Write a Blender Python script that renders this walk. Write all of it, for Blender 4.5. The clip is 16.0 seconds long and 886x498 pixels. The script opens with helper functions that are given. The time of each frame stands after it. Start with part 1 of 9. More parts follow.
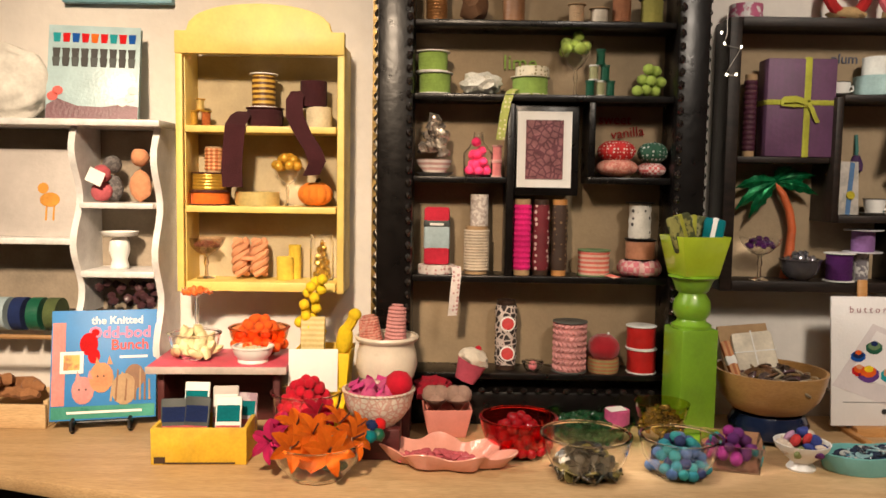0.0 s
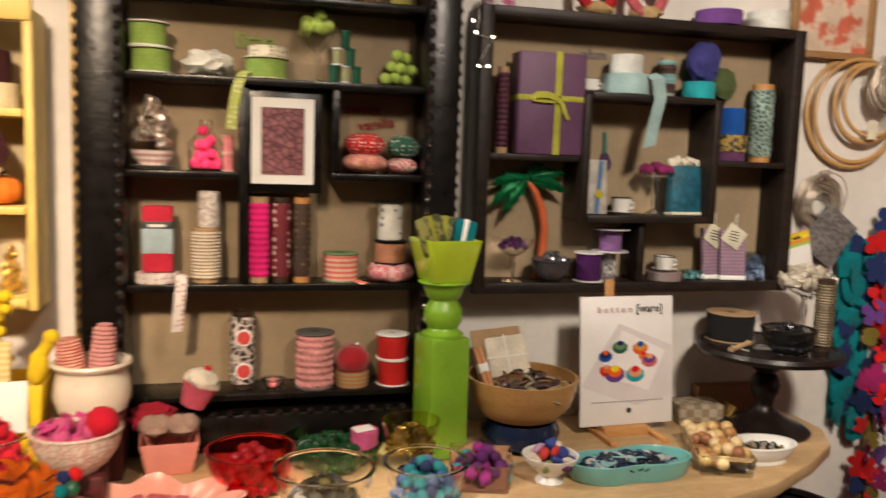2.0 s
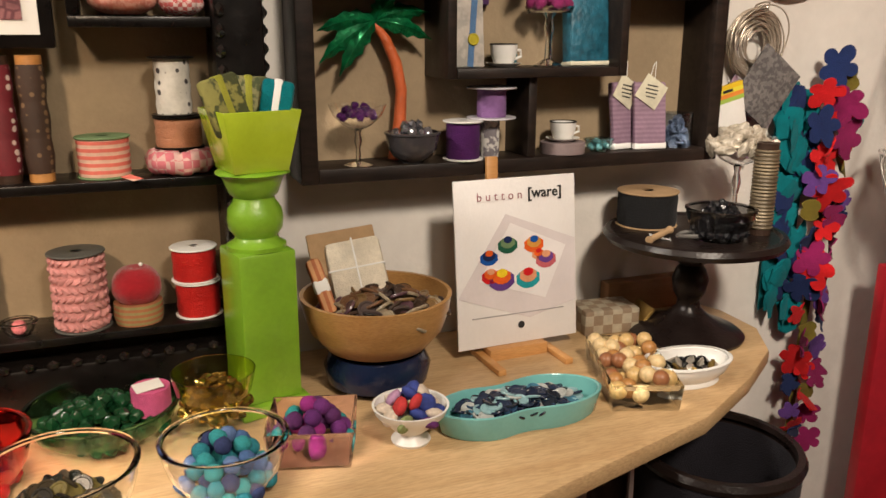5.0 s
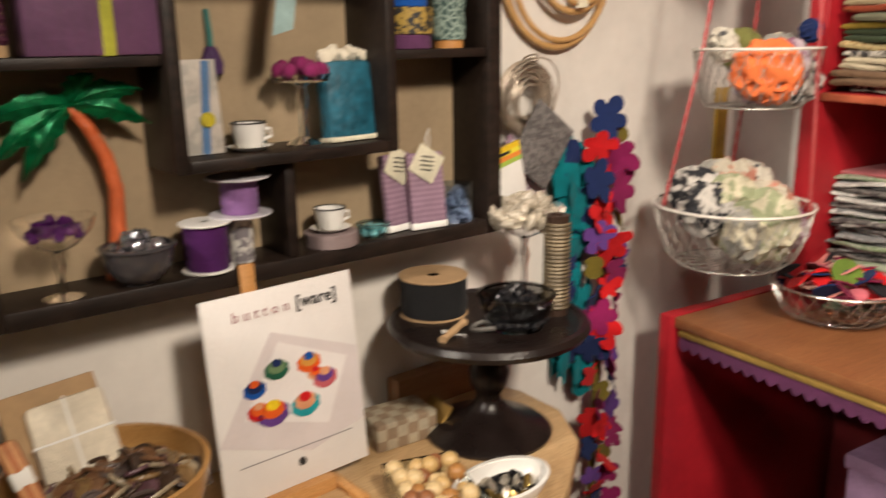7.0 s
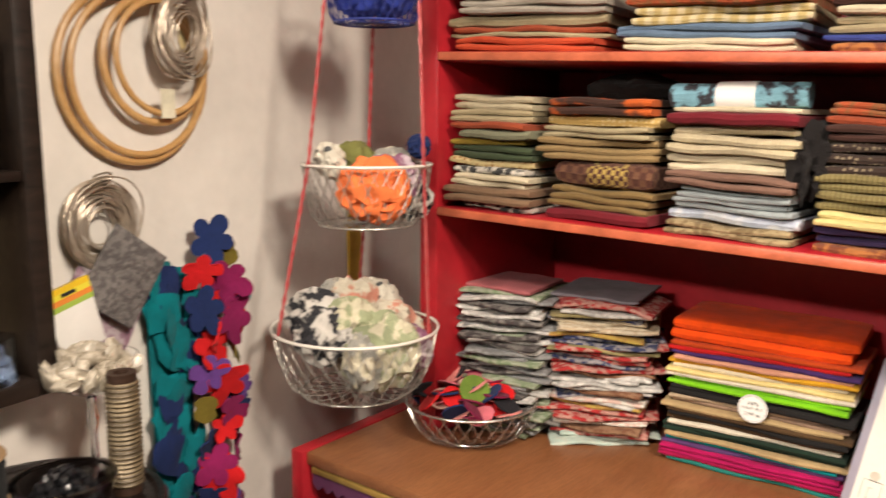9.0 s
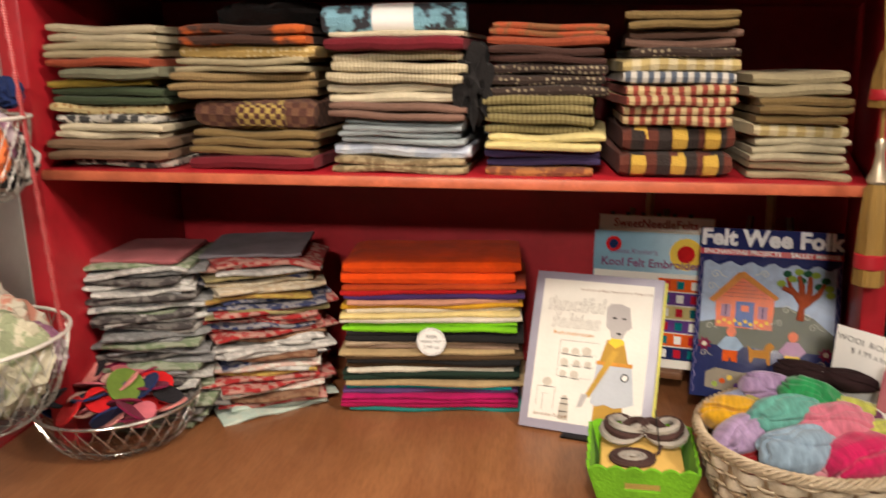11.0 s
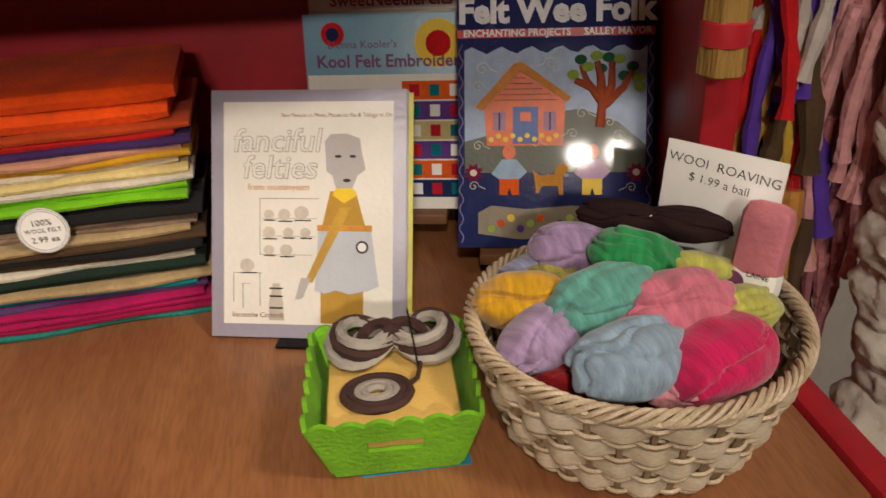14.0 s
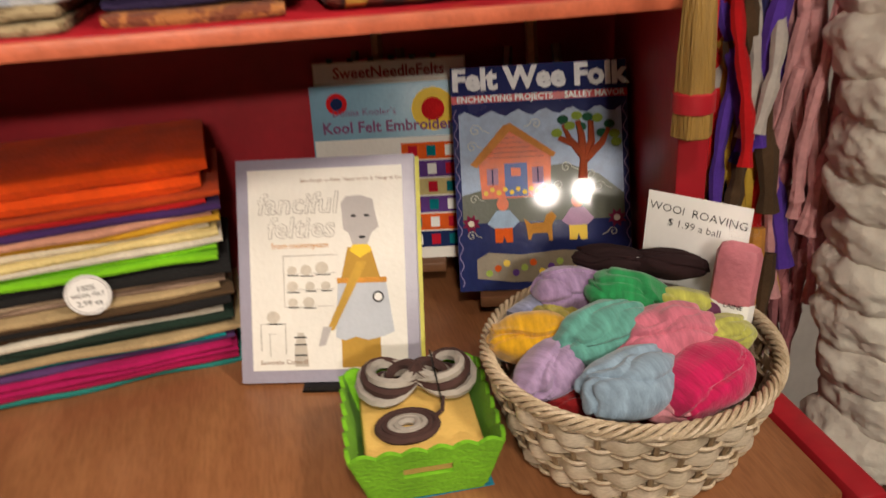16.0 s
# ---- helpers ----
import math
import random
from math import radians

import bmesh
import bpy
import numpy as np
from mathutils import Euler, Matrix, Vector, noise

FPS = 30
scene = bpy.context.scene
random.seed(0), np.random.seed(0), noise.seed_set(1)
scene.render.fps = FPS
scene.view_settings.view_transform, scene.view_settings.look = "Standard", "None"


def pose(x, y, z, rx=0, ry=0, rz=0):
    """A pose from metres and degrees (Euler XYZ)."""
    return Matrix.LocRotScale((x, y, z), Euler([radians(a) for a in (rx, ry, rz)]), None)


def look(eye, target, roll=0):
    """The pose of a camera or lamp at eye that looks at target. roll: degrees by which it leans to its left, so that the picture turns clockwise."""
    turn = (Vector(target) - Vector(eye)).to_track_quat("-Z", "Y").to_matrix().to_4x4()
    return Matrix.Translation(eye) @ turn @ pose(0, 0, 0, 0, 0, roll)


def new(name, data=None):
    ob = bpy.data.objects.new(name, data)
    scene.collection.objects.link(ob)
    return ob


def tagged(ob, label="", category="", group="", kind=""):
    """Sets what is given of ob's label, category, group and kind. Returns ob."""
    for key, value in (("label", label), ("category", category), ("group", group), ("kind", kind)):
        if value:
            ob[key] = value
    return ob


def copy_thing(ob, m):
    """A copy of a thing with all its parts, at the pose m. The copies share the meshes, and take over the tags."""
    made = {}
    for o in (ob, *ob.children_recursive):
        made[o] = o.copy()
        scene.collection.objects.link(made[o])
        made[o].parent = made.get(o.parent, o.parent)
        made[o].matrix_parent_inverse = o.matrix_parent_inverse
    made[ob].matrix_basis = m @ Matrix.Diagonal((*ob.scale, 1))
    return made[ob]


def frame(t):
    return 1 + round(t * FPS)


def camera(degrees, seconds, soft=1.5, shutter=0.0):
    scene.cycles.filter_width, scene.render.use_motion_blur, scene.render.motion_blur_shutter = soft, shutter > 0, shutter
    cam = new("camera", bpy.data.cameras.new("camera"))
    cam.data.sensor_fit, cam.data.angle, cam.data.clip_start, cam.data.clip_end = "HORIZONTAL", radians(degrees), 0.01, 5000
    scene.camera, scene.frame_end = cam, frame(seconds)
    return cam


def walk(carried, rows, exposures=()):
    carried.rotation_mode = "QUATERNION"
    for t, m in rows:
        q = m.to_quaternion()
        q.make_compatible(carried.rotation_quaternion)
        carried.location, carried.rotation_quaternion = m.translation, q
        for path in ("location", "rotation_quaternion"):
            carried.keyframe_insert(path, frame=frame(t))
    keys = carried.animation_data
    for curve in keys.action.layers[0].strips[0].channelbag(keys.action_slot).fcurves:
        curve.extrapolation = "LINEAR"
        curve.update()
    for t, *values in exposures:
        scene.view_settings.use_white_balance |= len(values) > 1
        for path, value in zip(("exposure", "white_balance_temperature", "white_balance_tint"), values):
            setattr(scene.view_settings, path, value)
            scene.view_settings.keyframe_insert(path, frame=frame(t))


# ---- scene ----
cam = camera(57.5, 16.0, 1.5, 0.5)
PATH = [
    (0, (0.083, -0.024, 1.263), (0.077, 1.969, 1.097), 0.9),
    (0.5, (0.087, -0.044, 1.276), (0.081, 1.95, 1.121), 2.0),
    (1, (0.11, -0.031, 1.275), (0.096, 1.96, 1.078), 2.0),
    (1.5, (0.16, 0.027, 1.294), (0.368, 2.008, 1.119), 2.7),
    (2, (0.189, 0.144, 1.313), (0.705, 2.063, 1.089), 1.9),
    (2.5, (0.204, 0.262, 1.304), (0.957, 2.103, 1.088), 0.0),
    (3, (0.22, 0.336, 1.29), (1.112, 2.111, 1.055), -0.6),
    (3.5, (0.284, 0.403, 1.283), (1.138, 2.191, 1.008), -1.2),
    (4, (0.366, 0.422, 1.264), (1.089, 2.253, 0.911), -1.0),
    (4.2, (0.389, 0.43, 1.258), (1.083, 2.262, 0.855), -0.4),
    (6.3, (0.489, 0.725, 1.28), (1.346, 2.438, 0.702), -1.0),
    (6.5, (0.506, 0.737, 1.306), (1.438, 2.424, 0.771), -1.6),
    (7, (0.549, 0.764, 1.336), (1.763, 2.273, 0.839), -0.9),
    (7.5, (0.583, 0.81, 1.316), (2.018, 2.15, 0.939), 0.8),
    (8, (0.661, 0.839, 1.374), (2.243, 2.018, 1.052), 1.4),
    (8.5, (0.756, 0.79, 1.402), (2.403, 1.876, 1.068), 0.8),
    (9, (0.807, 0.747, 1.395), (2.499, 1.762, 1.072), 0.4),
    (9.5, (0.829, 0.801, 1.408), (2.66, 1.547, 1.109), -0.6),
    (10, (0.852, 0.9, 1.384), (2.769, 1.393, 1.097), -2.0),
    (10.2, (0.87, 0.924, 1.385), (2.811, 1.29, 1.074), -1.8),
    (12.3, (1.073, 0.885, 1.339), (2.965, 0.633, 0.744), -2.8),
    (12.5, (1.136, 0.875, 1.338), (3.015, 0.597, 0.711), -3.6),
    (13, (1.267, 0.827, 1.293), (3.069, 0.5, 0.49), -2.2),
    (13.5, (1.322, 0.798, 1.277), (3.073, 0.405, 0.393), -2.6),
    (14, (1.358, 0.771, 1.268), (3.059, 0.311, 0.321), -2.9),
    (14.5, (1.38, 0.763, 1.261), (3.057, 0.275, 0.287), -2.0),
    (15, (1.395, 0.754, 1.256), (3.075, 0.325, 0.259), -2.5),
    (15.5, (1.378, 0.751, 1.278), (3.066, 0.306, 0.302), -3.0),
    (16, (1.296, 0.835, 1.319), (3.012, 0.276, 0.458), -4.2),
]
walk(cam, [(t, look(eye, target, roll)) for t, eye, target, roll in PATH],
     [(0, -0.15), (0.4, -0.42), (1.0, -0.48), (1.6, -0.22), (2.3, 0), (3.0, 0.16), (4.2, 0.2), (6.3, -0.1), (6.6, -0.05), (7.0, 0.14), (7.5, 0.22), (9.0, 0.2), (10.0, -0.02), (12.6, -0.08), (13.4, -0.35), (14.0, -0.5), (14.6, -0.42), (15.5, -0.4), (16, -0.28)])

# ---- light ----
world = bpy.data.worlds.new("world")
scene.world = world
world.use_nodes = True
world.node_tree.nodes["Background"].inputs[0].default_value = (1.0, 0.82, 0.6, 1)
world.node_tree.nodes["Background"].inputs[1].default_value = 0.028


def lamp(x, y, z, watts, size, target, color=(1.0, 0.855, 0.69), spread=150):
    d = bpy.data.lights.new("ceiling_lamp_light", "AREA")
    d.shape, d.size, d.energy, d.color, d.spread = "DISK", size, watts, color, radians(spread)
    o = new("ceiling_lamp_light", d)
    o.matrix_world = look((x, y, z), target)
    return o


lamp(-0.35, -0.45, 2.42, 12.5, 0.2, (-0.55, 1.7, 1.0), (1.0, 0.765, 0.54), 52)
lamp(0.85, -0.2, 2.42, 12.5, 0.3, (1.5, 1.75, 1.1), (1.0, 0.86, 0.71), 86)
# added fill without a known lamp: brightens the felt tops and the desktop
lamp(0.5, 0.95, 2.45, 4.0, 0.2, (2.1, 0.95, 0.9), (1.0, 0.87, 0.74), 62)
lamp(-0.95, 1.17, 2.22, 4.8, 0.12, (2.1, 0.7, 0.95), (1.0, 0.89, 0.77), 80)
lamp(-0.95, 1.38, 2.24, 4.8, 0.12, (2.1, 0.7, 0.95), (1.0, 0.89, 0.77), 80)
# added broad fill aimed at the floor, no known lamp there
lamp(0.2, -0.9, 2.5, 5, 0.5, (0.3, 0.2, 0.0))


# ---- materials ----
MATS = {}


def _base(name):
    m = bpy.data.materials.new(name)
    m.use_nodes = True
    return m, m.node_tree.nodes, m.node_tree.links, m.node_tree.nodes["Principled BSDF"]


def rgb(c):
    return (c[0], c[1], c[2], 1.0)


def mix(nt, ln, fac, a, b, mode="MIX"):
    n = nt.new("ShaderNodeMix")
    n.data_type, n.blend_type = "RGBA", mode
    for i, v in ((0, fac), (6, a), (7, b)):
        if isinstance(v, (int, float)):
            n.inputs[i].default_value = v
        elif isinstance(v, tuple):
            n.inputs[i].default_value = v
        else:
            ln.new(v, n.inputs[i])
    return n.outputs[2]


def ramp(nt, ln, src, lo, hi):
    n = nt.new("ShaderNodeMapRange")
    n.inputs[1].default_value, n.inputs[2].default_value = lo, hi
    ln.new(src, n.inputs[0])
    return n.outputs[0]


def tex(nt, ln, kind, scale, coords, **kw):
    n = nt.new(kind)
    n.inputs["Scale"].default_value = scale
    for k, v in kw.items():
        n.inputs[k].default_value = v
    ln.new(coords, n.inputs["Vector"])
    return n


def mat(name, col, rough=0.6, metal=0.0, var=0.25, scale=18.0, bump=0.15, bscale=160.0, pattern="", col2=(0, 0, 0), pscale=60.0, stretch=(1, 1, 1), sheen=0.0, coat=0.0, spec=0.5):
    """A surface of one colour that varies at two scales, with fine relief, and if wanted a second colour in a pattern."""
    if name in MATS:
        return MATS[name]
    m, nt, ln, bs = _base(name)
    co = nt.new("ShaderNodeTexCoord")
    mp = nt.new("ShaderNodeMapping")
    mp.inputs["Scale"].default_value = stretch
    ln.new(co.outputs["Object"], mp.inputs["Vector"])
    v = mp.outputs["Vector"]
    c = rgb(col)
    if pattern:
        if pattern == "dots":
            t = tex(nt, ln, "ShaderNodeTexVoronoi", pscale, v, Randomness=0.35)
            fac = ramp(nt, ln, t.outputs["Distance"], 0.34, 0.28)
        elif pattern == "blotch":
            t = tex(nt, ln, "ShaderNodeTexNoise", pscale, v, Detail=4.0)
            fac = ramp(nt, ln, t.outputs[0], 0.47, 0.54)
        elif pattern == "swirl":
            t = tex(nt, ln, "ShaderNodeTexVoronoi", pscale, v, Randomness=1.0)
            t.feature = "DISTANCE_TO_EDGE"
            fac = ramp(nt, ln, t.outputs["Distance"], 0.14, 0.08)
        elif pattern == "check":
            t = tex(nt, ln, "ShaderNodeTexChecker", pscale, v)
            fac = t.outputs["Fac"]
        else:
            t = tex(nt, ln, "ShaderNodeTexWave", pscale, v, Distortion=0.6)
            t.bands_direction = pattern
            fac = ramp(nt, ln, t.outputs["Fac"], 0.4, 0.6)
        c = mix(nt, ln, fac, rgb(col), rgb(col2))
    n1 = tex(nt, ln, "ShaderNodeTexNoise", scale, v, Detail=5.0)
    n2 = tex(nt, ln, "ShaderNodeTexNoise", scale * 9, v, Detail=3.0)
    f1 = ramp(nt, ln, n1.outputs[0], 0.35, 0.7)
    shade = mix(nt, ln, f1, (1 - var, 1 - var, 1 - var, 1), (1 + var * 0.35, 1 + var * 0.35, 1 + var * 0.35, 1))
    c = mix(nt, ln, 1.0, c, shade, "MULTIPLY")
    f2 = ramp(nt, ln, n2.outputs[0], 0.3, 0.7)
    shade2 = mix(nt, ln, f2, (1 - var * 0.5, 1 - var * 0.5, 1 - var * 0.5, 1), (1, 1, 1, 1))
    c = mix(nt, ln, 1.0, c, shade2, "MULTIPLY")
    ln.new(c, bs.inputs["Base Color"])
    r = nt.new("ShaderNodeMapRange")
    r.inputs[3].default_value, r.inputs[4].default_value = max(0.02, rough - 0.1), min(1, rough + 0.1)
    ln.new(n1.outputs[0], r.inputs[0])
    ln.new(r.outputs[0], bs.inputs["Roughness"])
    bs.inputs["Metallic"].default_value = metal
    bs.inputs["Sheen Weight"].default_value = sheen
    bs.inputs["Specular IOR Level"].default_value = spec
    bs.inputs["Coat Weight"].default_value = coat
    bs.inputs["Coat Roughness"].default_value = 0.06
    if bump:
        nb = tex(nt, ln, "ShaderNodeTexNoise", bscale, v, Detail=4.0)
        b = nt.new("ShaderNodeBump")
        b.inputs["Strength"].default_value, b.inputs["Distance"].default_value = bump, 0.004
        ln.new(nb.outputs[0], b.inputs["Height"])
        ln.new(b.outputs[0], bs.inputs["Normal"])
    MATS[name] = m
    return m


def wood(name, a, b, rough=0.45, scale=6.0, stretch=(1, 12, 12), coat=0.0, spec=0.5):
    """Wood with long grain and pores."""
    if name in MATS:
        return MATS[name]
    m, nt, ln, bs = _base(name)
    co = nt.new("ShaderNodeTexCoord")
    mp = nt.new("ShaderNodeMapping")
    mp.inputs["Scale"].default_value = stretch
    ln.new(co.outputs["Object"], mp.inputs["Vector"])
    v = mp.outputs["Vector"]
    n1 = tex(nt, ln, "ShaderNodeTexNoise", scale, v, Detail=6.0, Distortion=0.6)
    n2 = tex(nt, ln, "ShaderNodeTexNoise", scale * 14, v, Detail=3.0)
    n3 = tex(nt, ln, "ShaderNodeTexNoise", 5.0, co.outputs["Object"], Detail=4.0)
    c = mix(nt, ln, ramp(nt, ln, n1.outputs[0], 0.3, 0.7), rgb(a), rgb(b))
    c = mix(nt, ln, 1.0, c, mix(nt, ln, ramp(nt, ln, n2.outputs[0], 0.35, 0.6), (0.8, 0.78, 0.75, 1), (1, 1, 1, 1)), "MULTIPLY")
    c = mix(nt, ln, 1.0, c, mix(nt, ln, ramp(nt, ln, n3.outputs[0], 0.35, 0.65), (0.82, 0.8, 0.78, 1), (1, 1, 1, 1)), "MULTIPLY")
    ln.new(c, bs.inputs["Base Color"])
    r = nt.new("ShaderNodeMapRange")
    r.inputs[3].default_value, r.inputs[4].default_value = max(0.05, rough - 0.1), rough + 0.12
    ln.new(n3.outputs[0], r.inputs[0])
    ln.new(r.outputs[0], bs.inputs["Roughness"])
    bs.inputs["Coat Weight"].default_value = coat
    bs.inputs["Specular IOR Level"].default_value = spec
    b = nt.new("ShaderNodeBump")
    b.inputs["Strength"].default_value, b.inputs["Distance"].default_value = 0.12, 0.003
    ln.new(n2.outputs[0], b.inputs["Height"])
    ln.new(b.outputs[0], bs.inputs["Normal"])
    MATS[name] = m
    return m


def glass(name, col=(1, 1, 1), rough=0.02, ior=1.45):
    if name in MATS:
        return MATS[name]
    m, nt, ln, bs = _base(name)
    bs.inputs["Base Color"].default_value = rgb(col)
    bs.inputs["Transmission Weight"].default_value = 1.0
    bs.inputs["Roughness"].default_value = rough
    bs.inputs["IOR"].default_value = ior
    MATS[name] = m
    return m


def many(name, cols, rough=0.8, bump=0.2, bscale=200.0, per="object", metal=0.0):
    """One of several colours for each object, or for each loose piece of a mesh."""
    if name in MATS:
        return MATS[name]
    m, nt, ln, bs = _base(name)
    if per == "object":
        src = nt.new("ShaderNodeObjectInfo").outputs["Random"]
    else:
        src = nt.new("ShaderNodeNewGeometry").outputs["Random Per Island"]
    cr = nt.new("ShaderNodeValToRGB")
    cr.color_ramp.interpolation = "CONSTANT"
    e = cr.color_ramp.elements
    e[0].color, e[0].position = rgb(cols[0]), 0.0
    e[1].color, e[1].position = rgb(cols[1]), 1.0 / len(cols)
    for i, c in enumerate(cols[2:], 2):
        k = e.new(i / len(cols))
        k.color = rgb(c)
    ln.new(src, cr.inputs[0])
    co = nt.new("ShaderNodeTexCoord")
    n1 = tex(nt, ln, "ShaderNodeTexNoise", bscale, co.outputs["Object"], Detail=4.0)
    c = mix(nt, ln, 1.0, cr.outputs[0], mix(nt, ln, ramp(nt, ln, n1.outputs[0], 0.3, 0.7), (0.75, 0.75, 0.75, 1), (1.05, 1.05, 1.05, 1)), "MULTIPLY")
    ln.new(c, bs.inputs["Base Color"])
    bs.inputs["Roughness"].default_value, bs.inputs["Metallic"].default_value = rough, metal
    if bump:
        b = nt.new("ShaderNodeBump")
        b.inputs["Strength"].default_value, b.inputs["Distance"].default_value = bump, 0.003
        ln.new(n1.outputs[0], b.inputs["Height"])
        ln.new(b.outputs[0], bs.inputs["Normal"])
    MATS[name] = m
    return m


# ---- mesh helpers ----
def finish(name, bm, material, sharp=38):
    bm.normal_update()
    for f in bm.faces:
        f.smooth = True
    for e in bm.edges:
        if len(e.link_faces) == 2 and e.calc_face_angle(0) > radians(sharp):
            e.smooth = False
    me = bpy.data.meshes.new(name)
    bm.to_mesh(me)
    bm.free()
    for k in material if isinstance(material, (list, tuple)) else [material]:
        me.materials.append(k)
    return me


def part(name, bm, material, parent, label="", m=None):
    ob = new(name, finish(name, bm, material))
    ob.parent = parent
    if m is not None:
        ob.matrix_local = m
    if label:
        tagged(ob, label)
    return ob


def thing(name, label, category, m=None, group="", kind=""):
    ob = new(name)
    ob.empty_display_size = 0.02
    if m is not None:
        ob.matrix_world = m
    return tagged(ob, label, category, group, kind)


def solo(name, bm, material, label, category, m=None, group="", kind=""):
    ob = new(name, finish(name, bm, material))
    if m is not None:
        ob.matrix_world = m
    return tagged(ob, label, category, group, kind)


def add(bm, other):
    me = bpy.data.meshes.new("tmp")
    other.to_mesh(me)
    other.free()
    bm.from_mesh(me)
    bpy.data.meshes.remove(me)
    return bm


def joined(*bms):
    out = bmesh.new()
    for b in bms:
        add(out, b)
    return out


def moved(bm, m):
    bmesh.ops.transform(bm, matrix=m, verts=bm.verts)
    return bm


def box(sx, sy, sz, x=0, y=0, z=0, bevel=0.002, seg=2):
    """A box with its base's centre at x, y, z."""
    bm = bmesh.new()
    bmesh.ops.create_cube(bm, size=1)
    bmesh.ops.scale(bm, vec=(sx, sy, sz), verts=bm.verts)
    bmesh.ops.translate(bm, vec=(x, y, z + sz / 2), verts=bm.verts)
    if bevel:
        bmesh.ops.bevel(bm, geom=bm.edges[:], offset=min(bevel, 0.45 * min(sx, sy, sz)), segments=seg, profile=0.5, affect="EDGES")
    return bm


def lathe(profile, seg=28, wob=0.0):
    """Turns (radius, height) points about the z axis."""
    bm = bmesh.new()
    rings = []
    for r, z in profile:
        if r < 1e-5:
            rings.append([bm.verts.new((0, 0, z))])
        else:
            rings.append([bm.verts.new((r * (1 + wob * math.sin(6 * a)) * math.cos(a), r * (1 + wob * math.sin(6 * a)) * math.sin(a), z)) for a in [2 * math.pi * i / seg for i in range(seg)]])
    for a, b in zip(rings, rings[1:]):
        for i in range(seg):
            j = (i + 1) % seg
            if len(a) == 1 and len(b) == 1:
                continue
            if len(a) == 1:
                bm.faces.new((a[0], b[j], b[i]))
            elif len(b) == 1:
                bm.faces.new((a[i], a[j], b[0]))
            else:
                bm.faces.new((a[i], a[j], b[j], b[i]))
    bmesh.ops.recalc_face_normals(bm, faces=bm.faces[:])
    return bm


def tube(points, r, seg=8, closed=False):
    """A round bar along points; r is one radius or one for each point."""
    bm = bmesh.new()
    pts = [Vector(p) for p in points]
    n = len(pts)
    rings = []
    side = None
    for i, p in enumerate(pts):
        a = pts[i - 1] if (i or closed) else p
        b = pts[(i + 1) % n] if (i < n - 1 or closed) else p
        d = (b - a).normalized()
        if side is None:
            side = d.orthogonal().normalized()
        side = (side - d * side.dot(d)).normalized()
        up = d.cross(side)
        rr = r[i] if isinstance(r, (list, tuple)) else r
        rings.append([bm.verts.new(p + rr * (math.cos(t) * side + math.sin(t) * up)) for t in [2 * math.pi * k / seg for k in range(seg)]])
    pairs = list(zip(rings, rings[1:]))
    if closed:
        pairs.append((rings[-1], rings[0]))
    for a, b in pairs:
        for k in range(seg):
            bm.faces.new((a[k], a[(k + 1) % seg], b[(k + 1) % seg], b[k]))
    if not closed:
        bm.faces.new(rings[0][::-1])
        bm.faces.new(rings[-1])
    bmesh.ops.recalc_face_normals(bm, faces=bm.faces[:])
    return bm


def ball(r, x=0, y=0, z=0, sub=2, rough=0.0, squash=(1, 1, 1), freq=20.0):
    bm = bmesh.new()
    bmesh.ops.create_icosphere(bm, subdivisions=sub, radius=1)
    off = Vector((random.random() * 9, random.random() * 9, random.random() * 9))
    for v in bm.verts:
        k = 1 + (rough * noise.noise(v.co * freq * 0.1 + off) if rough else 0)
        v.co = Vector((v.co.x * squash[0], v.co.y * squash[1], v.co.z * squash[2])) * r * k + Vector((x, y, z))
    return bm


def slab(outline, thick, z=0, bevel=0.0):
    """A flat plate of any outline (x, y), lying, with its underside at z."""
    bm = bmesh.new()
    f = bm.faces.new([bm.verts.new((x, y, z)) for x, y in outline])
    res = bmesh.ops.extrude_face_region(bm, geom=[f])
    bmesh.ops.translate(bm, vec=(0, 0, thick), verts=[g for g in res["geom"] if isinstance(g, bmesh.types.BMVert)])
    bmesh.ops.recalc_face_normals(bm, faces=bm.faces[:])
    if bevel:
        bmesh.ops.bevel(bm, geom=[e for e in bm.edges if e.calc_face_angle(0) > 1.0], offset=bevel, segments=2, profile=0.5, affect="EDGES")
    return bm


def upright(outline, thick, y=0, bevel=0.0):
    """A plate of outline (x, z) standing, facing -y, its front at y."""
    return moved(slab(outline, thick, 0, bevel), pose(0, y + thick, 0, 90))


def strip(points, width, thick=0.0012, axis=(1, 0, 0)):
    """A ribbon along points, its width along axis."""
    bm = bmesh.new()
    ax = Vector(axis).normalized() * width / 2
    pts = [Vector(p) for p in points]
    rows = []
    for i, p in enumerate(pts):
        d = (pts[min(i + 1, len(pts) - 1)] - pts[max(i - 1, 0)]).normalized()
        nrm = d.cross(ax).normalized() * thick / 2
        rows.append([bm.verts.new(q) for q in (p - ax + nrm, p + ax + nrm, p + ax - nrm, p - ax - nrm)])
    for a, b in zip(rows, rows[1:]):
        for k in range(4):
            bm.faces.new((a[k], a[(k + 1) % 4], b[(k + 1) % 4], b[k]))
    bm.faces.new(rows[0][::-1])
    bm.faces.new(rows[-1])
    bmesh.ops.recalc_face_normals(bm, faces=bm.faces[:])
    return bm


def circle(r, n=24, x=0, y=0, sy=1.0):
    return [(x + r * math.cos(2 * math.pi * i / n), y + sy * r * math.sin(2 * math.pi * i / n)) for i in range(n)]


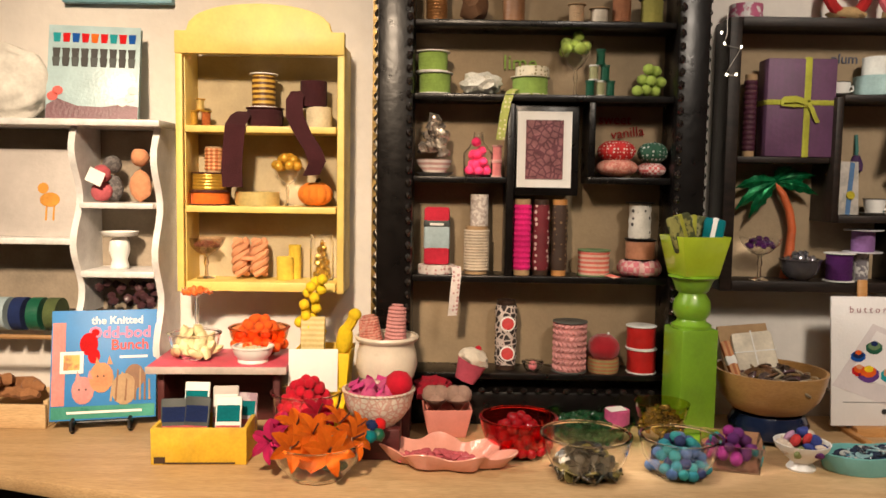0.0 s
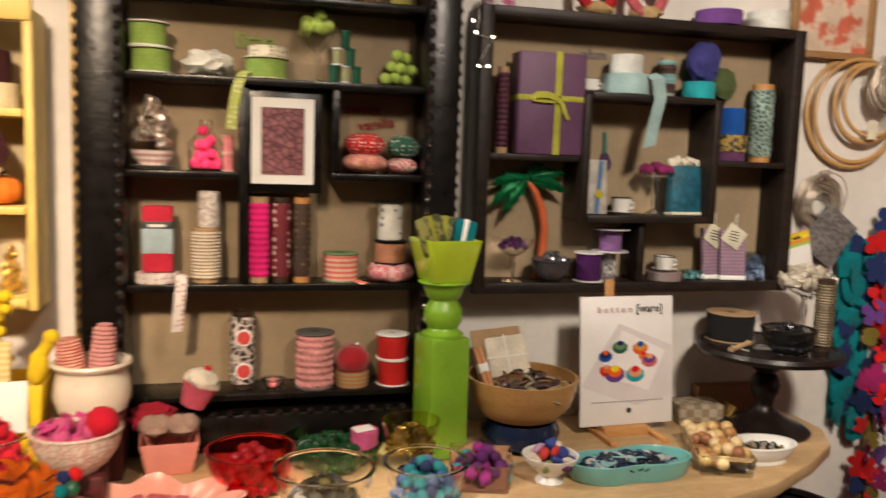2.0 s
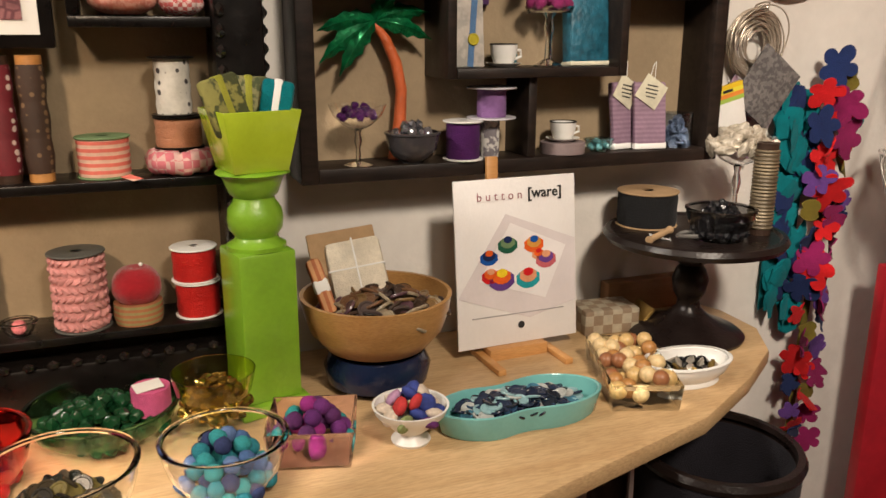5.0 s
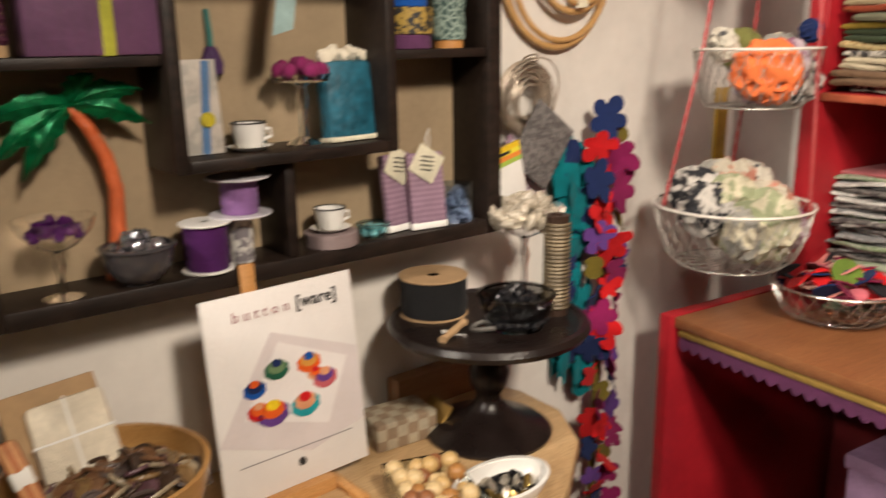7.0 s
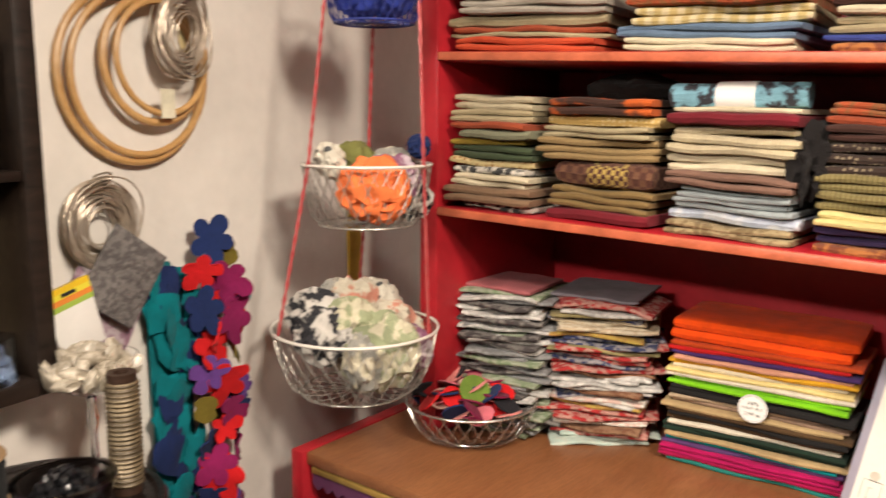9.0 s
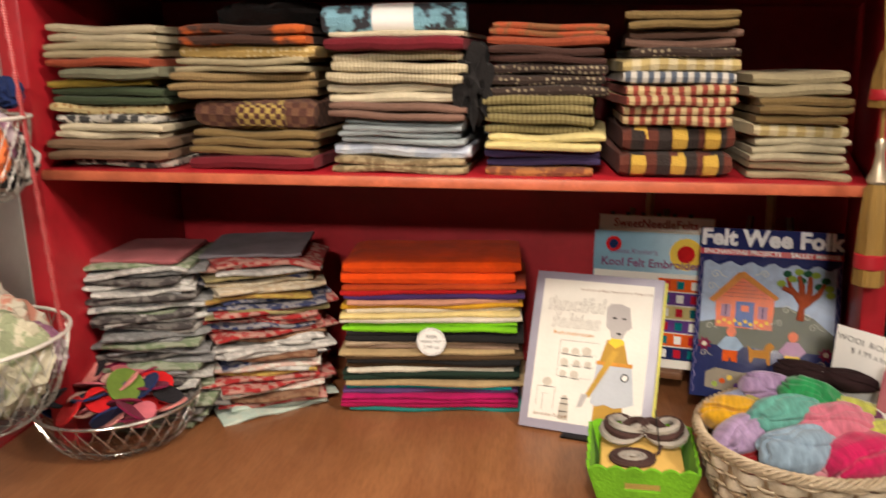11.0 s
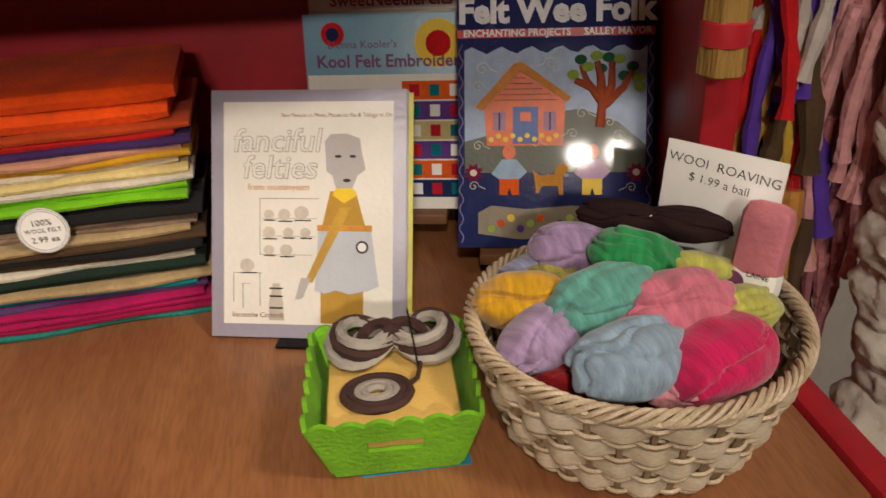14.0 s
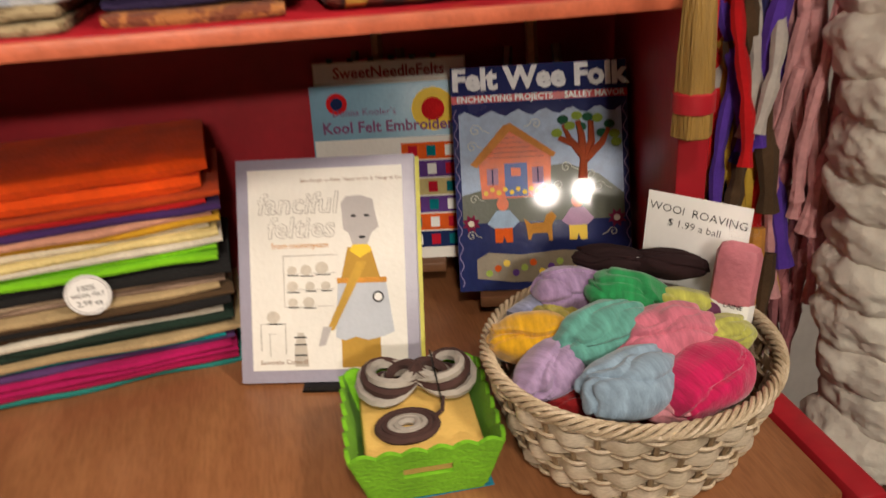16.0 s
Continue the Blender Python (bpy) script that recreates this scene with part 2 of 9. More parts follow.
def words(text, size, material, parent, m, name="lettering", extrude=0.0003, bold=0.0, align="CENTER", shear=0.0):
    """Letters of the built-in font, as a mesh part, facing -y when m is the identity."""
    cu = bpy.data.curves.new(name, "FONT")
    cu.body, cu.size, cu.extrude, cu.offset, cu.align_x, cu.shear = text, size, extrude, bold, align, shear
    cu.resolution_u = 2
    tmp = bpy.data.objects.new("tmp", cu)
    scene.collection.objects.link(tmp)
    me = bpy.data.meshes.new_from_object(tmp.evaluated_get(bpy.context.evaluated_depsgraph_get()))
    bpy.data.objects.remove(tmp)
    bpy.data.curves.remove(cu)
    me.materials.clear()
    me.materials.append(material)
    ob = new(name, me)
    ob.parent = parent
    ob.matrix_local = m @ pose(0, 0, 0, 90)
    return ob


BLACK = mat("black_paint", (0.007, 0.0055, 0.005), 0.3, var=0.35, scale=30, bump=0.15, bscale=60, spec=0.28)
WHITE = mat("white_paint", (0.78, 0.76, 0.72), 0.45, var=0.1, scale=12)
PLASTER = mat("white_plaster", (0.74, 0.70, 0.65), 0.85, var=0.12, scale=4, bump=0.35, bscale=40)
BACKING = mat("tan_backing_board", (0.33, 0.245, 0.15), 0.85, var=0.18, scale=8, bump=0.2)
YELLOW = mat("yellow_paint", (0.80, 0.60, 0.17), 0.5, var=0.14, scale=16, bump=0.2, bscale=50)
RED = mat("red_paint", (0.43, 0.014, 0.024), 0.42, var=0.25, scale=7, bump=0.15, bscale=50)
CREAM = mat("cream_board", (0.62, 0.55, 0.44), 0.8, var=0.15)
TABLE = wood("pale_table_wood", (0.55, 0.36, 0.18), (0.66, 0.46, 0.25), 0.42, 4.0, (1, 9, 9))
DESK = wood("brown_desk_wood", (0.26, 0.10, 0.04), (0.34, 0.145, 0.06), 0.36, 3.0, (9, 1, 9))
DARKWOOD = wood("dark_wood", (0.03, 0.017, 0.012), (0.06, 0.034, 0.024), 0.4, 8.0, spec=0.3)
GLASS = glass("clear_glass")

# ---- room ----
def structure(name, bm, material, label):
    return solo(name, bm, material, label, "structure", kind="structure")


FLOOR = wood("dark_floor_boards", (0.10, 0.05, 0.028), (0.16, 0.085, 0.045), 0.5, 3.0, (1, 10, 10))
structure("floor", box(4.9, 4.3, 0.1, 0.15, -0.35, -0.1, 0), FLOOR, "dark brown wooden shop floor")
structure("wall_north", box(4.9, 0.1, 2.7, 0.15, 1.84, 0, 0), PLASTER, "off-white plastered wall behind the display table")
structure("wall_east", box(0.1, 4.19, 2.7, 2.55, -0.306, 0, 0), PLASTER, "off-white plastered wall behind the red hutch")
structure("wall_west", box(0.1, 4.19, 2.7, -2.25, -0.306, 0, 0), PLASTER, "off-white plastered side wall of the shop")
structure("wall_south", box(4.68, 0.1, 2.7, 0.15, -2.35, 0, 0), PLASTER, "off-white plastered wall at the shop's front")
structure("ceiling", box(4.9, 4.3, 0.1, 0.15, -0.35, 2.702, 0), WHITE, "plain white painted ceiling")

# ---- display table along the north wall ----
front = [(-1.3, 1.52), (-1.0, 1.44), (-0.68, 1.335), (-0.53, 1.285), (-0.25, 1.22), (0.1, 1.185), (0.45, 1.185), (0.75, 1.225), (0.98, 1.295), (1.15, 1.345), (1.3, 1.43), (1.41, 1.51), (1.465, 1.6), (1.47, 1.70), (1.44, 1.785), (-1.3, 1.785)]
TZ = 0.745
table = thing("display_table", "pale wooden table with a curved front edge", "table", pose(0, 0, 0))
part("tabletop", slab(front, 0.028, TZ - 0.028, 0.005), TABLE, table)
part("apron", box(2.3, 0.30, 0.11, 0.0, 1.62, TZ - 0.14, 0.004), DARKWOOD, table, "dark brown apron")
for lx in (-1.1, 1.1):
    for ly in (1.5, 1.74):
        part("leg", lathe([(0, 0), (0.02, 0), (0.024, 0.05), (0.03, 0.3), (0.034, 0.6), (0.034, TZ - 0.14)], 16), DARKWOOD, table, m=pose(lx, ly, 0))


# ---- frames and shelves ----
def bead_row(x, z0, z1, y, r, step, axis="z"):
    bm = bmesh.new()
    n = int((z1 - z0) / step)
    for i in range(n):
        c = z0 + (i + 0.5) * step
        add(bm, ball(r, *((x, y, c) if axis == "z" else (c, y, x)), sub=1, squash=(1, 1, 1.25) if axis == "z" else (1.25, 1, 1)))
    return bm


def scallop(x, z0, z1, w, y, depth, step):
    """An uprightstrip of carved moulding with a wavy outer edge."""
    pts = []
    n = int((z1 - z0) / step)
    for i in range(n * 6 + 1):
        z = z0 + (z1 - z0) * i / (n * 6)
        pts.append((x + w + 0.0035 * math.sin(2 * math.pi * i / 6), z))
    return upright([(x, z0)] + pts + [(x, z1)], depth, y)


BEAD = mat("glossy_black_lacquer", (0.015, 0.012, 0.011), 0.16, var=0.3, scale=40, bump=0.1, coat=0.5)
cab = thing("display_cabinet", "tall black carved picture frame made into a display cabinet with shelves", "cabinet", pose(0, 0, 0))
part("back_panel", box(0.62, 0.012, 0.98, 0.283, 1.778, 0.80, 0), BACKING, cab, "tan backing board")
for nm, x0, x1 in (("frame_post", -0.063, 0.012), ("frame_post", 0.556, 0.622)):
    post = part(nm, box(x1 - x0, 0.115, 1.02, (x0 + x1) / 2, 1.7235, TZ + 0.002, 0.006), BLACK, cab)
    inner = x1 - 0.008 if x0 < 0 else x0 + 0.008
    part("bead_moulding", bead_row(inner, TZ + 0.03, 1.755, 1.664, 0.008, 0.0262), BEAD, post)
    part("carved_edge", scallop(x0 - 0.012 if x0 < 0 else x1, TZ + 0.002, 1.76, 0.006, 1.69, 0.05, 0.024), mat("worn_gilt_edge", (0.3, 0.19, 0.05), 0.35, 0.5, var=0.5, scale=60, bump=0.3) if x0 < 0 else BLACK, post)
part("frame_head", box(0.69, 0.115, 0.08, 0.2795, 1.7235, 1.768, 0.006), BLACK, cab)
foot = part("frame_foot", box(0.542, 0.115, 0.072, 0.284, 1.7235, TZ + 0.002, 0.006), BLACK, cab)
part("bead_moulding", bead_row(0.822, 0.03, 0.55, 1.664, 0.007, 0.03, "x"), BEAD, foot)
part("shelf", box(0.542, 0.10, 0.012, 0.284, 1.722, 0.845, 0.002), BLACK, cab)
for z in (1.592, 1.4405, 1.0585):
    part("shelf", box(0.542, 0.092, 0.014, 0.284, 1.726, z - 0.007, 0.002), BLACK, cab)
part("shelf", box(0.196, 0.092, 0.013, 0.111, 1.726, 1.2615, 0.002), BLACK, cab)
part("divider", box(0.016, 0.09, 0.362, 0.217, 1.727, 1.0665, 0.002), BLACK, cab)
part("cubby_side", box(0.014, 0.09, 0.155, 0.387, 1.727, 1.2785, 0.002), BLACK, cab)
part("cubby_floor", box(0.175, 0.09, 0.014, 0.4675, 1.727, 1.2635, 0.002), BLACK, cab)

vi = thing("shadow_box", "black-stained wooden shadow box with compartments hung on the wall", "wall shelf", pose(0, 0, 0))
VIW = wood("black_stained_wood", (0.010, 0.007, 0.006), (0.028, 0.018, 0.014), 0.45, 10.0, (2, 8, 8), spec=0.25)
part("back_panel", box(0.70, 0.008, 0.55, 1.041, 1.782, 1.055, 0), BACKING, vi, "tan backing board")
part("side", box(0.026, 0.095, 0.575, 0.682, 1.7385, 1.040, 0.002), VIW, vi)
part("side", box(0.026, 0.095, 0.575, 1.402, 1.7385, 1.040, 0.002), VIW, vi)
part("bottom_board", box(0.694, 0.095, 0.022, 1.042, 1.7385, 1.040, 0.002), VIW, vi)
part("top_board", box(0.694, 0.095, 0.020, 1.042, 1.7385, 1.596, 0.002), VIW, vi)
part("shelf", box(0.195, 0.088, 0.013, 0.794, 1.738, 1.3135, 0.002), VIW, vi)
part("shelf", box(0.179, 0.088, 0.013, 1.2985, 1.738, 1.3135, 0.002), VIW, vi)
part("box_side", box(0.015, 0.105, 0.262, 0.900, 1.7285, 1.190, 0.002), VIW, vi)
part("box_side", box(0.015, 0.105, 0.262, 1.200, 1.7285, 1.190, 0.002), VIW, vi)
part("box_top", box(0.284, 0.105, 0.014, 1.05, 1.7285, 1.443, 0.002), VIW, vi)
part("box_floor", box(0.284, 0.105, 0.015, 1.05, 1.7285, 1.190, 0.002), VIW, vi)
part("divider", box(0.015, 0.088, 0.127, 1.046, 1.738, 1.0625, 0.002), VIW, vi)

yc = thing("yellow_wall_cabinet", "yellow painted wooden wall shelf with an arched top", "wall shelf", pose(0, 0, 0))
arch = [(-0.504, 1.52), (-0.13, 1.52), (-0.13, 1.567), (-0.158, 1.567), (-0.164, 1.585)]
arch += [(-0.318 + 0.15 * math.cos(a), 1.583 + 0.04 * math.sin(a)) for a in [math.pi * i / 18 for i in range(1, 18)]]
arch += [(-0.472, 1.585), (-0.478, 1.567), (-0.504, 1.567)]
part("arched_crest", upright(arch, 0.018, 1.672, 0.003), YELLOW, yc)
part("back_panel", box(0.345, 0.01, 0.50, -0.315, 1.783, 1.03, 0), mat("khaki_board", (0.44, 0.36, 0.22), 0.85, var=0.15), yc, "khaki back board")
for x in (-0.495, -0.139):
    part("side", box(0.018, 0.092, 0.52, x, 1.736, 1.022, 0.002), YELLOW, yc)
part("face_stile", box(0.016, 0.012, 0.50, -0.496, 1.682, 1.022, 0.002), YELLOW, yc)
part("face_stile", box(0.016, 0.012, 0.50, -0.138, 1.682, 1.022, 0.002), YELLOW, yc)
for z, h in ((1.366, 0.014), (1.198, 0.014), (1.034, 0.02)):
    part("shelf", box(0.336, 0.1, h, -0.317, 1.7275, z - h / 2, 0.002), YELLOW, yc)
yc.matrix_world = pose(-0.009, 0, 0) @ Matrix.Diagonal((0.945, 1, 1, 1))

# ---- red hutch on a desk ----
HM = pose(2.04, 1.50, 0, 0, 0, -96.8)
DZ = 0.80
desk = thing("desk", "brown wooden desk with a red painted base", "desk", HM)
part("desktop", box(1.32, 0.645, 0.024, 0.522, 0.1225, DZ - 0.024, 0.004), DESK, desk)
part("edge_trim", box(1.30, 0.012, 0.012, 0.522, -0.192, DZ - 0.038, 0.002), mat("ochre_trim", (0.35, 0.22, 0.05), 0.6), desk, "ochre edge trim")
scal = [(-0.128, 0.03), (1.172, 0.03)] + [(1.172 - 0.0025 * i, 0.011 - 0.011 * abs(math.sin(math.pi * i / 10))) for i in range(521)]
part("fringe", upright(scal, 0.006, 0, 0), mat("purple_braid", (0.13, 0.03, 0.10), 0.9, bump=0.8, bscale=300), desk, "scalloped purple braid", m=pose(0, -0.1945, DZ - 0.0685))
part("fringe_band", box(1.30, 0.004, 0.006, 0.522, -0.191, DZ - 0.0445, 0.001), mat("purple_braid", (0.10, 0.02, 0.07), 0.9, bump=0.8, bscale=300), desk, "purple braid")
part("side_panel", box(0.03, 0.62, 0.802, -0.153, 0.10, 0, 0.004), RED, desk)
# back panel in a darker red than the side panel
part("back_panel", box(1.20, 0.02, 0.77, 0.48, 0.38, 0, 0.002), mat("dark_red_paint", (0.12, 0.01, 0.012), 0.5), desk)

hutch = thing("hutch", "red painted wooden shelf unit standing on the desk", "shelf unit", HM)
part("back_panel", box(1.32, 0.012, 1.15, 0.62, 0.437, DZ + 0.001, 0), RED, hutch)
part("side", box(0.04, 0.43, 1.15, -0.02, 0.215, DZ + 0.001, 0.004), RED, hutch)
part("side", box(0.03, 0.43, 1.15, 0, 0.215, DZ + 0.001, 0.004), RED, hutch, m=pose(1.127, 0, 0, 0, 0, -16))
EDGE = mat("worn_orange_edge", (0.55, 0.13, 0.06), 0.45, var=0.3, scale=20)
for z, slope in ((1.236, 1.55), (1.508, 2.4), (1.78, 2.4)):
    sh = part("shelf", slab([(0, 0.004), (1.11, 0.004), (1.228, 0.428), (0, 0.428)], 0.016, -0.016, 0.002), RED, hutch, m=pose(0, 0, z, 0, slope, 0))
    part("shelf_edge", box(1.108, 0.008, 0.014, 0.554, 0.003, -0.015, 0.002), EDGE, sh, "worn orange front edge")

# ---- kinds of small goods ----
PAPER = mat("white_paper", (0.8, 0.79, 0.76), 0.7, var=0.05, bump=0.05)
CARDBOARD = mat("brown_cardboard", (0.42, 0.27, 0.14), 0.85, var=0.2)
INK = mat("black_ink", (0.02, 0.02, 0.02), 0.6, var=0.1, bump=0)
WHITEPL = mat("white_plastic", (0.78, 0.77, 0.74), 0.35, var=0.05, bump=0)


def cloth(name, col, **kw):
    kw.setdefault("rough", 0.9)
    kw.setdefault("bump", 0.5)
    kw.setdefault("bscale", 420)
    kw.setdefault("sheen", 0.04)
    kw.setdefault("spec", 0.2)
    return mat(name, col, **kw)


def wound(r, h, ridge=0.0012, turns=9, wob=0.0, seg=24):
    """A coil of thread or ribbon wound on a core."""
    pro = [(r * 0.35, 0)]
    for i in range(turns):
        z = h * i / turns
        pro += [(r - ridge, z + 0.0001), (r, z + h / turns * 0.5), (r - ridge, z + h / turns - 0.0001)]
    pro.append((r * 0.35, h))
    return lathe(pro, seg, wob)


def disc(r, h, z, hole=0.0, seg=24):
    return lathe([(hole, z), (r - 0.0006, z), (r, z + 0.0006), (r, z + h - 0.0006), (r - 0.0006, z + h), (hole, z + h)], seg)


def spool(label, x, y, z, r, h, thread, flange, group="spools of trim on the shelves", turns=8, inner=0.82, fl=0.0025):
    t = thing("spool", label, "spool", pose(x, y, z, 0, 0, random.uniform(0, 360)), group)
    part("lower_flange", disc(r, fl, 0, r * 0.2), flange, t)
    part("upper_flange", disc(r, fl, h - fl, r * 0.2), flange, t)
    part("winding", moved(wound(r * inner, h - 2 * fl - 0.0004, turns=turns), pose(0, 0, fl + 0.0002)), thread, t, "wound trim")
    return t


def rope_chain(t, r, z0, z1, rows=8, n=20):
    """Rows of fat crochet links round a spool."""
    bm = bmesh.new()
    for j in range(rows):
        z = z0 + (z1 - z0) * (j + 0.5) / rows
        for i in range(n):
            a = 2 * math.pi * (i + 0.5 * (j % 2)) / n
            add(bm, moved(ball(0.0075, 0, 0, 0, 1, 0.3, (0.6, 1.05, 0.6)), pose(r * math.cos(a), r * math.sin(a), z, 0, 0, math.degrees(a)) @ pose(0, 0, 0, 35 if j % 2 else -35)))
    return part("crochet_chain", bm, MATS["pink_rope"], t, "chunky pink crochet chain")


def yarn_tube(label, x, y, z, r, h, yarn, core, turns=16, wob=0.0):
    t = thing("yarn_tube", label, "yarn", pose(x, y, z), "tubes of yarn in the black cabinet")
    part("core", lathe([(r * 0.45, 0), (r * 0.85, 0), (r * 0.85, h), (r * 0.45, h), (r * 0.45, h - 0.012), (0, h - 0.012)], 20), core, t, "cardboard core")
    part("winding", moved(wound(r, h * 0.86, 0.0022, turns, wob), pose(0, 0, h * 0.07)), yarn, t)
    return t


def roll(label, x, y, z, r, h, m, name="ribbon_roll", lay=4):
    t = thing(name, label, "ribbon", pose(x, y, z, 0, 0, random.uniform(0, 360)), "rolls of ribbon")
    part("coil", lathe([(r * 0.3, 0), (r - 0.001, 0), (r, 0.001), (r * 1.002, h * 0.5), (r, h - 0.001), (r - 0.001, h), (r * 0.8, h - 0.0008), (r * 0.78, h), (r * 0.55, h - 0.0008), (r * 0.53, h), (r * 0.3, h)], 28), m, t)
    part("core", lathe([(r * 0.18, 0.0004), (r * 0.29, 0.0004), (r * 0.29, h - 0.0006), (r * 0.18, h - 0.0006)], 18), CARDBOARD, t, "cardboard core")
    return t


def vessel(pro, wall=0.0028):
    """An open vessel of an outer profile, with a wall of its own thickness."""
    inner = [(max(r - wall, 0), z + (wall if i == 0 else 0)) for i, (r, z) in enumerate(pro)]
    return lathe([(0, pro[0][1])] + pro + inner[::-1][0:-1] + [(max(pro[0][0] - wall, 0.0005), pro[0][1] + wall), (0, pro[0][1] + wall)], 36)


def see_through(ob):
    ob.visible_shadow = False
    return ob


def bowl(label, x, y, z, r, h, m, foot=0.5, wob=0.0, name="bowl", clear=True, group="bowls on the display table"):
    q = 0.0022
    pro = [(r * foot, 0), (r * foot * 1.02, h * 0.04), (r * 0.72, h * 0.22), (r * 0.9, h * 0.5), (r * 0.98, h * 0.8), (r, h * 0.97)]
    pro += [(r + q, h * 0.97 + 0.5 * q), (r + q, h * 0.97 + 1.5 * q), (r, h * 0.97 + 2 * q)]
    ob = solo(name, vessel(pro, 0.0042 if clear else 0.003), m, label, "bowl", pose(x, y, z), group)
    ob.visible_shadow = not clear
    return ob


def goblet(label, x, y, z, r, h, m, deep=0.4, flare=1.0, name="glass_goblet"):
    t = thing(name, label, "glass", pose(x, y, z), "glasses used as displays")
    b = h * (1 - deep)
    see_through(part("cup", moved(vessel([(r * 0.15, 0), (r * 0.5, h * deep * 0.2), (r * 0.85, h * deep * 0.6), (r * flare, h * deep)], 0.0014), pose(0, 0, b)), m, t))
    see_through(part("stem", lathe([(r * 0.5, 0), (r * 0.5, 0.001), (r * 0.1, 0.006), (r * 0.07, b * 0.5), (r * 0.14, b * 0.7), (r * 0.08, b * 0.9), (r * 0.13, b - 0.0002)], 18), m, t))
    return t


def heap(proto, x, y, z, rx, ry, h, n, size, tip=30):
    """Scatters copies of a small thing over a mound; the first is the thing itself."""
    placed = []
    tries = 0
    while len(placed) < n and tries < 4000:
        tries += 1
        a, q = random.uniform(0, 2 * math.pi), math.sqrt(random.random())
        px, py = rx * q * math.cos(a), ry * q * math.sin(a)
        top = h * (1 - q * q)
        pz = random.choice((top, top, top * 0.5))
        if all((px - u) ** 2 + (py - v) ** 2 + (pz - w) ** 2 > (size * 0.85) ** 2 for u, v, w in placed):
            placed.append((px, py, pz))
    for i, (px, py, pz) in enumerate(placed):
        m = pose(x + px, y + py, z + pz, random.uniform(-tip, tip), random.uniform(-tip, tip), random.uniform(0, 360))
        if i == 0:
            proto.matrix_world = m @ Matrix.Diagonal((*proto.scale, 1))
        else:
            copy_thing(proto, m)


def felt_ball(label, r, m, group):
    return solo("felt_ball", ball(r, sub=2, rough=0.12, freq=30), m, label, "felt ball", None, group)


def button_mesh(r):
    bm = lathe([(0, 0), (r * 0.9, 0), (r, r * 0.14), (r * 0.95, r * 0.3), (r * 0.78, r * 0.3), (r * 0.7, r * 0.2), (0, r * 0.2)], 16)
    return bm


# ---- goods in the yellow wall cabinet ----
GOLD = mat("gold_thread", (0.62, 0.36, 0.05), 0.35, 0.5, bump=0.3)
PALEGOLD = mat("pale_gold_ribbon", (0.75, 0.58, 0.22), 0.35, 0.3, bump=0.2)
BROWNRIB = cloth("dark_brown_grosgrain", (0.055, 0.014, 0.018))
ORANGE = cloth("orange_ribbon", (0.78, 0.16, 0.02))
RUST = cloth("rust_ribbon", (0.42, 0.12, 0.03))
g = "goods in the yellow cabinet"
ys = 1.735
spool("small gold thread spool on the yellow shelf", -0.465, ys, 1.373, 0.012, 0.034, GOLD, GOLD, g)
spool("small orange thread spool on the yellow shelf", -0.438, ys, 1.373, 0.012, 0.034, RUST, GOLD, g)
spool("small gold thread spool stacked on two others", -0.45, ys - 0.002, 1.407, 0.011, 0.026, PALEGOLD, GOLD, g)
spool("dark brown ribbon spool on the yellow shelf", -0.308, ys - 0.01, 1.373, 0.041, 0.041, BROWNRIB, mat("brown_plastic", (0.08, 0.02, 0.02), 0.4), g, 3, 0.93)
spool("gold striped cord spool on a brown spool", -0.311, ys - 0.01, 1.4142, 0.031, 0.072, mat("gold_brown_cord", (0.72, 0.45, 0.08), 0.5, pattern="Z", col2=(0.12, 0.05, 0.01), pscale=28), WHITEPL, g, 8)
roll("cream ribbon roll on the yellow shelf", -0.193, ys - 0.01, 1.373, 0.028, 0.044, cloth("cream_ribbon", (0.72, 0.62, 0.42)))
roll("dark brown ribbon roll unrolling over the shelf edge", -0.204, ys - 0.01, 1.4172, 0.0285, 0.055, BROWNRIB)


def hanging_ribbon(label, pts, width, m, axis=(1, 0, 0), group="loose ribbon ends"):
    return solo("ribbon_end", strip(pts, width, 0.001, axis), m, label, "ribbon", None, group)


hanging_ribbon("dark brown ribbon end hanging from the shelf", [(-0.345, 1.714, 1.405), (-0.352, 1.69, 1.395), (-0.358, 1.668, 1.375), (-0.362, 1.666, 1.33), (-0.366, 1.668, 1.29), (-0.364, 1.667, 1.245)], 0.042, BROWNRIB, (1, 0.12, 0))
hanging_ribbon("dark brown ribbon end curling down from its roll", [(-0.232, 1.71, 1.45), (-0.238, 1.685, 1.43), (-0.235, 1.668, 1.395), (-0.215, 1.664, 1.355), (-0.195, 1.66, 1.325), (-0.186, 1.664, 1.30), (-0.2, 1.668, 1.272)], 0.036, BROWNRIB, (1, 0.3, 0.1))
spool("orange ribbon spool on the yellow shelf", -0.428, ys - 0.008, 1.205, 0.044, 0.03, ORANGE, mat("brown_plastic", (0.08, 0.02, 0.02)), g, 3, 0.94)
spool("gold ribbon spool on an orange spool", -0.43, ys - 0.008, 1.2352, 0.038, 0.04, GOLD, mat("brown_plastic", (0.08, 0.02, 0.02)), g, 5, 0.94)
yarn_tube("small rust striped spool on the gold spool", -0.42, ys - 0.008, 1.2755, 0.02, 0.055, mat("rust_stripe", (0.5, 0.15, 0.05), 0.7, pattern="X", col2=(0.7, 0.35, 0.15), pscale=30), CARDBOARD, 6)
roll("coil of pale gold lace on the yellow shelf", -0.325, ys - 0.012, 1.205, 0.047, 0.03, PALEGOLD)
pk = thing("pincushion", "orange pumpkin-shaped pincushion on the yellow shelf", "pincushion", pose(-0.2, ys - 0.01, 1.205), g)


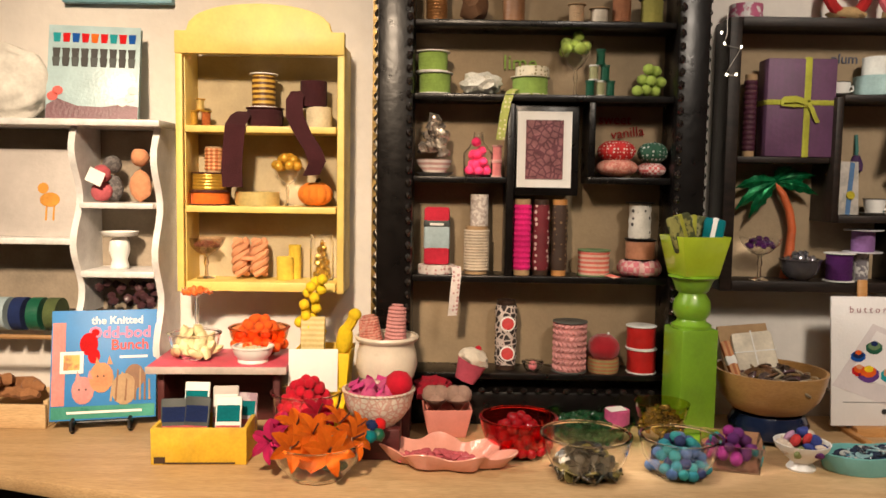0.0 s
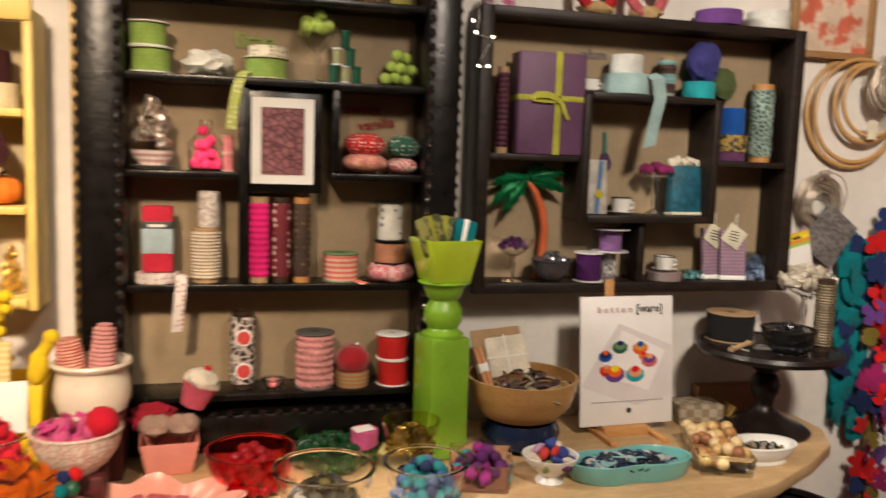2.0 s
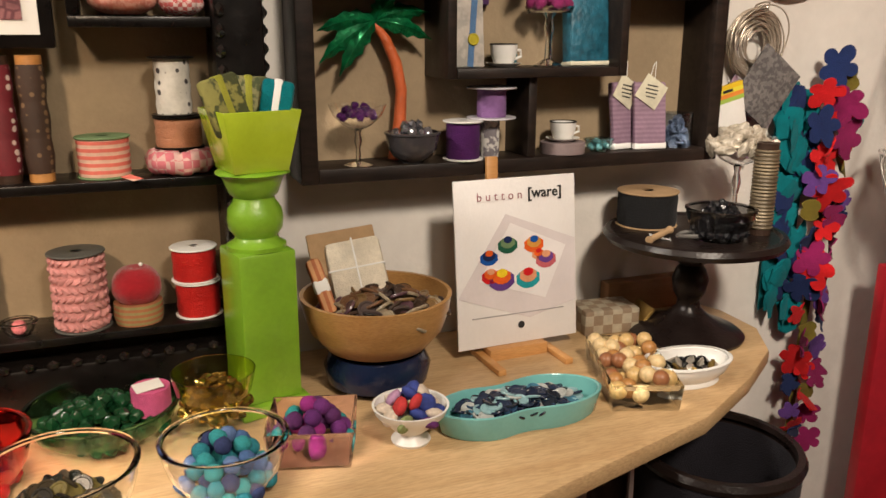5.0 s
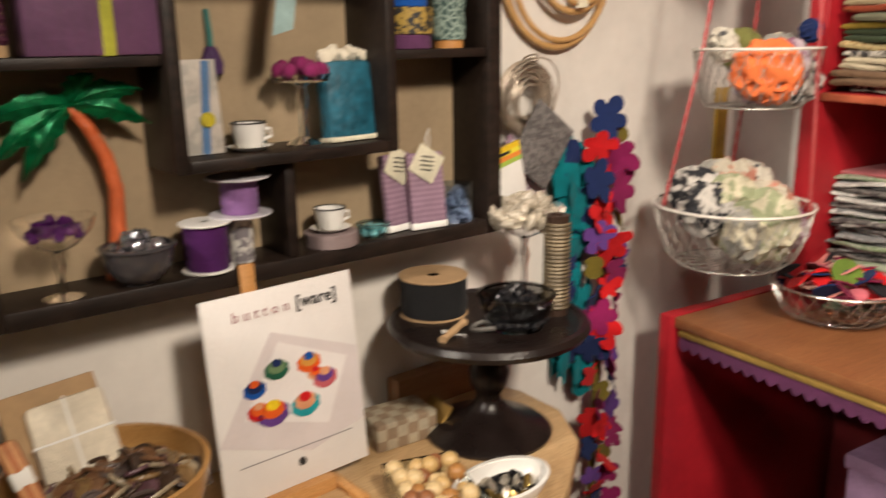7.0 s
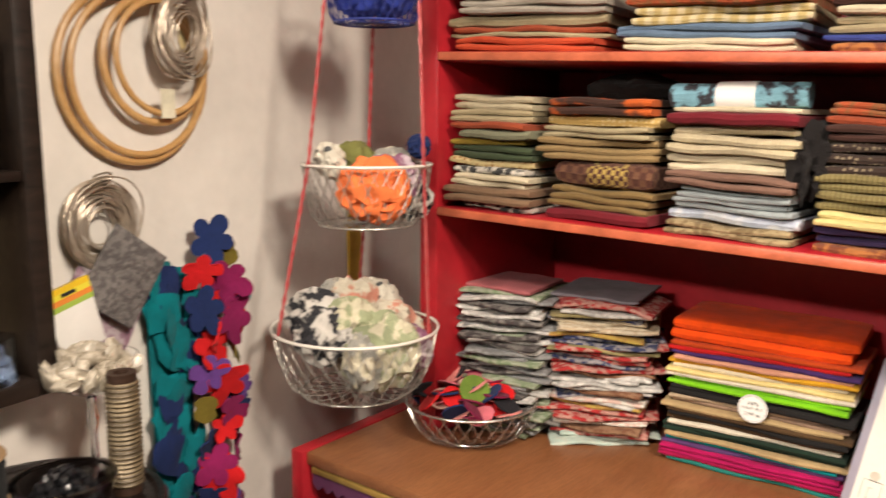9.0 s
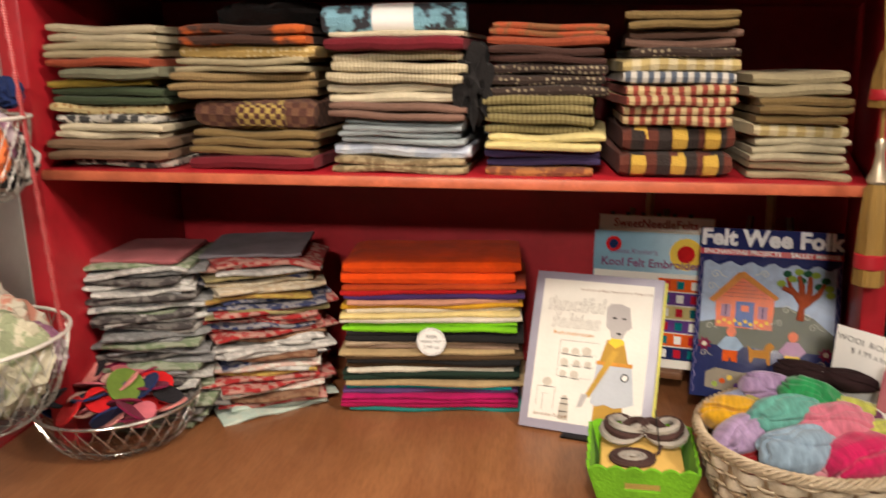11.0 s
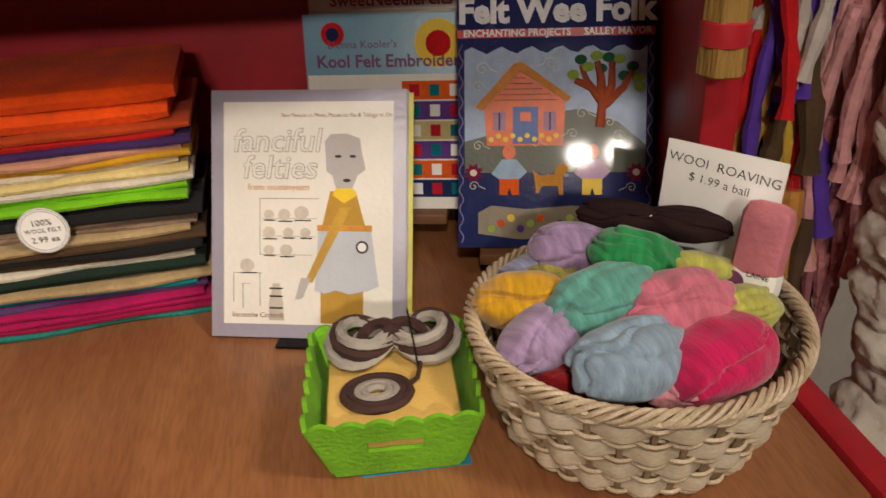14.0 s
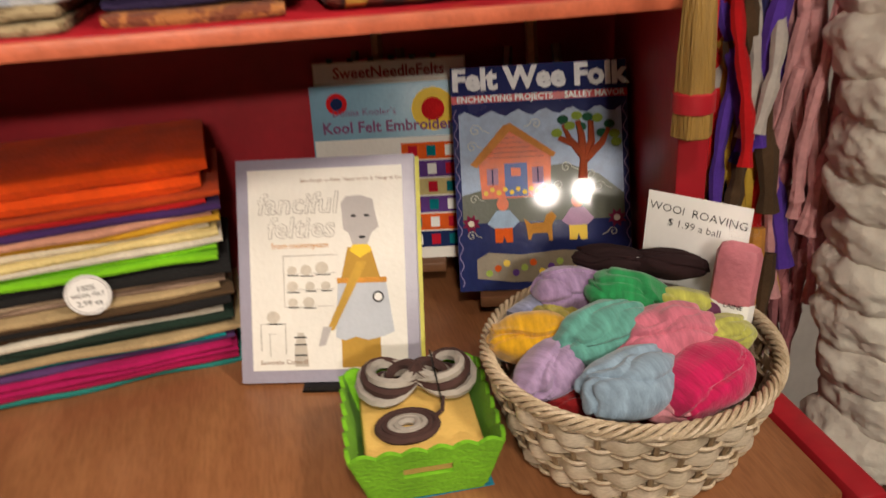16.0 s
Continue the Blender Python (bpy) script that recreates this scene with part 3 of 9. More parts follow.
def pumpkin(r, squash=0.75, lobes=10):
    bm = bmesh.new()
    bmesh.ops.create_uvsphere(bm, u_segments=40, v_segments=16, radius=r)
    for v in bm.verts:
        a = math.atan2(v.co.y, v.co.x)
        k = 1 - 0.1 * abs(math.cos(a * lobes / 2)) ** 6
        dip = 0.25 * r * math.exp(-((v.co.x ** 2 + v.co.y ** 2) / (0.25 * r) ** 2))
        s = 1 if v.co.z > 0 else -1
        v.co = Vector((v.co.x * k, v.co.y * k, (v.co.z - s * dip) * squash + r * squash))
    return bm


part("body", pumpkin(0.038, 0.72), cloth("orange_cotton", (0.85, 0.25, 0.03)), pk)
part("stalk", tube([(0, 0, 0.045), (0.004, 0, 0.055), (0.01, 0, 0.06)], 0.004), mat("dark_stalk", (0.05, 0.05, 0.02)), pk, "dark green stalk")
goblet("clear glass goblet holding gold beads", -0.262, ys, 1.205, 0.03, 0.085, GLASS, 0.45)
b = felt_ball("gold bead heaped in a goblet", 0.011, mat("gold_bead", (0.7, 0.38, 0.04), 0.3, 0.3), "gold beads in the goblet")
heap(b, -0.262, ys, 1.29, 0.028, 0.022, 0.022, 16, 0.018)
goblet("smoky martini glass on the yellow shelf", -0.44, ys, 1.044, 0.042, 0.09, glass("smoky_glass", (0.6, 0.5, 0.45)), 0.45)
b = solo("mixed_bead", ball(0.006, sub=1), mat("brown_bead", (0.25, 0.1, 0.06), 0.3), "brown bead in the martini glass", "bead", None, "brown beads in the martini glass")
heap(b, -0.44, ys, 1.117, 0.025, 0.025, 0.006, 18, 0.009)


def skein(label, x, y, z, w, h, m, turns=7):
    """A twisted hank of yarn standing on end."""
    t = thing("yarn_skein", label, "yarn", pose(x, y, z), "skeins of yarn")
    for s in (-1, 1):
        for k in range(3):
            pts = []
            for i in range(25):
                f = i / 24
                a = f * math.pi * 3 + k * 2.1
                pts.append((s * w * 0.25 + w * 0.15 * math.cos(a), w * 0.16 * math.sin(a), w * 0.13 + (h - w * 0.26) * f))
            part("strand", tube(pts, [w * 0.12 * (0.75 + 0.25 * math.sin(math.pi * i / 24)) for i in range(25)], 7), m, t)
    part("band", lathe([(w * 0.3, 0), (w * 0.31, 0.002), (w * 0.31, 0.006), (w * 0.3, 0.008)], 20), m, t, m=pose(0, 0, h * 0.45))
    return t


skein("peach twisted yarn skein on the yellow shelf", -0.344, ys, 1.044, 0.08, 0.096, cloth("peach_yarn", (0.72, 0.33, 0.17), bscale=200))
roll("small yellow spool on the yellow shelf", -0.268, ys, 1.044, 0.018, 0.05, cloth("yellow_thread", (0.85, 0.6, 0.08)))
see_through(solo("glass_jar", vessel([(0.024, 0), (0.026, 0.004), (0.026, 0.085), (0.022, 0.092), (0.024, 0.1)]), GLASS, "clear glass jar of gold charms", "jar", pose(-0.187, ys, 1.0445)))
b = solo("charm", ball(0.008, sub=1, rough=0.5), mat("gold_metal", (0.75, 0.5, 0.12), 0.25, 0.9), "gold charm inside the glass jar", "charm", None, "gold charms in the jar")
heap(b, -0.187, ys, 1.052, 0.015, 0.015, 0.075, 22, 0.012)
solo("cord_hank", wound(0.014, 0.075, 0.001, 8), cloth("yellow_cord", (0.8, 0.55, 0.06)), "bundle of yellow cord behind the spool", "cord", pose(-0.25, ys + 0.02, 1.044))

# ---- goods in the black cabinet ----
g = "goods in the black cabinet"
by = 1.722
spool("copper wire spool on the top shelf", 0.057, by, 1.5992, 0.028, 0.085, mat("copper_wire", (0.5, 0.24, 0.09), 0.3, 0.7), WHITEPL, g, 12)
solo("fabric_pouch", ball(0.03, 0, 0, 0.03, rough=0.5), cloth("brown_pouch", (0.16, 0.08, 0.04)), "small brown fabric pouch on the top shelf", "pouch", pose(0.137, by, 1.5992), g)
spool("brown cord spool on the top shelf", 0.22, by, 1.5992, 0.029, 0.085, mat("brown_cord", (0.26, 0.12, 0.05), 0.5), CARDBOARD, g, 10)
spool("tan twine spool on the top shelf", 0.353, by, 1.5992, 0.02, 0.042, cloth("tan_twine", (0.5, 0.34, 0.2)), CARDBOARD, g)
spool("cream lace spool on the top shelf", 0.401, by, 1.5992, 0.022, 0.034, cloth("cream_lace", (0.7, 0.62, 0.5)), CARDBOARD, g)
yarn_tube("terracotta yarn tube on the top shelf", 0.448, by, 1.5992, 0.02, 0.075, cloth("terracotta_yarn", (0.45, 0.2, 0.1)), CARDBOARD)
spool("olive ribbon spool on the top shelf", 0.512, by, 1.5992, 0.029, 0.055, cloth("olive_ribbon", (0.28, 0.25, 0.06)), BLACK, g, 4)
LIME = cloth("lime_ribbon", (0.30, 0.46, 0.10))
spool("lime green ribbon spool with white ends", 0.055, by, 1.4477, 0.039, 0.046, LIME, WHITEPL, g, 5, 0.86)
spool("lime green ribbon spool stacked on another", 0.05, by, 1.494, 0.037, 0.044, LIME, WHITEPL, g, 5, 0.86)
solo("yarn_ball", ball(0.04, 0, 0, 0.024, 3, 0.35, (1.1, 0.8, 0.6), 40), cloth("white_boucle", (0.75, 0.74, 0.66), bump=1.0, bscale=150), "white boucle yarn ball on the black shelf", "yarn", pose(0.154, by, 1.4477), g)
spool("cream and lime dotted ribbon spool", 0.258, by, 1.4477, 0.042, 0.04, LIME, mat("dotted_cream", (0.75, 0.7, 0.55), 0.6, pattern="dots", col2=(0.35, 0.4, 0.08), pscale=90), g, 4, 0.9)
roll("narrow cream dotted ribbon roll on a spool", 0.262, by, 1.488, 0.036, 0.02, mat("dotted_ribbon", (0.72, 0.66, 0.5), 0.7, pattern="dots", col2=(0.25, 0.2, 0.08), pscale=120))
hanging_ribbon("lime dotted ribbon end hanging over the shelf edge", [(0.225, 1.70, 1.46), (0.214, 1.684, 1.453), (0.206, 1.674, 1.43), (0.2, 1.672, 1.40), (0.194, 1.674, 1.352)], 0.018, mat("lime_dotted", (0.45, 0.5, 0.12), 0.8, pattern="dots", col2=(0.75, 0.7, 0.4), pscale=110))
goblet("clear wine glass holding green felt balls", 0.354, by, 1.4477, 0.036, 0.115, GLASS, 0.5)
b = felt_ball("lime green felt ball in a wine glass", 0.0125, cloth("lime_felt", (0.36, 0.48, 0.09)), "green felt balls on the black shelf")
heap(b, 0.354, by, 1.545, 0.03, 0.026, 0.03, 16, 0.022)
for k in ((0.485, 1.456), (0.505, 1.459), (0.525, 1.457), (0.515, 1.478), (0.498, 1.481), (0.536, 1.476), (0.508, 1.502), (0.524, 1.498)):
    copy_thing(b, pose(k[0], by - random.uniform(-0.004, 0.01), k[1] + 0.005))
DKGREEN = mat("dark_green_thread", (0.01, 0.11, 0.06), 0.4, bump=0.3)
SAGE = mat("sage_thread", (0.42, 0.42, 0.22), 0.4, bump=0.3)
for tx, tz, m in ((0.383, 1.4477, DKGREEN), (0.405, 1.4477, SAGE), (0.426, 1.4477, DKGREEN), (0.39, 1.4805, SAGE), (0.414, 1.4805, DKGREEN), (0.404, 1.5133, DKGREEN)):
    spool("sewing thread spool in a small pyramid", tx, by - 0.015, tz, 0.0105, 0.0325, m, WHITEPL if m is SAGE else DKGREEN, "sewing thread spools in a pyramid", 8, 0.9, 0.003)
# lettering on the backing board
words("lime", 0.045, LIME, cab, pose(0.24, 1.768, 1.51), "lettering", 0.002)
words("sweet", 0.03, cloth("red_felt_letters", (0.32, 0.02, 0.02)), cab, pose(0.45, 1.767, 1.395), "lettering", 0.001)
words("vanilla", 0.03, cloth("red_felt_letters", (0.32, 0.02, 0.02)), cab, pose(0.48, 1.767, 1.367, 0, -8), "lettering", 0.001)
cup = thing("teacup", "white teacup holding silver paper flowers", "cup", pose(0.056, by, 1.2747), g)
part("saucer", vessel([(0.025, 0), (0.03, 0.002), (0.041, 0.008)], 0.002), WHITEPL, cup)
part("cup", moved(vessel([(0.018, 0), (0.02, 0.003), (0.035, 0.02), (0.038, 0.032)], 0.0018), pose(0, 0, 0.0035)), mat("pink_stripe_china", (0.8, 0.72, 0.68), 0.25, pattern="Z", col2=(0.6, 0.35, 0.33), pscale=30), cup)
b = solo("paper_flower", ball(0.014, sub=2, rough=0.9, freq=60), mat("silver_foil", (0.75, 0.66, 0.58), 0.2, 0.8, bump=0.8, bscale=150), "crumpled silver foil flower in a teacup", "flower", None, "foil flowers in the teacup")
heap(b, 0.056, by, 1.325, 0.026, 0.02, 0.07, 14, 0.018)
bt = thing("glass_bottle", "clear bottle of pink felt balls", "bottle", pose(0.15, by, 1.2747), g)
see_through(part("body", vessel([(0.028, 0), (0.031, 0.005), (0.032, 0.05), (0.012, 0.075), (0.01, 0.095)]), GLASS, bt))
b = felt_ball("hot pink felt ball inside a bottle", 0.0105, cloth("hot_pink_felt", (0.75, 0.03, 0.13)), "pink felt balls in the bottle")
heap(b, 0.15, by, 1.287, 0.02, 0.018, 0.05, 26, 0.0165)
copy_thing(b, pose(0.145, by - 0.012, 1.348))
for k in range(2):
    spool("pink sewing thread spool beside the bottle", 0.19, by - 0.014, 1.2747 + 0.034 * k, 0.0115, 0.0335, cloth("pink_thread", (0.75, 0.25, 0.25)), mat("pink_plastic", (0.75, 0.4, 0.36)), "pink thread spools", 7, 0.88, 0.003)
pf = thing("picture_frame", "white-matted print of purple petals in a black frame", "picture", pose(0.289, 1.70, 1.237), g)
fr = upright([(-0.0735, 0), (0.0735, 0), (0.0735, 0.192), (-0.0735, 0.192)], 0.02, 0, 0.003)
part("frame", fr, BLACK, pf)
part("mat_board", box(0.115, 0.002, 0.16, 0, -0.0022, 0.017, 0), PAPER, pf, "white mat board")
part("print", box(0.079, 0.0015, 0.124, 0, -0.0044, 0.035, 0), mat("petal_print", (0.32, 0.13, 0.14), 0.35, pattern="swirl", col2=(0.15, 0.045, 0.06), pscale=75, var=0.4, scale=60, bump=0), pf, "mauve petal print")
PIN = (("red pincushion with white dots", 0.446, 1.309, 0.041, 0.6, mat("red_dotted", (0.55, 0.02, 0.02), 0.85, pattern="dots", col2=(0.8, 0.7, 0.62), pscale=150)),
       ("pink floral pincushion", 0.447, 1.2777, 0.045, 0.46, mat("pink_floral", (0.72, 0.36, 0.28), 0.85, pattern="blotch", col2=(0.6, 0.2, 0.15), pscale=160)),
       ("dark green dotted pincushion", 0.523, 1.307, 0.032, 0.75, mat("green_dotted", (0.02, 0.09, 0.05), 0.85, pattern="dots", col2=(0.5, 0.55, 0.5), pscale=120)),
       ("red gingham pincushion", 0.521, 1.2777, 0.031, 0.55, mat("red_gingham", (0.6, 0.12, 0.12), 0.85, pattern="check", col2=(0.78, 0.6, 0.55), pscale=170)))
for lb, x, z, r, sq, m in PIN:
    p = thing("pincushion", lb + " stacked in a cubby", "pincushion", pose(x, by - 0.004, z), "pincushions in the cubby")
    part("body", pumpkin(r, sq, 8), m, p)
    part("tie", tube([(0, 0, 2 * r * sq * 0.86), (0.004, 0, 2 * r * sq * 0.9 + 0.004), (0.009, 0, 2 * r * sq * 0.88)], 0.002), INK, p, "dark tie")
pkg = thing("ribbon_packet", "red ribbon packet with a pale blue paper band", "packet", pose(0.064, by, 1.0845), g)
part("ribbon", box(0.055, 0.03, 0.124, 0, 0, 0, 0.006), cloth("red_ribbon", (0.6, 0.03, 0.06)), pkg)
part("band", box(0.0565, 0.0315, 0.055, 0, 0, 0.032, 0.006), mat("blue_paper", (0.42, 0.55, 0.6), 0.6), pkg, "pale blue paper band")
part("dark_label", box(0.0575, 0.0325, 0.02, 0, 0, 0.078, 0.006), mat("dark_label", (0.05, 0.06, 0.06), 0.6), pkg, "dark printed band")
part("label_writing", box(0.03, 0.0005, 0.005, 0, -0.0168, 0.085, 0), PAPER, pkg)
roll("roll of white measuring tape under the packet", 0.064, by, 1.0655, 0.04, 0.0185, mat("printed_tape", (0.75, 0.68, 0.64), 0.7, pattern="dots", col2=(0.5, 0.25, 0.25), pscale=110))
hanging_ribbon("white printed tape end hanging over the shelf", [(0.10, 1.70, 1.083), (0.106, 1.683, 1.083), (0.108, 1.675, 1.07), (0.104, 1.672, 1.03), (0.1, 1.673, 0.98)], 0.02, mat("printed_tape", (0.75, 0.68, 0.64)), (1, 0.2, 0.05))
yarn_tube("cream crochet cotton tube", 0.15, by, 1.0657, 0.0285, 0.103, cloth("cream_cotton", (0.66, 0.55, 0.42), bscale=250), CARDBOARD, 14)
roll("white floral ribbon roll on the cream tube", 0.155, by, 1.169, 0.0195, 0.068, mat("white_floral", (0.75, 0.68, 0.62), 0.8, pattern="blotch", col2=(0.5, 0.42, 0.38), pscale=120))
yarn_tube("hot pink yarn tube standing on end", 0.2475, by - 0.01, 1.0657, 0.0205, 0.163, cloth("hot_pink_yarn", (0.78, 0.02, 0.2), bscale=160), CARDBOARD, 12, 0.03)
yarn_tube("dark red ribbon tube with white dots", 0.288, by - 0.01, 1.0657, 0.019, 0.163, mat("maroon_dots", (0.16, 0.01, 0.02), 0.7, pattern="dots", col2=(0.7, 0.55, 0.5), pscale=75), DARKWOOD, 3)
yarn_tube("dark brown dotted ribbon tube", 0.3275, by - 0.01, 1.0657, 0.0185, 0.163, mat("brown_dots", (0.05, 0.025, 0.015), 0.7, pattern="dots", col2=(0.2, 0.12, 0.06), pscale=90), wood("orange_core", (0.5, 0.22, 0.06), (0.6, 0.3, 0.1)), 3)
CORAL = mat("coral_stripe", (0.72, 0.16, 0.12), 0.8, pattern="Z", col2=(0.78, 0.5, 0.38), pscale=32)
spool("coral striped ribbon spool with a green end", 0.405, by, 1.0657, 0.036, 0.056, CORAL, mat("green_card", (0.16, 0.26, 0.12), 0.7), g, 5, 0.95)
hanging_ribbon("coral ribbon end lying on the shelf edge", [(0.43, 1.69, 1.07), (0.437, 1.678, 1.069), (0.446, 1.668, 1.067)], 0.016, CORAL, (0.6, -0.4, 0.2))
rc = thing("ribbon_coil", "puffy pink gingham ribbon coil on the shelf", "ribbon", pose(0.505, by, 1.0657), "rolls of ribbon")
GING = mat("pink_gingham", (0.72, 0.2, 0.24), 0.8, pattern="check", col2=(0.78, 0.5, 0.46), pscale=90)
part("coil", tube([(0.031 * math.cos(a), 0.031 * math.sin(a), 0.0176 + 0.002 * math.sin(5 * a)) for a in [2 * math.pi * i / 40 for i in range(40)]], [0.0168 + 0.0014 * math.sin(i * 2.1) for i in range(40)], 10, True), GING, rc)
spool("copper ribbon spool on the gingham coil", 0.505, by, 1.101, 0.034, 0.044, cloth("copper_satin", (0.5, 0.22, 0.12), rough=0.4), BLACK, g, 3, 0.94)
spool("white skull-print ribbon spool on the copper spool", 0.502, by, 1.1455, 0.031, 0.08, mat("skull_print", (0.74, 0.7, 0.62), 0.7, pattern="dots", col2=(0.06, 0.05, 0.05), pscale=70), BLACK, g, 3, 0.78)
yarn_tube("black white and red printed tape tube", 0.218, by, 0.857, 0.0245, 0.152, mat("graphic_print", (0.03, 0.02, 0.02), 0.6, pattern="swirl", col2=(0.7, 0.6, 0.55), pscale=75), DARKWOOD, 4)
for zz in (0.895, 0.96):
    solo("printed_rosette", moved(lathe([(0, 0), (0.013, 0), (0.013, 0.001), (0.009, 0.0012), (0.004, 0.002), (0, 0.002)], 20), pose(0, 0, 0, 90)), mat("rosette_red", (0.65, 0.06, 0.06), 0.6), "red printed rosette on the patterned tape tube", "label", pose(0.22, by - 0.0262, zz))
    solo("printed_ring", moved(lathe([(0.004, 0), (0.0165, 0), (0.0165, 0.001), (0.004, 0.001)], 20), pose(0, 0, 0, 90)), PAPER, "white printed ring round a red rosette", "label", pose(0.22, by - 0.0247, zz))
bowl("tiny clear glass dish on the lowest shelf", 0.276, by - 0.02, 0.857, 0.022, 0.018, GLASS, 0.6, name="glass_dish", group=g)
solo("pink_bead", ball(0.01, 0, 0, 0.01), mat("pink_bead", (0.7, 0.2, 0.22), 0.3), "pink bead in a tiny glass dish", "bead", pose(0.276, by - 0.02, 0.8594))
rope_spool = spool("pink rope spool on the lowest shelf", 0.356, by - 0.012, 0.857, 0.038, 0.11, cloth("pink_rope", (0.66, 0.3, 0.29), bump=0.8, bscale=90), mat("grey_flange", (0.1, 0.1, 0.09), 0.5), g, 7, 0.9)
rope_chain(rope_spool, 0.0335, 0.003, 0.107)
rp = thing("heart_pincushion", "red velvet pincushion on a woven base", "pincushion", pose(0.43, by - 0.012, 0.857), g)
part("body", moved(pumpkin(0.036, 0.85, 4), pose(0, 0, 0.022)), cloth("red_velvet", (0.38, 0.01, 0.02), sheen=0.3), rp)
part("base", lathe([(0, 0), (0.032, 0), (0.034, 0.012), (0.033, 0.03), (0, 0.03)], 24), mat("woven_base", (0.38, 0.14, 0.06), 0.9, pattern="Z", col2=(0.3, 0.25, 0.1), pscale=40), rp, "woven striped base")
part("pin", ball(0.003, 0.008, -0.01, 0.085), WHITEPL, rp)
REDR = cloth("red_satin_ribbon", (0.52, 0.015, 0.012), rough=0.45)
spool("red ribbon spool with white ends", 0.513, by - 0.012, 0.857, 0.0335, 0.053, REDR, WHITEPL, g, 2, 0.93)
spool("red ribbon spool stacked on another", 0.511, by - 0.012, 0.9102, 0.0335, 0.05, REDR, WHITEPL, g, 2, 0.93)

# ---- goods in the shadow box ----
g = "goods in the shadow box"
vy = 1.735
PURPLE = cloth("purple_fabric", (0.13, 0.045, 0.12))
yarn_tube("dark plum yarn tube beside the gift box", 0.733, vy, 1.3267, 0.0145, 0.175, mat("plum_yarn", (0.07, 0.01, 0.03), 0.7, bump=0.5), CARDBOARD, 14)
gb = thing("gift_box", "purple silk covered box tied with a yellow-green ribbon", "box", pose(0.825, vy - 0.015, 1.3267), g)
SILK = mat("purple_silk", (0.12, 0.045, 0.11), 0.55, pattern="X", col2=(0.115, 0.045, 0.105), pscale=22, sheen=0.05)
part("body", box(0.145, 0.055, 0.205, 0, 0, 0, 0.003), SILK, gb)
CHART = cloth("chartreuse_ribbon", (0.42, 0.42, 0.05), rough=0.6)
part("ribbon_upright", box(0.014, 0.0575, 0.2075, 0.012, 0, -0.0003, 0.001), CHART, gb, "chartreuse ribbon")
part("ribbon_across", box(0.147, 0.0575, 0.011, 0, 0, 0.108, 0.001), CHART, gb, "chartreuse ribbon")
part("bow_loop", strip([(0.012, -0.031, 0.113), (-0.015, -0.036, 0.12), (-0.04, -0.038, 0.118), (-0.045, -0.034, 0.112), (-0.02, -0.032, 0.11), (0.012, -0.031, 0.111)], 0.014, 0.001, (0, 0.3, 1)), CHART, gb)
part("bow_tail", strip([(0.012, -0.031, 0.113), (0.02, -0.034, 0.10), (0.026, -0.034, 0.085), (0.034, -0.032, 0.072)], 0.009, 0.001, (1, 0, 0.3)), CHART, gb)
for x0, z0, r, h, lb, m in ((0.92, 1.4575, 0.024, 0.008, "", WHITEPL),):
    c = thing("espresso_cup", "small white espresso cup on its saucer", "cup", pose(x0, vy - 0.01, z0), g)
    part("saucer", vessel([(0.014, 0), (0.018, 0.001), (0.026, 0.005)], 0.0015), m, c)
    part("cup", moved(vessel([(0.012, 0), (0.015, 0.003), (0.019, 0.015), (0.02, 0.026)], 0.0015), pose(0, 0, 0.0025)), m, c)
    part("handle", tube([(0.019, 0, 0.022), (0.027, 0, 0.021), (0.028, 0, 0.013), (0.018, 0, 0.01)], 0.002), m, c)
    part("rim", lathe([(0.0185, 0.0285), (0.0205, 0.0285), (0.0205, 0.030), (0.0185, 0.030)], 24), INK, c, "dark rim")
c2 = copy_thing(c, pose(1.007, vy - 0.01, 1.2052))
c2.scale = (1.1, 1.1, 1.2)
c3 = copy_thing(c, pose(1.12, vy - 0.01, 1.0822))
c3.scale = (1.1, 1.1, 1.1)
tagged(c3, "pale grey-blue cup on a stacked pair of saucers")
solo("grey_roll", disc(0.038, 0.019, 0, 0.01), mat("grey_mauve_ribbon", (0.25, 0.19, 0.19), 0.7), "flat grey-mauve ribbon roll under a cup", "ribbon", pose(1.12, vy - 0.01, 1.0622), g)
PTEAL = cloth("pale_teal_ribbon", (0.36, 0.52, 0.52), rough=0.6)
roll("wide pale teal ribbon roll", 1.0, vy - 0.012, 1.4575, 0.05, 0.042, PTEAL)
roll("white ribbon roll on the pale teal one", 1.0, vy - 0.012, 1.4997, 0.034, 0.04, cloth("white_ribbon", (0.7, 0.7, 0.66)))
hanging_ribbon("pale teal ribbon end hanging in front of the box", [(1.04, 1.69, 1.50), (1.05, 1.674, 1.49), (1.054, 1.668, 1.45), (1.045, 1.668, 1.41), (1.035, 1.67, 1.35)], 0.034, PTEAL, (1, 0.25, 0.25))
yarn_tube("teal and brown striped yarn tube", 1.103, vy, 1.4575, 0.021, 0.085, mat("teal_brown", (0.22, 0.42, 0.42), 0.8, pattern="Z", col2=(0.06, 0.025, 0.02), pscale=8), CARDBOARD, 6)
roll("turquoise ribbon roll on the inner box", 1.175, vy - 0.01, 1.4575, 0.036, 0.036, cloth("turquoise_ribbon", (0.02, 0.34, 0.38)))
solo("yarn_hank", ball(0.045, 0, 0, 0.045, 3, 0.25, (0.85, 0.6, 1.0), 30), cloth("blue_violet_yarn", (0.05, 0.05, 0.22), bscale=200), "blue-violet yarn hank on a ribbon roll", "yarn", pose(1.19, vy, 1.4937), g)
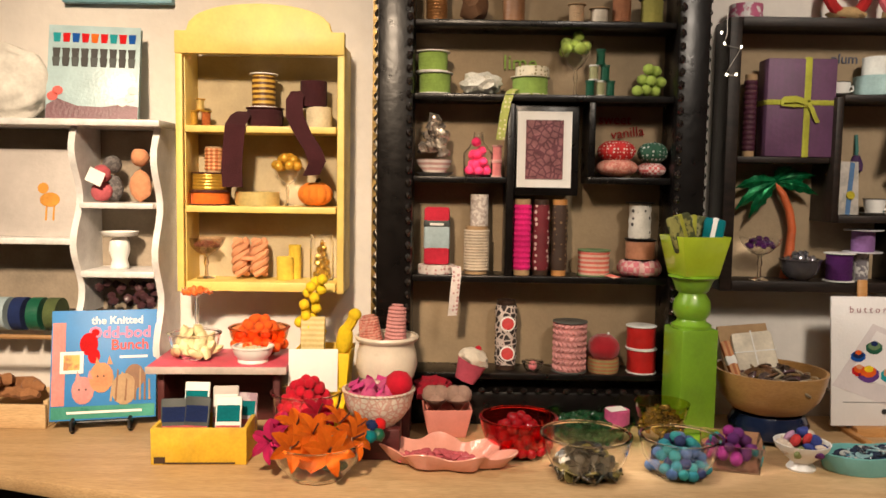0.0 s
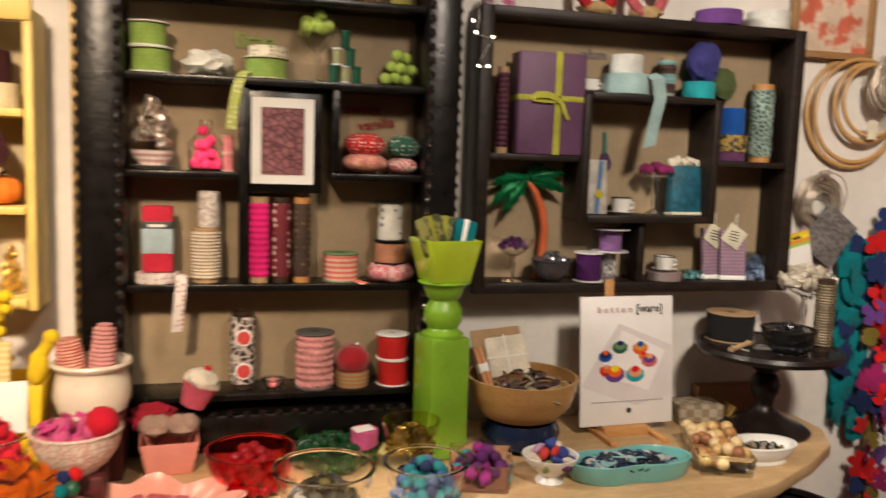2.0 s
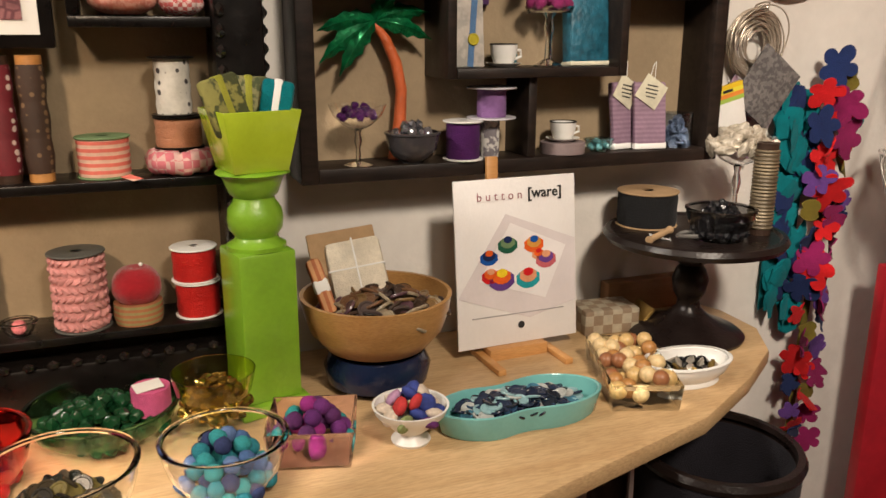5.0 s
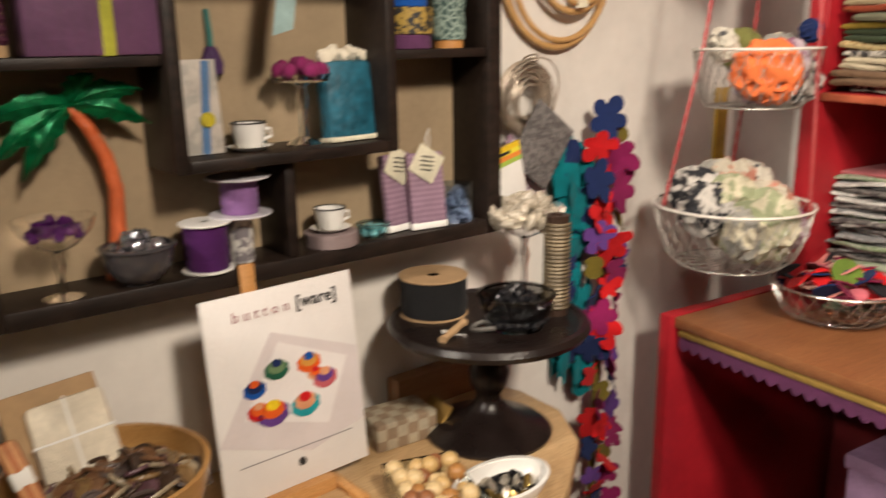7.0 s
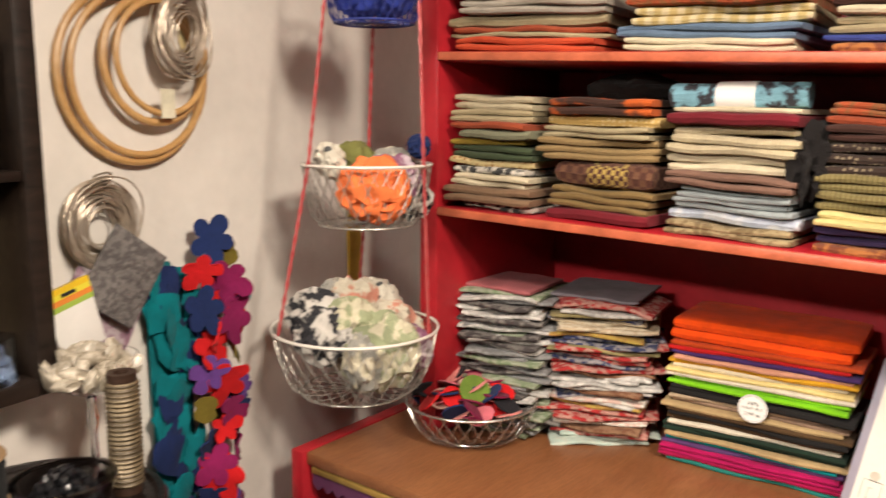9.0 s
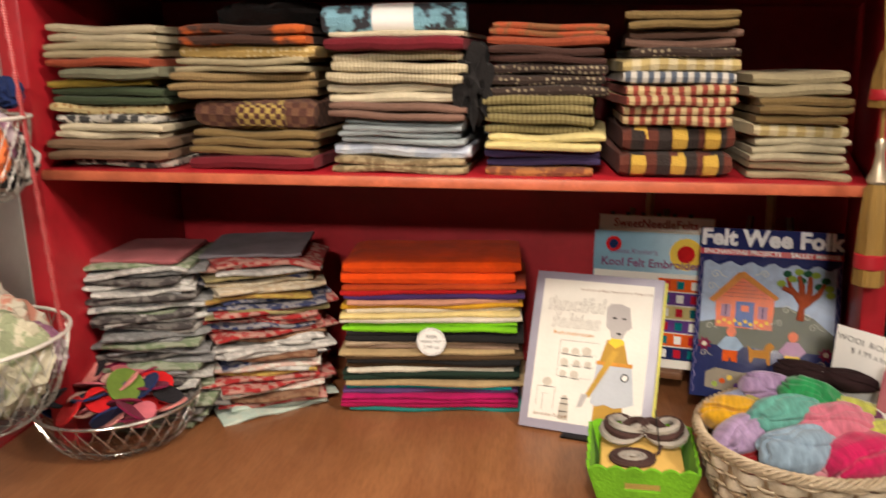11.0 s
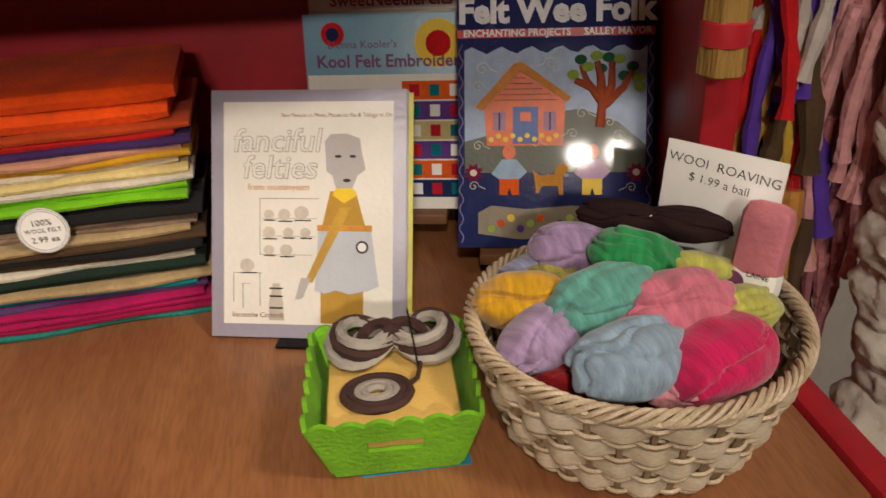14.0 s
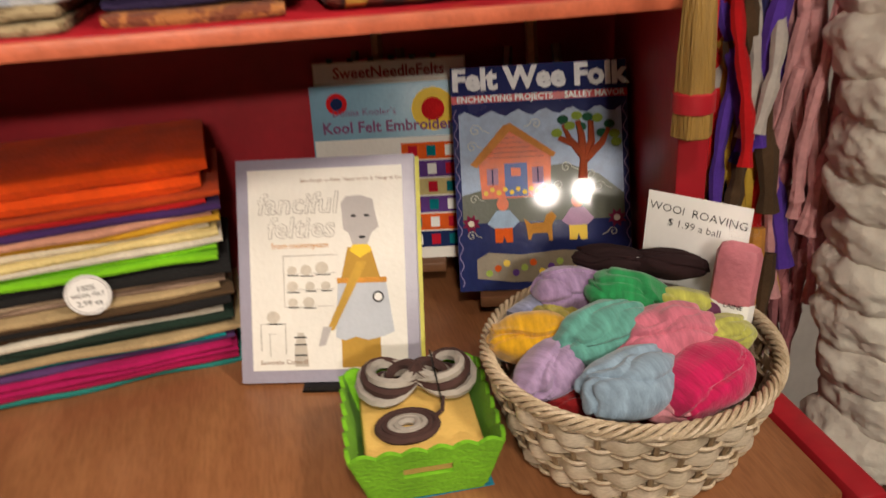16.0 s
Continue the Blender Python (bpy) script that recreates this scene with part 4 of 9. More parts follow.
solo("yarn_hank", ball(0.032, 0, 0, 0.036, 3, 0.2, (0.9, 0.5, 1.1), 30), cloth("moss_yarn", (0.08, 0.11, 0.04), bscale=200), "dark moss green yarn hank beside a ribbon roll", "yarn", pose(1.245, vy, 1.4575), g)
roll("royal blue ribbon roll on the side shelf", 1.262, vy - 0.008, 1.384, 0.031, 0.058, cloth("royal_blue", (0.01, 0.09, 0.40)))
roll("black and gold braid roll", 1.266, vy - 0.008, 1.3467, 0.036, 0.037, mat("black_gold_braid", (0.02, 0.02, 0.02), 0.6, pattern="blotch", col2=(0.42, 0.28, 0.06), pscale=130))
roll("dark plum ribbon roll under the braid", 1.264, vy - 0.008, 1.3267, 0.034, 0.0195, PURPLE)
yarn_tube("grey-green spiral patterned tape tube", 1.346, vy, 1.3267, 0.027, 0.172, mat("green_spiral", (0.05, 0.1, 0.09), 0.7, pattern="swirl", col2=(0.32, 0.42, 0.36), pscale=95), wood("orange_core", (0.5, 0.22, 0.06), (0.6, 0.3, 0.1)), 4)
words("plum", 0.03, mat("dusk_blue_letters", (0.10, 0.11, 0.16), 0.8), vi, pose(0.95, 1.776, 1.535), "lettering", 0.001)

palm = thing("tinsel_palm", "small green foil palm tree with an orange trunk", "ornament", pose(0.795, 1.75, 1.0622), g)
FOIL = mat("green_foil", (0.01, 0.36, 0.12), 0.16, 0.45, var=0.5, scale=90, bump=0.9, bscale=110)
part("trunk", tube([(0.035, 0, 0.0), (0.045, 0, 0.06), (0.048, 0, 0.11), (0.04, 0, 0.15), (0.024, 0, 0.185), (0.006, 0, 0.21)], [0.010, 0.010, 0.009, 0.009, 0.008, 0.005], 10), mat("orange_foil", (0.62, 0.13, 0.04), 0.4, bump=0.6, bscale=100), palm, "orange trunk")
for a, L in ((168, 0.095), (72, 0.09), (35, 0.1), (2, 0.088), (205, 0.1), (228, 0.09)):
    ca, sa = math.cos(radians(a)), math.sin(radians(a))
    pts = [(0.006 + ca * L * f, -0.006 - 0.012 * f, 0.212 + sa * L * f * 0.75 - 0.03 * f * f) for f in [i / 9 for i in range(10)]]
    fb = bmesh.new()
    rows = []
    for i, p in enumerate(pts):
        w = 0.017 * math.sin(math.pi * (0.12 + 0.88 * i / 9)) * (1 if i % 2 else 0.72)
        rows.append((fb.verts.new((p[0] - sa * w, p[1] + 0.004, p[2] + ca * w)), fb.verts.new((p[0], p[1] - 0.003, p[2])), fb.verts.new((p[0] + sa * w, p[1] + 0.004, p[2] - ca * w))))
    for q, r in zip(rows, rows[1:]):
        fb.faces.new((q[0], q[1], r[1], r[0]))
        fb.faces.new((q[1], q[2], r[2], r[1]))
    bmesh.ops.solidify(fb, geom=fb.faces[:], thickness=0.0008)
    part("frond", fb, FOIL, palm, "shiny green foil frond")
goblet("martini glass holding purple beads", 0.761, 1.712, 1.0622, 0.044, 0.092, GLASS, 0.42)
b = solo("mixed_bead", ball(0.007, sub=1), mat("violet_bead", (0.06, 0.012, 0.08), 0.2), "violet glass bead in the martini glass", "bead", None, "violet beads")
heap(b, 0.761, 1.712, 1.135, 0.028, 0.028, 0.018, 26, 0.011)
bowl("small bowl of dark mirror beads", 0.848, 1.712, 1.0622, 0.042, 0.045, mat("smoked_glass_bowl", (0.06, 0.055, 0.06), 0.1), 0.4, clear=False, group=g)
b = solo("mirror_bead", ball(0.0085, sub=1, rough=0.3), mat("silver_bead", (0.5, 0.5, 0.55), 0.12, 0.9), "silver mirrored bead in a small bowl", "bead", None, "silver beads in the small bowl")
heap(b, 0.848, 1.712, 1.098, 0.034, 0.034, 0.024, 34, 0.013)
spool("purple ribbon spool with white ends", 0.934, 1.715, 1.0622, 0.0325, 0.062, cloth("deep_purple_ribbon", (0.07, 0.012, 0.1)), WHITEPL, g, 4, 0.85)
roll("small white printed ribbon roll", 0.984, 1.722, 1.0622, 0.0155, 0.062, mat("white_print", (0.72, 0.7, 0.66), 0.7, pattern="blotch", col2=(0.2, 0.18, 0.2), pscale=110))
spool("lavender thread spool with wide clear ends", 0.986, 1.722, 1.1245, 0.04, 0.05, cloth("lavender_thread", (0.24, 0.12, 0.3)), mat("frosted_plastic", (0.62, 0.6, 0.64), 0.3), g, 5, 0.6)
see_through(bowl("tiny glass dish of beads", 1.188, 1.72, 1.0622, 0.024, 0.018, glass("aqua_glass", (0.55, 0.75, 0.75)), 0.6, name="glass_dish", group=g))
b = solo("aqua_bead", ball(0.006, sub=1), mat("aqua_bead", (0.15, 0.3, 0.32), 0.2), "grey-blue bead in a glass dish", "bead", None, "aqua beads")
heap(b, 1.188, 1.72, 1.07, 0.015, 0.015, 0.012, 12, 0.009)
for k, (px, rz) in enumerate(((1.245, 10), (1.282, -8))):
    pkt = thing("sachet", "lavender paper packet with a cream diamond tag", "packet", pose(px, 1.725 - 0.018 * k, 1.0622, -8, 0, rz), "tagged lavender packets")
    part("packet", box(0.06, 0.012, 0.115, 0, 0, 0, 0.004), mat("mauve_paper", (0.34, 0.22, 0.30), 0.75, pattern="Z", col2=(0.28, 0.17, 0.25), pscale=40), pkt)
    part("foot_band", box(0.061, 0.013, 0.012, 0, 0, 0.0, 0.003), PAPER, pkt, "white foot band")
    tg = part("tag", moved(box(0.045, 0.0012, 0.045, 0, -0.0085, -0.0225, 0.0), pose(0, 0, 0.098, 0, 35)), mat("cream_tag", (0.72, 0.68, 0.52), 0.7), pkt, "cream diamond tag")
    for i, w in enumerate((0.02, 0.024, 0.022, 0.018)):
        part("writing_line", moved(box(w, 0.0004, 0.0022, 0, -0.0096, 0.009 - 0.0065 * i, 0), pose(0, 0, 0.098, 0, 12)), INK, tg)
    part("string", tube([(0.0, -0.007, 0.125), (0.008, -0.004, 0.145), (0.014, 0, 0.15), (0.012, 0.002, 0.116)], 0.0007, 5), PAPER, pkt)
see_through(solo("glass_jar", vessel([(0.024, 0), (0.028, 0.004), (0.028, 0.06)]), glass("blue_grey_glass", (0.55, 0.62, 0.72)), "blue-grey glass jar of buttons", "jar", pose(1.348, 1.722, 1.0622), g))
b = solo("button", button_mesh(0.008), mat("slate_button", (0.13, 0.16, 0.22), 0.3), "slate blue button in the glass jar", "button", None, "slate buttons")
heap(b, 1.348, 1.722, 1.068, 0.018, 0.018, 0.045, 40, 0.009, 80)
bc = thing("button_card", "card of thread with a blue ribbon and yellow button", "card", pose(0.947, 1.724, 1.2052, -6), g)
part("card", box(0.05, 0.008, 0.115, 0, 0, 0, 0.001), mat("grey_card", (0.40, 0.38, 0.34), 0.7, pattern="blotch", col2=(0.5, 0.45, 0.4), pscale=40), bc)
part("ribbon", moved(box(0.01, 0.009, 0.113, 0, -0.0006, 0.0005, 0), pose(0, 0, 0, 0, 6)), cloth("denim_ribbon", (0.1, 0.2, 0.38)), bc, "blue ribbon")
part("button", moved(button_mesh(0.0095), pose(0.006, -0.0055, 0.042, 90)), mat("yellow_button", (0.5, 0.42, 0.03), 0.3), bc, "yellow-green button")
ts = thing("tassel", "teal and purple silk tassel hanging in the box", "tassel", pose(0.985, 1.77, 1.295), g)
part("skirt", lathe([(0.004, 0), (0.014, 0.006), (0.015, 0.02), (0.008, 0.038), (0.005, 0.04)], 14, 0.08), mat("purple_silk_tassel", (0.05, 0.015, 0.08), 0.6, bump=0.6), ts)
part("cord", tube([(0, 0, 0.036), (0, 0, 0.055), (0, 0.006, 0.085)], 0.004), mat("teal_cord", (0.03, 0.16, 0.14), 0.7), ts, "teal cord")
solo("blue_spool", wound(0.015, 0.03), cloth("teal_blue_thread", (0.01, 0.2, 0.27)), "small teal-blue thread spool behind a cup", "spool", pose(1.03, 1.755, 1.2052), g)
ck = thing("mini_cake_stand", "small clear glass pedestal stand with plum balls", "stand", pose(1.085, 1.722, 1.2052), g)
see_through(part("plate", lathe([(0, 0.086), (0.034, 0.086), (0.039, 0.093), (0.04, 0.093), (0.036, 0.083), (0, 0.083)], 28), GLASS, ck))
see_through(part("pedestal", lathe([(0.024, 0), (0.024, 0.002), (0.006, 0.012), (0.005, 0.04), (0.009, 0.06), (0.006, 0.075), (0.012, 0.0828)], 20), GLASS, ck))
b = felt_ball("plum felt ball on a small glass stand", 0.0105, cloth("plum_felt", (0.22, 0.02, 0.1)), "plum felt balls on the glass stand")
heap(b, 1.085, 1.722, 1.302, 0.032, 0.025, 0.012, 12, 0.019)
bg = thing("gift_bag", "teal-blue silk bag with a cream ruffle top", "bag", pose(1.155, 1.72, 1.2052, -5, 0, 5), g)
part("bag", box(0.078, 0.03, 0.108, 0, 0, 0, 0.008), mat("peacock_silk", (0.015, 0.13, 0.2), 0.5, var=0.5, scale=60, bump=0.7, bscale=80), bg)
part("foot_band", box(0.079, 0.031, 0.008, 0, 0, -0.0004, 0.003), mat("cream_tag", (0.72, 0.68, 0.52)), bg, "cream foot band")
for k in range(5):
    part("ruffle", ball(0.011, -0.03 + 0.015 * k, 0, 0.114 + 0.004 * (k % 2), 2, 0.5), mat("cream_ruffle", (0.7, 0.64, 0.52), 0.8), bg, "cream ruffle")

# on top of the shadow box
solo("patterned_tin", lathe([(0, 0), (0.034, 0), (0.035, 0.001), (0.035, 0.03), (0.034, 0.031), (0, 0.031)], 28), mat("rose_tin", (0.7, 0.66, 0.66), 0.5, pattern="blotch", col2=(0.45, 0.1, 0.2), pscale=70), "round tin with a pink and black pattern", "tin", pose(0.715, 1.735, 1.6162), g)
for x, r, m, lb in ((0.93, 0.042, cloth("red_wool", (0.42, 0.02, 0.02)), "red knotted wool wreath on the shadow box"), (1.045, 0.04, cloth("rose_wool", (0.55, 0.12, 0.14)), "rose knotted wool wreath on the shadow box")):
    w = thing("wool_wreath", lb, "wreath", pose(x, 1.735, 1.6162), g)
    part("ring", tube([(r * math.cos(a), -0.01 * math.sin(2 * a), r + 0.012 + r * math.sin(a)) for a in [2 * math.pi * i / 24 for i in range(24)]], 0.012, 8, True), m, w)
    part("base", ball(0.026, 0, 0, 0.016, 2, 0.4, (1.5, 0.9, 0.6)), mat("straw", (0.5, 0.33, 0.15), 0.9, bump=1), w, "straw base")
roll("purple ribbon roll on the shadow box", 1.22, 1.735, 1.6162, 0.05, 0.032, cloth("violet_ribbon", (0.16, 0.06, 0.26)))
roll("white ribbon roll on the shadow box", 1.345, 1.735, 1.6162, 0.045, 0.04, cloth("white_ribbon", (0.7, 0.7, 0.66)))

# string of fairy lights down the gap
fl = thing("fairy_lights", "short string of tiny warm fairy lights on the wall", "lights", pose(0, 0, 0))
part("wire", tube([(0.66, 1.69, 1.62), (0.662, 1.688, 1.58), (0.655, 1.685, 1.555), (0.69, 1.684, 1.548), (0.668, 1.684, 1.51), (0.66, 1.684, 1.495), (0.682, 1.684, 1.492)], 0.0008, 5), mat("clear_wire", (0.5, 0.45, 0.4), 0.3), fl)
LED = bpy.data.materials.new("lit_bulb")
LED.use_nodes = True
LED.node_tree.nodes["Principled BSDF"].inputs["Emission Color"].default_value = (1, 0.85, 0.6, 1)
LED.node_tree.nodes["Principled BSDF"].inputs["Emission Strength"].default_value = 12
for p in ((0.655, 1.683, 1.558), (0.69, 1.682, 1.551), (0.662, 1.682, 1.494), (0.682, 1.682, 1.495), (0.648, 1.683, 1.58)):
    part("bulb", ball(0.0028, *p, sub=1), LED, fl, "lit bulb")

# ---- the wall between shadow box and hutch ----
HOOPW = wood("bamboo", (0.52, 0.30, 0.11), (0.62, 0.38, 0.16), 0.4, 8)


def ring(r, z=0, tr=0.004, sx=1.0, n=40):
    return tube([(sx * r * math.cos(2 * math.pi * i / n), 0.0, r * math.sin(2 * math.pi * i / n)) for i in range(n)], tr, 8, True)


for x, z, y, r, tr in ((1.627, 1.452, 1.779, 0.128, 0.0062), (1.632, 1.455, 1.768, 0.120, 0.0055), (1.655, 1.475, 1.7655, 0.092, 0.006), (1.66, 1.48, 1.754, 0.083, 0.005)):
    solo("embroidery_hoop", ring(r, 0, tr), HOOPW, "pale wooden embroidery hoop hung on the wall", "hoop", pose(x, y, z, random.uniform(-2, 2)), "embroidery hoops")
solo("price_tag", box(0.026, 0.001, 0.044, 0, 0, -0.022, 0), mat("cream_tag", (0.72, 0.68, 0.52)), "cream paper price tag on the hoops", "tag", pose(1.658, 1.745, 1.412), "price tags on the wall")
solo("price_tag", box(0.03, 0.001, 0.036, 0, 0, -0.018, 0), mat("yellow_tag", (0.72, 0.6, 0.32), 0.7), "yellowish paper price tag on the wall", "tag", pose(1.735, 1.785, 1.512), "price tags on the wall")
WIRE = mat("silver_wire", (0.55, 0.47, 0.38), 0.35, 0.6, bump=0.2)


def wire_coil(label, x, z, r, n, y0=1.76, sx=0.8, turn=0):
    """A dense hank of wire: many loops lying close together, some sprung loose."""
    t = thing("wire_coil", label, "wire", pose(x, y0, z, 0, turn, 0), "coils of wire on the wall")
    for k in range(n):
        loose = k % 6 == 5
        rr = r * (random.uniform(0.74, 0.98 if not loose else 1.08) if k % 3 else random.uniform(0.45, 0.75))
        tilt = 18 if loose else 6
        part("loop", moved(ring(rr, 0, 0.0013, sx * random.uniform(0.92, 1.06), 28), pose(random.uniform(-0.1, 0.1) * r, -0.0012 * (k % 14), random.uniform(-0.08, 0.08) * r, random.uniform(-tilt, tilt), random.uniform(-12, 12), random.uniform(-tilt, tilt))), WIRE, t)
    for k in range(5):
        part("binding", moved(ring(0.2 * r, 0, 0.0016, 0.5, 14), pose(0.1 * r, -0.009, 0.82 * r + 0.004 * k, 70, 12 * k - 20, 20)), WIRE, t)
    return t


wire_coil("loosely wound coil of silver wire on the wall", 1.69, 1.52, 0.066, 34, 1.75, 0.72, 12)
wire_coil("round coil of silver wire on the wall", 1.543, 1.238, 0.066, 34, 1.772, 0.95)
GREYF = cloth("grey_wool_felt", (0.2, 0.185, 0.18), bump=0.9, bscale=180, pattern="blotch", col2=(0.12, 0.11, 0.11), pscale=120)
solo("felt_sample", box(0.106, 0.006, 0.122, 0, 0, -0.061, 0.002), GREYF, "square of mottled grey wool felt hung by a corner", "felt", pose(1.562, 1.745, 1.16, 0, 36, 0))
ad = thing("hook_card", "white packet with a rainbow-striped hang tab", "packet", pose(1.474, 1.738, 1.118, 0, -14, 0))
part("packet", box(0.07, 0.006, 0.1, 0, 0, -0.05, 0.002), PAPER, ad)
for k, c in enumerate(((0.75, 0.5, 0.02), (0.75, 0.65, 0.05), (0.75, 0.25, 0.04), (0.35, 0.5, 0.08))):
    part("stripe", box(0.0704, 0.0064, 0.008, 0, 0, 0.042 - 0.008 * k, 0), mat("rainbow_" + "abcd"[k], c, 0.5, var=0.05), ad)
part("hanger_slot", box(0.022, 0.001, 0.005, 0, -0.0036, 0.036, 0), INK, ad)
solo("mauve_packet", box(0.13, 0.004, 0.12, 0, 0, -0.06, 0.002), mat("mauve_print", (0.33, 0.2, 0.27), 0.6, pattern="blotch", col2=(0.5, 0.42, 0.46), pscale=40), "mauve printed packet hung behind the felt", "packet", pose(1.53, 1.765, 1.10, 0, 30, 0))

TEALF = cloth("teal_felt", (0.0, 0.17, 0.20))
NAVYF = cloth("navy_felt", (0.012, 0.025, 0.10))
tf = thing("felt_scarf", "teal and navy felt scarf with cut edges hung on the wall", "scarf", pose(1.665, 1.762, 0.70) @ Matrix.Diagonal((0.72, 1, 1, 1)))
for k in range(36):
    z = 0.44 * (1 - k / 35)
    m = TEALF if (k % 5) not in (1, 2) else NAVYF
    part("leaf", moved(ball(random.uniform(0.026, 0.04), 0, 0, 0, 2, 0.9, (1, 0.8, 0.14), 30), pose(random.uniform(-0.045, 0.045), -0.004 - 0.0012 * (k % 6), z, 90 + random.uniform(-14, 14), random.uniform(0, 360), random.uniform(-15, 15))), m, tf)
part("backing", upright([(-0.05, 0.0), (0.055, 0.03), (0.06, 0.45), (-0.06, 0.46)], 0.003, 0.012), TEALF, tf)


def flower(r, petals, m, thick=0.0025):
    pts = []
    for i in range(petals * 8):
        a = 2 * math.pi * i / (petals * 8)
        rr = r * (0.55 + 0.45 * abs(math.cos(petals * a / 2)) ** 0.7) * (1 + 0.14 * math.sin(2 * a + r * 900))
        pts.append((rr * math.cos(a), rr * math.sin(a)))
    bm = slab(pts, thick)
    for v in bm.verts:
        q = v.co.x ** 2 + v.co.y ** 2
        v.co.z += 5.0 * q + 0.011 * noise.noise(v.co * 60 + Vector((r * 500, 0, 0)))
    return bm


gl = thing("felt_garland", "long garland of red purple and olive felt flowers", "garland", pose(1.735, 1.752, -0.04))
FELTS = [cloth("scarlet_felt", (0.62, 0.012, 0.015)), cloth("magenta_felt", (0.25, 0.012, 0.09)), cloth("olive_felt", (0.17, 0.13, 0.02)), cloth("violet_felt", (0.13, 0.05, 0.25)), NAVYF, TEALF]
part("stem", strip([(0.015, 0.006, 1.22), (0.012, 0.004, 1.0), (0.006, 0.002, 0.8), (0.0, 0.004, 0.6), (-0.004, 0.004, 0.36)], 0.016, 0.004), FELTS[2], gl, "olive stem")
order = [4, 2, 0, 1, 0, 4, 1, 0, 0, 2, 3, 0, 4, 2, 1, 0, 4, 1, 1, 0, 0, 4, 3, 1, 0, 4, 2, 1, 3, 0, 0, 1, 4, 2, 0, 3, 1, 0, 4, 1, 2, 0]
for k, c in enumerate(order):
    z = 1.235 - 0.83 * (k / (len(order) - 1)) ** 0.95
    r = random.uniform(0.024, 0.042) if c != 2 else 0.026
    bm = flower(r, 5 if c != 2 else 2, FELTS[c])
    part("felt_flower" if c != 2 else "felt_leaf", moved(bm, pose(0.032 * math.sin(k * 2.3) - 0.006, -0.012 - 0.004 * (k % 4), z, 90 + random.uniform(-42, 42), random.uniform(0, 360), random.uniform(-42, 42))), FELTS[c], gl)
for z, c, dx in ((1.13, 5, 0.06), (1.09, 0, 0.052), (0.97, 3, 0.055), (0.94, 4, 0.05)):
    part("felt_flower", moved(flower(0.024, 5, FELTS[c]), pose(dx, -0.006, z, 85, 20, 10)), FELTS[c], gl)

wp = thing("wall_picture", "small print of orange flowers in a wooden frame", "picture", pose(1.548, 1.775, 1.572))
part("frame", joined(box(0.225, 0.018, 0.016, 0, 0, 0), box(0.225, 0.018, 0.016, 0, 0, 0.184), box(0.016, 0.018, 0.168, -0.1045, 0, 0.016), box(0.016, 0.018, 0.168, 0.1045, 0, 0.016)), wood("oak_frame", (0.3, 0.16, 0.06), (0.4, 0.23, 0.1)), wp)
part("print", box(0.193, 0.006, 0.168, 0, 0.004, 0.016, 0), mat("flower_print", (0.7, 0.55, 0.42), 0.5, pattern="blotch", col2=(0.6, 0.14, 0.08), pscale=14), wp)

# ---- white curved shelf unit left of the yellow cabinet ----
ws = thing("white_shelf_unit", "white painted shelf unit with wavy sides", "shelf unit", pose(0, 0, 0))
WSG = mat("worn_white_paint", (0.74, 0.73, 0.72), 0.4, var=0.2, scale=25)


def wavy_side(x, z0, z1, amp):
    pts = [(1.785, z1), (1.785, z0)]
    n = 24
    for i in range(n + 1):
        f = i / n
        pts.append((1.668 + amp * math.sin(f * 2 * math.pi * (z1 - z0) / 0.2), z0 + (z1 - z0) * f))
    bm = slab(pts, 0.014, 0)
    return moved(bm, Matrix(((0, 0, 1, x), (1, 0, 0, 0), (0, 1, 0, 0), (0, 0, 0, 1))))


part("side", wavy_side(-0.53, 0.75, 1.366, 0.018), WSG, ws)
part("side", wavy_side(-0.70, 0.97, 1.366, 0.018), WSG, ws)
part("top_board", box(0.80, 0.15, 0.014, -0.905, 1.71, 1.366, 0.003), WSG, ws)
part("shelf", box(0.156, 0.12, 0.012, -0.608, 1.724, 1.196, 0.003), WSG, ws)
part("shelf", box(0.156, 0.12, 0.014, -0.608, 1.724, 1.05, 0.003), WSG, ws)
part("long_shelf", box(0.60, 0.12, 0.014, -1.0, 1.724, 1.118, 0.003), WSG, ws)
part("back_panel", box(0.80, 0.008, 0.4, -0.93, 1.782, 0.965, 0), mat("taupe_board", (0.33, 0.27, 0.2), 0.85), ws, "taupe back panel")

# ---- books ----
PAGES = mat("book_pages", (0.72, 0.66, 0.54), 0.85, pattern="Y", col2=(0.62, 0.56, 0.45), pscale=200, bump=0)


def book(label, m, w, h, t, cover, group=""):
    """A closed book standing, front cover facing -y."""
    o = thing("book", label, "book", m, group)
    part("front_cover", box(w, 0.0025, h, 0, 0.00125, 0, 0.0006), cover, o)
    part("back_cover", box(w, 0.0025, h, 0, t - 0.00125, 0, 0.0006), cover, o)
    part("spine", box(0.003, t - 0.0052, h, -w / 2 + 0.0015, t / 2, 0, 0.0004), cover, o)
    part("pages", box(w - 0.007, t - 0.0054, h - 0.006, 0.0, t / 2, 0.003, 0), PAGES, o, "cream page block")
    return o


def plate(o, outline, m, name="cover_art", lift=0.0004, label=""):
    """A printed patch on a book's or card's front, outline in (x, z)."""
    return part(name, upright(outline, 0.0003, -lift - 0.0003), m, o, label)


def rect(x0, z0, x1, z1):
    return [(x0, z0), (x1, z0), (x1, z1), (x0, z1)]


